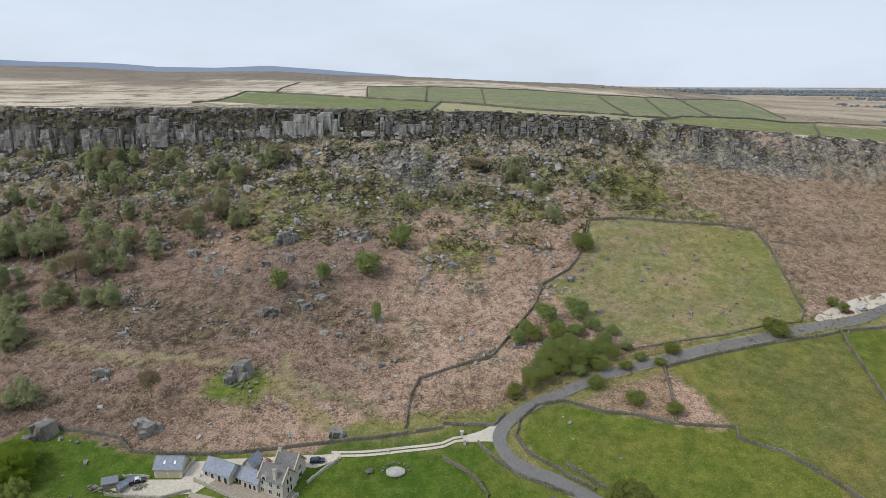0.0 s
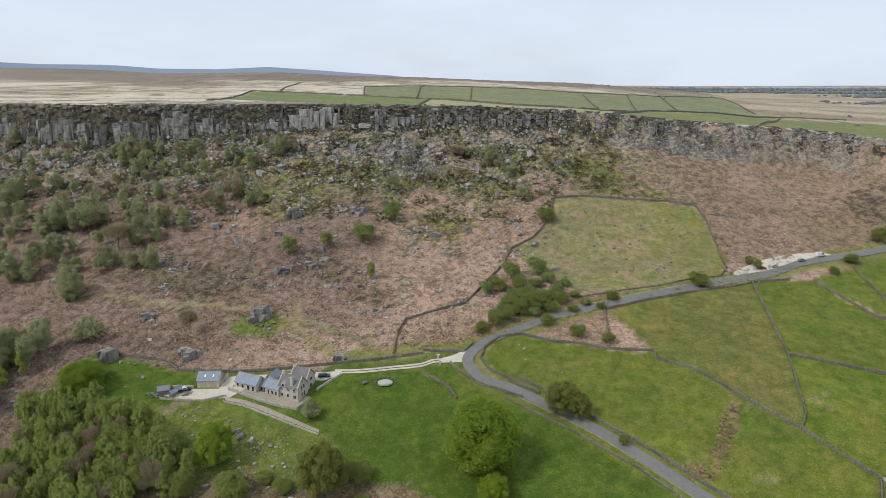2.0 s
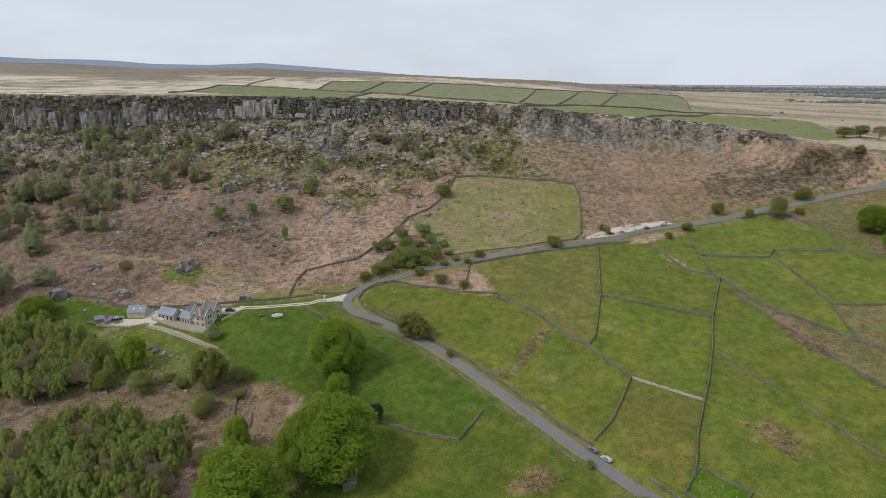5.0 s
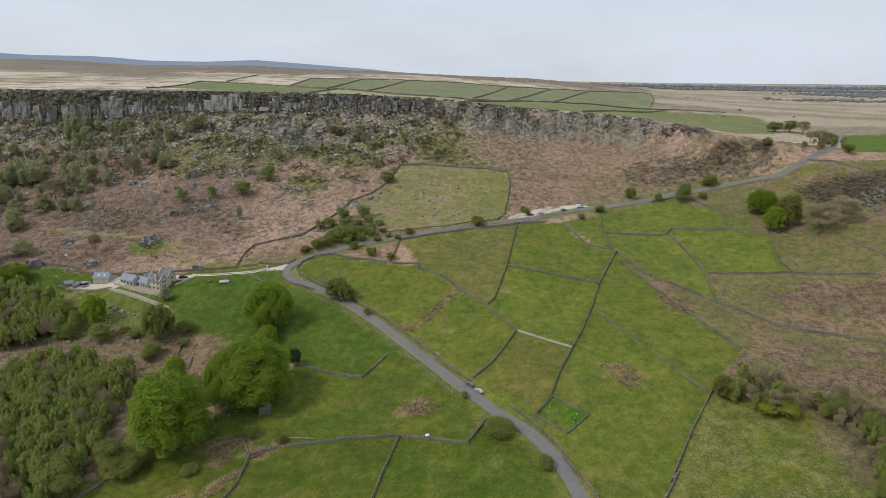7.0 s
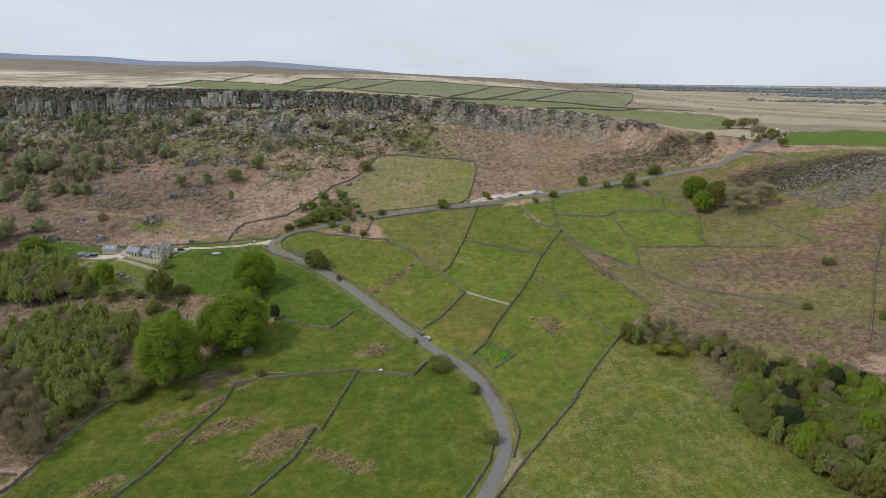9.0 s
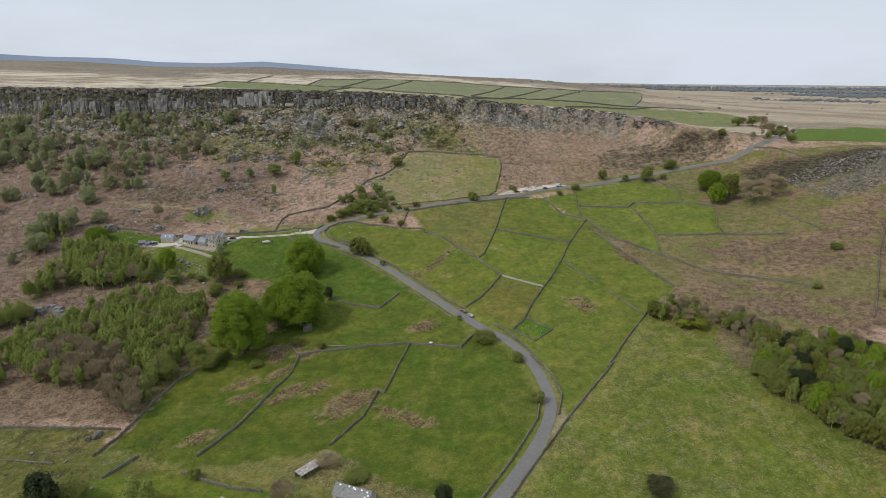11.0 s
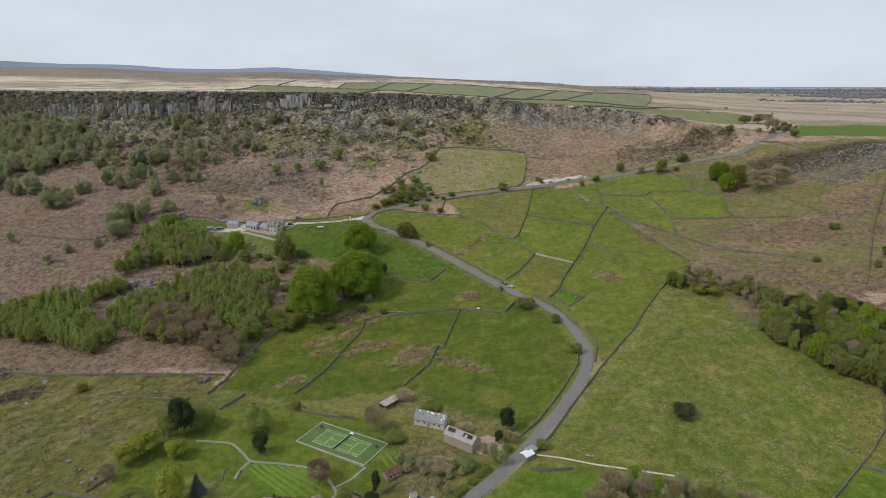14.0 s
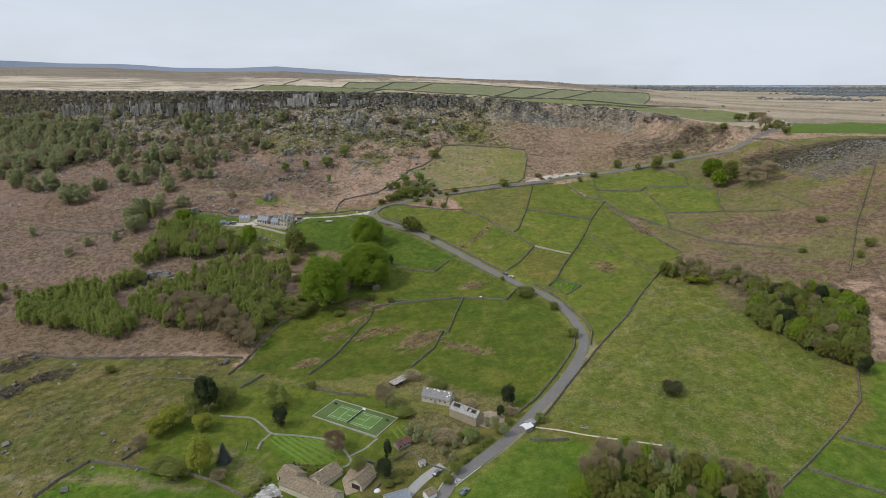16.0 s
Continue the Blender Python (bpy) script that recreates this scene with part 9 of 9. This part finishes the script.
for px, py, r, tl in ((-129.8, 212.5, 3.2, 1.0), (-132.6, 213.4, 2.2, 1.0), (-101.4, 185.6, 3.4, 1.2), (-98.6, 187.0, 2.4, 0.9), (-104.0, 188.5, 2.6, 1.0), (-36.9, 184.8, 3.0, 0.9), (-56.7, 197.2, 1.5, 1.1), (-67.7, 196.8, 1.3, 1.0), (-42.8, 237.9, 2.2, 1), (-34.4, 240.8, 2.0, 1), (-18.8, 223.7, 1.8, 0.8),
                      (-80.1, 302.5, 3.9, 1.6), (-77.0, 304, 3.2, 1.3), (-75.3, 287.5, 2.6, 1.2), (-85.5, 283, 2.3, 1.2), (-146.8, 306, 4.8, 0.7), (-143, 304, 3.2, 0.8), (-125.6, 295.5, 2.9, 0.9)):
    (rock_pile(px, py, 2.1 * r, 0.8 * r * tl) if r >= 2.2 else boulder(px, py, r, tall=tl))
for px, py, r, tl in ((-40.7, 308.9, 4.1, 0.8), (-45, 310.5, 3.0, 0.9), (-76, 249.8, 2.8, 1.3), (-73, 251, 2.2, 1.0), (-59.8, 255, 3.3, 0.7), (-63, 257, 2.4, 0.9), (-54.6, 261, 3.0, 0.8), (-9.9, 198.1, 1.4, 1.1), (24.3, 293, 2.4, 0.8), (82.1, 293.3, 1.7, 0.9), (126.2, 292.7, 1.8, 1.0), (99.2, 288.8, 1.4, 0.9),
                      (60.9, 277.2, 2.4, 0.8), (4.6, 288.4, 2.2, 0.8), (-58.7, 270.1, 2.6, 0.9), (-92.5, 278.8, 1.7, 1.2), (-123, 181, 1.6, 0.5), (-113, 180, 1.4, 0.6)):
    (rock_pile(px, py, 2.1 * r, 0.8 * r * tl) if r >= 2.2 else boulder(px, py, r, tall=tl))
for px, py, r, tl in ((-71.9, -91.8, 2.0, 0.8), (-60.8, -20.7, 1.9, 0.6), (-36.5, -29.3, 3.0, 0.8), (-39.5, -31, 2.0, 0.8), (-97.6, -76.6, 1.4, 0.7), (-78.7, -108.5, 1.5, 0.6), (-29.7, -121.2, 1.6, 0.7), (-25.5, -122.6, 1.5, 0.7), (-23.2, 169.8, 1.7, 0.5), (200, 129, 1.8, 0.5), (-66, 141, 2.4, 0.8), (-70, 143, 1.6, 0.7), (-54, 137, 1.6, 0.8)):
    boulder(px, py, r, "pale gritstone boulder lying in pasture", "boulders in pasture", tall=tl)
def along_old_walls(r):
    (x0, y0), (x1, y1) = r.choice((((42, 90), (31, 76)), ((31, 76), (12, 56)), ((12, 56), (6, 45)), ((-14, 112), (-12, 90)), ((-66, 142), (-50, 134))))
    k = r.random()
    return x0 + (x1 - x0) * k + r.gauss(0, 2.2), y0 + (y1 - y0) * k + r.gauss(0, 2.2)


scree(190, along_old_walls, lambda r: 0.15 + r.expovariate(4.5), 61, "fallen_stones", "pale stones fallen from old field walls", "pale_rock")
slab_rnd = random.Random(17)
outcrop = thing("rock_outcrop", pose(-122, 80, gz(-122, 80)), "layered gritstone outcrop standing in the birch wood", "rocks")
for px, py, w, h, up in ((-112, 78, 6, 1.8, 0), (-117, 81, 8, 2.4, 0), (-123.5, 83.5, 9, 2.2, 0), (-124, 84.5, 7, 1.2, 2.3), (-129.5, 81, 8, 2.4, 0), (-130, 81.8, 6, 1.1, 2.5), (-117.5, 82, 5, 1.1, 2.5), (-133, 76.5, 6, 1.7, 0), (-107, 80, 5, 1.3, 0)):
    slab = part("slab", chunk(slab_rnd, w, 3.6, h + 0.8, 3, 0.12).mesh("slab", M["cliff"]), outcrop)
    slab.matrix_world = Matrix.Translation((px, py, gz(px, py) + up - 0.8)) @ Matrix.Rotation(slab_rnd.uniform(-0.5, 0.1), 4, "Z")
for px, py, r, tl in ((-149, -49, 2.6, 0.7), (-145, -45, 2.0, 0.8), (-153, -17, 2.2, 0.6), (-112, -101, 1.6, 0.8)):
    boulder(px, py, r, "pale gritstone boulder lying in pasture", "boulders in pasture", tall=tl)
# a pale round slab with stones about it in the house field
M["pale_stone"] = rock_material("pale_lichened_slab", (0.30, 0.285, 0.255), (0.52, 0.50, 0.46), (0.66, 0.64, 0.60))
slab_z = max(gz(-15.1 + dx, 169.4 + dy) for dx in (-3, 0, 3) for dy in (-2, 0, 2))
slab = Lump().prism([(3.1 * math.cos(i * 0.3927) * (1 + 0.05 * math.sin(i * 2.3)), 2.4 * math.sin(i * 0.3927)) for i in range(16)], -0.4, 0.22, Matrix.Rotation(radians(90), 4, "X") @ Matrix.Diagonal((1, 1, 1, 1)))
thing("round_slab", Matrix.Translation((-15.1, 169.4, slab_z)), "pale round stone slab lying in mown grass", "slab", data=slab.mesh("round_slab", M["pale_stone"]))
for i in range(8):
    a = 0.1 + i * 0.42
    st = boulder(-15.1 + 4.3 * math.cos(a), 169.8 + 3.4 * math.sin(a), 0.85, "pale stone beside a round slab in grass", "stone ring", tall=0.6)
boulder(-23.6, 169.8, 2.0, "long pale stone lying in the mown field", "stone ring", 0.5, 0.4)

# stones strewn over pasture and bracken, too many to count
def strewn(r):
    x, y = r.uniform(-260, 60), r.uniform(150, 330)
    if float(away(ROAD, np.array(x), np.array(y))) < 8 or bool(inside(HOUSE_FIELD, np.array(x), np.array(y))):
        return None, None
    return x, y


def rough_pasture(r):
    x, y = r.uniform(-160, -20), r.uniform(-130, -25)
    return (x, y) if wave(x, y, 30, 61) > -0.1 else (None, None)


def east_stones(r):
    x, y = r.uniform(60, 170), r.uniform(236, 325)
    return x, y


def house_bank(r):
    x, y = r.uniform(-98, -30), r.uniform(112, 156)
    return (x, y) if y < 150 - 0.35 * (x + 75) else (None, None)


scree(170, house_bank, lambda r: 0.25 + r.expovariate(3.0), 64, "strewn_stones", "pale stones strewn over the bank below the farmhouse", "pale_rock")
scree(420, strewn, lambda r: 0.25 + r.expovariate(3.0), 61, "strewn_stones", "small stones strewn over the bracken slope", "pale_rock")
scree(170, rough_pasture, lambda r: 0.25 + r.expovariate(3.2), 62, "strewn_stones", "small stones strewn over rough pasture")
scree(160, east_stones, lambda r: 0.25 + r.expovariate(3.0), 63, "strewn_stones", "small stones in the walled enclosure")

# ---- far country ----
def ridge_line(name, pts, drop, label):
    v, fcs = [], []
    for i, (x, y, z) in enumerate(pts):
        for dz, out in ((2 * math.sin(i * 1.7), 1.0), (-drop, 0.985)):
            v.append((100 + (x - 100) * out, -150 + (y + 150) * out, z + dz))
        if i:
            n = 2 * i
            fcs.append((n - 2, n, n + 1, n - 1))
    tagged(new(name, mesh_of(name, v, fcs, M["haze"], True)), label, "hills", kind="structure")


# skyline ridges, their blue painted on in place of haze
ridge_line("backdrop_hills", [(-4600, 1300, 240), (-3800, 2800, 230), (-2885, 4000, 217), (-2517, 4000, 200), (-2149, 4000, 192), (-2002, 4000, 184), (-1781, 4000, 169), (-1413, 4000, 163), (-1229, 4000, 167), (-1082, 4000, 173), (-824, 4000, 158), (-493, 4000, 131), (-309, 4000, 116), (-150, 4000, 100)], 120, "far moorland hills on the skyline, painted haze blue")
ridge_line("backdrop_hills", [(1300, 4450, 20), (1676, 4391, 34), (1987, 4261, 30), (2269, 4117, 36), (2676, 3862, 30), (3400, 3100, 34), (4300, 1700, 36)], 60, "far lowland on the skyline, painted haze blue")


def far_clumps(name, count, pick, size, label, seed):
    """Distant woods and thorn scrub as lumpy canopies."""
    r = random.Random(seed)
    lump = Lump()
    for _ in range(count):
        x, y = pick(r)
        s = size(r)
        z = gz(x, y)
        for j in range(3):
            ox, oy, k = r.uniform(-0.7, 0.7) * s, r.uniform(-0.7, 0.7) * s, r.uniform(0.5, 1) * s
            n = 6
            base = [(x + ox + k * math.cos(6.283 * i / n), y + oy + k * math.sin(6.283 * i / n), z - 0.5) for i in range(n)]
            mid = [(x + ox + k * 1.05 * math.cos(6.283 * i / n + 0.4), y + oy + k * 1.05 * math.sin(6.283 * i / n + 0.4), z + k * r.uniform(0.5, 0.8)) for i in range(n)]
            lump.add(base + mid + [(x + ox, y + oy, z + k * r.uniform(1.0, 1.5))], [(i, (i + 1) % n, n + (i + 1) % n, n + i) for i in range(n)] + [(n + i, n + (i + 1) % n, 2 * n) for i in range(n)])
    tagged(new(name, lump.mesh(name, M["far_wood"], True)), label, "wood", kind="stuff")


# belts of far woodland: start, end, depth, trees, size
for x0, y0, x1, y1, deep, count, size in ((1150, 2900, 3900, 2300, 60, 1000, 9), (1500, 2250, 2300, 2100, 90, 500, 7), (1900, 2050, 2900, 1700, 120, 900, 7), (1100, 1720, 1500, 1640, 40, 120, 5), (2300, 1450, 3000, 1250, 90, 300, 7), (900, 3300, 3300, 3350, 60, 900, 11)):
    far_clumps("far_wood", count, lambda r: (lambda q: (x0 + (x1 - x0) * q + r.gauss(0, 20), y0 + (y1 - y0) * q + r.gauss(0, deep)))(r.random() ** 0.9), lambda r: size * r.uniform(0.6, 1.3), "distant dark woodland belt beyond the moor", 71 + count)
far_clumps("moor_thorn", 30, lambda r: (r.uniform(300, 1300), r.uniform(650, 1900)), lambda r: r.uniform(1.2, 3), "scattered thorn bushes on the far moor", 73)

# ---- graveyard plot, path by the huts, trough, tumbled hut ----
rr = random.Random(41)
for i in range(4):
    for j in range(3):
        px, py = 158.5 + i * 3.1 + j * 1.0 + rr.uniform(-0.4, 0.4), 54.5 - i * 2.6 + j * 2.6 + rr.uniform(-0.4, 0.4)
        if rr.random() < 0.7:
            stone = Lump().prism([(-0.35, -0.2), (0.35, -0.2), (0.35, 0.75), (0.2, 0.95), (-0.2, 0.95), (-0.35, 0.75)], -0.08, 0.08)
            thing("headstone", Matrix.Translation((px, py, gz(px, py))) @ Matrix.Rotation(0.7 + rr.uniform(-0.1, 0.1), 4, "Z"), "small pale headstone in mown grass", "headstone", "headstones", data=stone.mesh("headstone", M["pale_wall"]))
v, fcs = ribbon([(125.5, -93), (136, -95.5), (148, -99.5), (162, -103), (178, -107)], 0.45, -0.45, 0.12, 2.0)
tagged(new("farm_path", mesh_of("farm_path", v, fcs, M["gravel"], True)), "thin pale path along the field's foot", "path", kind="structure")
trough = thing("water_trough", Matrix.Translation((147.5, -94.2, gz(147.5, -94.2))) @ Matrix.Rotation(-0.3, 4, "Z"), "grey stone water trough in pasture", "trough")
part("basin", Lump().box(-1.8, -0.5, 0, 1.8, 0.5, 0.12).box(-1.8, -0.5, 0.12, 1.8, -0.36, 0.7).box(-1.8, 0.36, 0.12, 1.8, 0.5, 0.7).box(-1.8, -0.36, 0.12, -1.64, 0.36, 0.7).box(1.64, -0.36, 0.12, 1.8, 0.36, 0.7).mesh("basin", M["pale_wall"]), trough)
part("water", Lump().box(-1.64, -0.36, 0.5, 1.64, 0.36, 0.55).mesh("water", M["glass"]), trough)
hutte = thing("tumbled_hut", Matrix.Translation((36, 64, gz(36, 64))) @ Matrix.Rotation(0.2, 4, "Z"), "small stone hut under a slate roof in rough grass", "hut")
for x0, y0, x1, y1, h in ((-2.4, -2.0, 2.4, -1.4, 2.2), (-2.4, 1.4, 2.4, 2.0, 2.6), (-2.4, -1.4, -1.8, 1.4, 2.4), (1.8, -1.4, 2.4, 1.4, 1.9)):
    part("wall", Lump().box(x0, y0, -0.6, x1, y1, h).mesh("wall", M["wall"]), hutte)
part("roof", Lump().prism([(-2.7, 2.2), (2.7, 2.2), (2.5, 2.5), (0, 3.6), (-2.5, 2.5)], -2.1, 2.1).mesh("roof", M["grey_slate"]), hutte)
for k in range(5):
    px, py = 50 + k * 2.3, 47 - k * 0.2
    log = Lump().tube((-1.6, 0, 0.3), (1.6, 0.1, 0.3), 0.25, 0.2, 7)
    thing("log", Matrix.Translation((px, py, gz(px, py))) @ Matrix.Rotation(rr.uniform(-0.4, 0.4), 4, "Z"), "pale weathered log lying in grass", "log", "fallen logs", data=log.mesh("log", M["timber"]))


# ---- tussocks of bracken, heather and straw-coloured grass ----
M["frond"] = leafy("dead_bracken_fronds", (0.20, 0.145, 0.085), (0.42, 0.32, 0.205), 0.2, 0.35)
M["straw_tuft"] = leafy("straw_tussock", (0.24, 0.225, 0.09), (0.38, 0.345, 0.17), 0.2, 0.4)
M["heather"] = leafy("heather_sprigs", (0.085, 0.070, 0.054), (0.20, 0.168, 0.125), 0.2, 0.3)
M["bilberry"] = leafy("bilberry_sprigs", (0.085, 0.088, 0.034), (0.17, 0.172, 0.070), 0.2, 0.3)


def tussocks(name, spots, material, size, label, category, seed, blades=4):
    """Low clumps of leaning blades at the given places."""
    r = np.random.RandomState(seed)
    xy = np.repeat(np.array(spots), blades, 0)
    n = len(xy)
    xy = xy + r.normal(size=(n, 2)) * size * 0.35
    z = height(xy[:, 0], xy[:, 1])
    p = np.column_stack([xy, z + 0.05])
    a = r.uniform(0, 6.283, n)
    s = size * r.uniform(0.6, 1.3, (n, 1))
    side = np.column_stack([np.cos(a), np.sin(a), 0 * a])
    lean = np.column_stack([-np.sin(a), np.cos(a), 0 * a]) * r.uniform(0.5, 1.0, (n, 1)) + np.array([0, 0, 0.5])
    V = np.stack([p - side * s * 0.45, p + side * s * 0.45, p + lean * s], 1).reshape(-1, 3)
    me = mesh_of(name, V.tolist(), np.arange(n * 3).reshape(-1, 3).tolist(), M[material])
    tagged(new(name, me), label, category, kind="stuff")


def pick_spots(count, box, keep, seed):
    r = np.random.RandomState(seed)
    x, y = r.uniform(box[0], box[1], count * 6), r.uniform(box[2], box[3], count * 6)
    ok = keep(x, y)
    return np.column_stack([x, y])[ok][:count]


def in_patches(x, y):
    hit = np.zeros(x.shape, bool)
    for px, py, r1, r2, ang in BRACKEN_PATCHES:
        dx, dy = x - px, y - py
        q = np.hypot((dx * math.cos(ang) + dy * math.sin(ang)) / r1, (-dx * math.sin(ang) + dy * math.cos(ang)) / r2)
        hit |= q + 0.35 * wave(x, y, 6, 91) < 0.95
    return hit


tussocks("bracken_tufts", pick_spots(9000, (0, 260, -40, 150), in_patches, 92), "frond", 0.75, "brown dead bracken tufts in pasture", "bracken", 93)
tussocks("grass_tussocks", pick_spots(8000, (125, 295, -140, 66), lambda x, y: inside([(231, 62), (173, -19), (129, -86), (214, -134), (262, -96), (288, -56), (262, 20)], x, y) & (wave(x + 0.6 * y, y, 30, 94) + 0.7 * wave(x, y, 11, 95) + 0.5 * wave(x, y, 5.5, 166) > 0.6), 96), "straw_tuft", 0.4, "straw-coloured grass tussocks over a large pasture", "grass", 97, 3)
tussocks("heather_clumps", pick_spots(14000, (-430, 340, 330, 412), lambda x, y: ((x < 110) | (y > edge(x) - 16)) & (y < edge(x) + 2) & (y > edge(x) - 70) & (wave(x, y, 24, 98) + 0.5 * wave(x, y, 9, 99) > 0.2 + 0.9 * (edge(x) - 12 - y) / 70), 100), "heather", 1.0, "dark heather clumps among the rocks of the crag", "heather", 101, 4)
tussocks("bilberry_clumps", pick_spots(15000, (-330, 130, 300, 395), lambda x, y: (y < edge(x) - 14) & ~inside(ENCLOSURE, x, y) & (wave(x, y, 38, 13) + 0.5 * wave(x, y, 14, 77) > 0.0), 103), "bilberry", 0.9, "green bilberry clumps on the slope under the crag", "bilberry", 104, 4)
tussocks("bracken_tufts", pick_spots(26000, (-300, 200, 185, 385), lambda x, y: (y < edge(x) - 25) & ~inside(ENCLOSURE, x, y) & (y > 190 + 0.3 * np.maximum(x, 0)) & (wave(x, y, 18, 105) > -0.2), 106), "frond", 0.8, "brown dead bracken over the hillside", "bracken", 107, 2)

tussocks("grass_tussocks", pick_spots(4500, (-170, 0, -150, -22), lambda x, y: (wave(x, y, 30, 121) + 0.6 * wave(x, y, 11, 122) > 0.1) & (y < -26 + 0.08 * (x + 150)) & ((x < -60) | (y > -60)), 123), "bilberry", 0.45, "dull green tussocks over rough pasture", "grass", 124, 3)
tussocks("heather_clumps", pick_spots(1100, (-172, -113, -62, -10), lambda x, y: np.minimum(np.minimum(away([(-161, -26), (-155, -18)], x, y) / 7, away([(-135, -38), (-124, -35)], x, y) / 5), away([(-146, -54), (-143, -48)], x, y) / 6) < 0.95 + 0.45 * wave(x, y, 5, 128) + 0.3 * wave(x, y, 2, 129), 125), "heather", 0.9, "dark heather clumps in rough pasture", "heather", 126, 4)

# ---- markings on the lane ----
ring = Lump()
for i in range(28):
    a0, a1 = 6.2832 * i / 28, 6.2832 * (i + 1) / 28
    ring.add([(rad * math.cos(a) * 1.0, rad * math.sin(a) * 1.9, zz) for zz in (0, 0.012) for a in (a0, a1) for rad in (1.0, 1.28)], [(4, 5, 7, 6), (0, 2, 3, 1), (1, 3, 7, 5), (0, 4, 6, 2)])
for x0 in (-0.55, 0.12):
    ring.box(x0, -0.8, 0, x0 + 0.42, 0.8, 0.012)
place = Matrix.Translation((90.6, -125.8, gz(90.6, -125.8) + 0.24)) @ Matrix.Rotation(radians(-40), 4, "Z")
thing("road_marking", place, "white oval speed marking painted on the lane", "road marking", data=ring.mesh("road_marking", M["line"]))
for k, (line, off) in enumerate((([(84.2, -133), (87.2, -127), (93, -120.8)], 2.7), ([(87.2, -127), (92, -122), (98, -116)], -2.7))):
    v, fcs = ribbon(line, off + 0.14, off - 0.14, 0.13, 1.0)
    tagged(new("edge_line", mesh_of("edge_line", v, fcs, M["line"], True)), "worn white edge line on the lane", "road marking", kind="structure")
tank = thing("water_tank", Matrix.Translation((107.7, 43.4, gz(107.7, 43.4))) @ Matrix.Rotation(0.4, 4, "Z"), "white square water tank in pasture", "water tank")
part("body", Lump().box(-0.7, -0.6, 0.15, 0.7, 0.6, 1.15).mesh("body", M["white"]), tank)
part("lid", Lump().box(-0.76, -0.66, 1.15, 0.76, 0.66, 1.22).mesh("lid", M["white_sheet"]), tank)
part("plinth", Lump().box(-0.85, -0.75, -0.3, 0.85, 0.75, 0.15).mesh("plinth", M["pale_wall"]), tank)
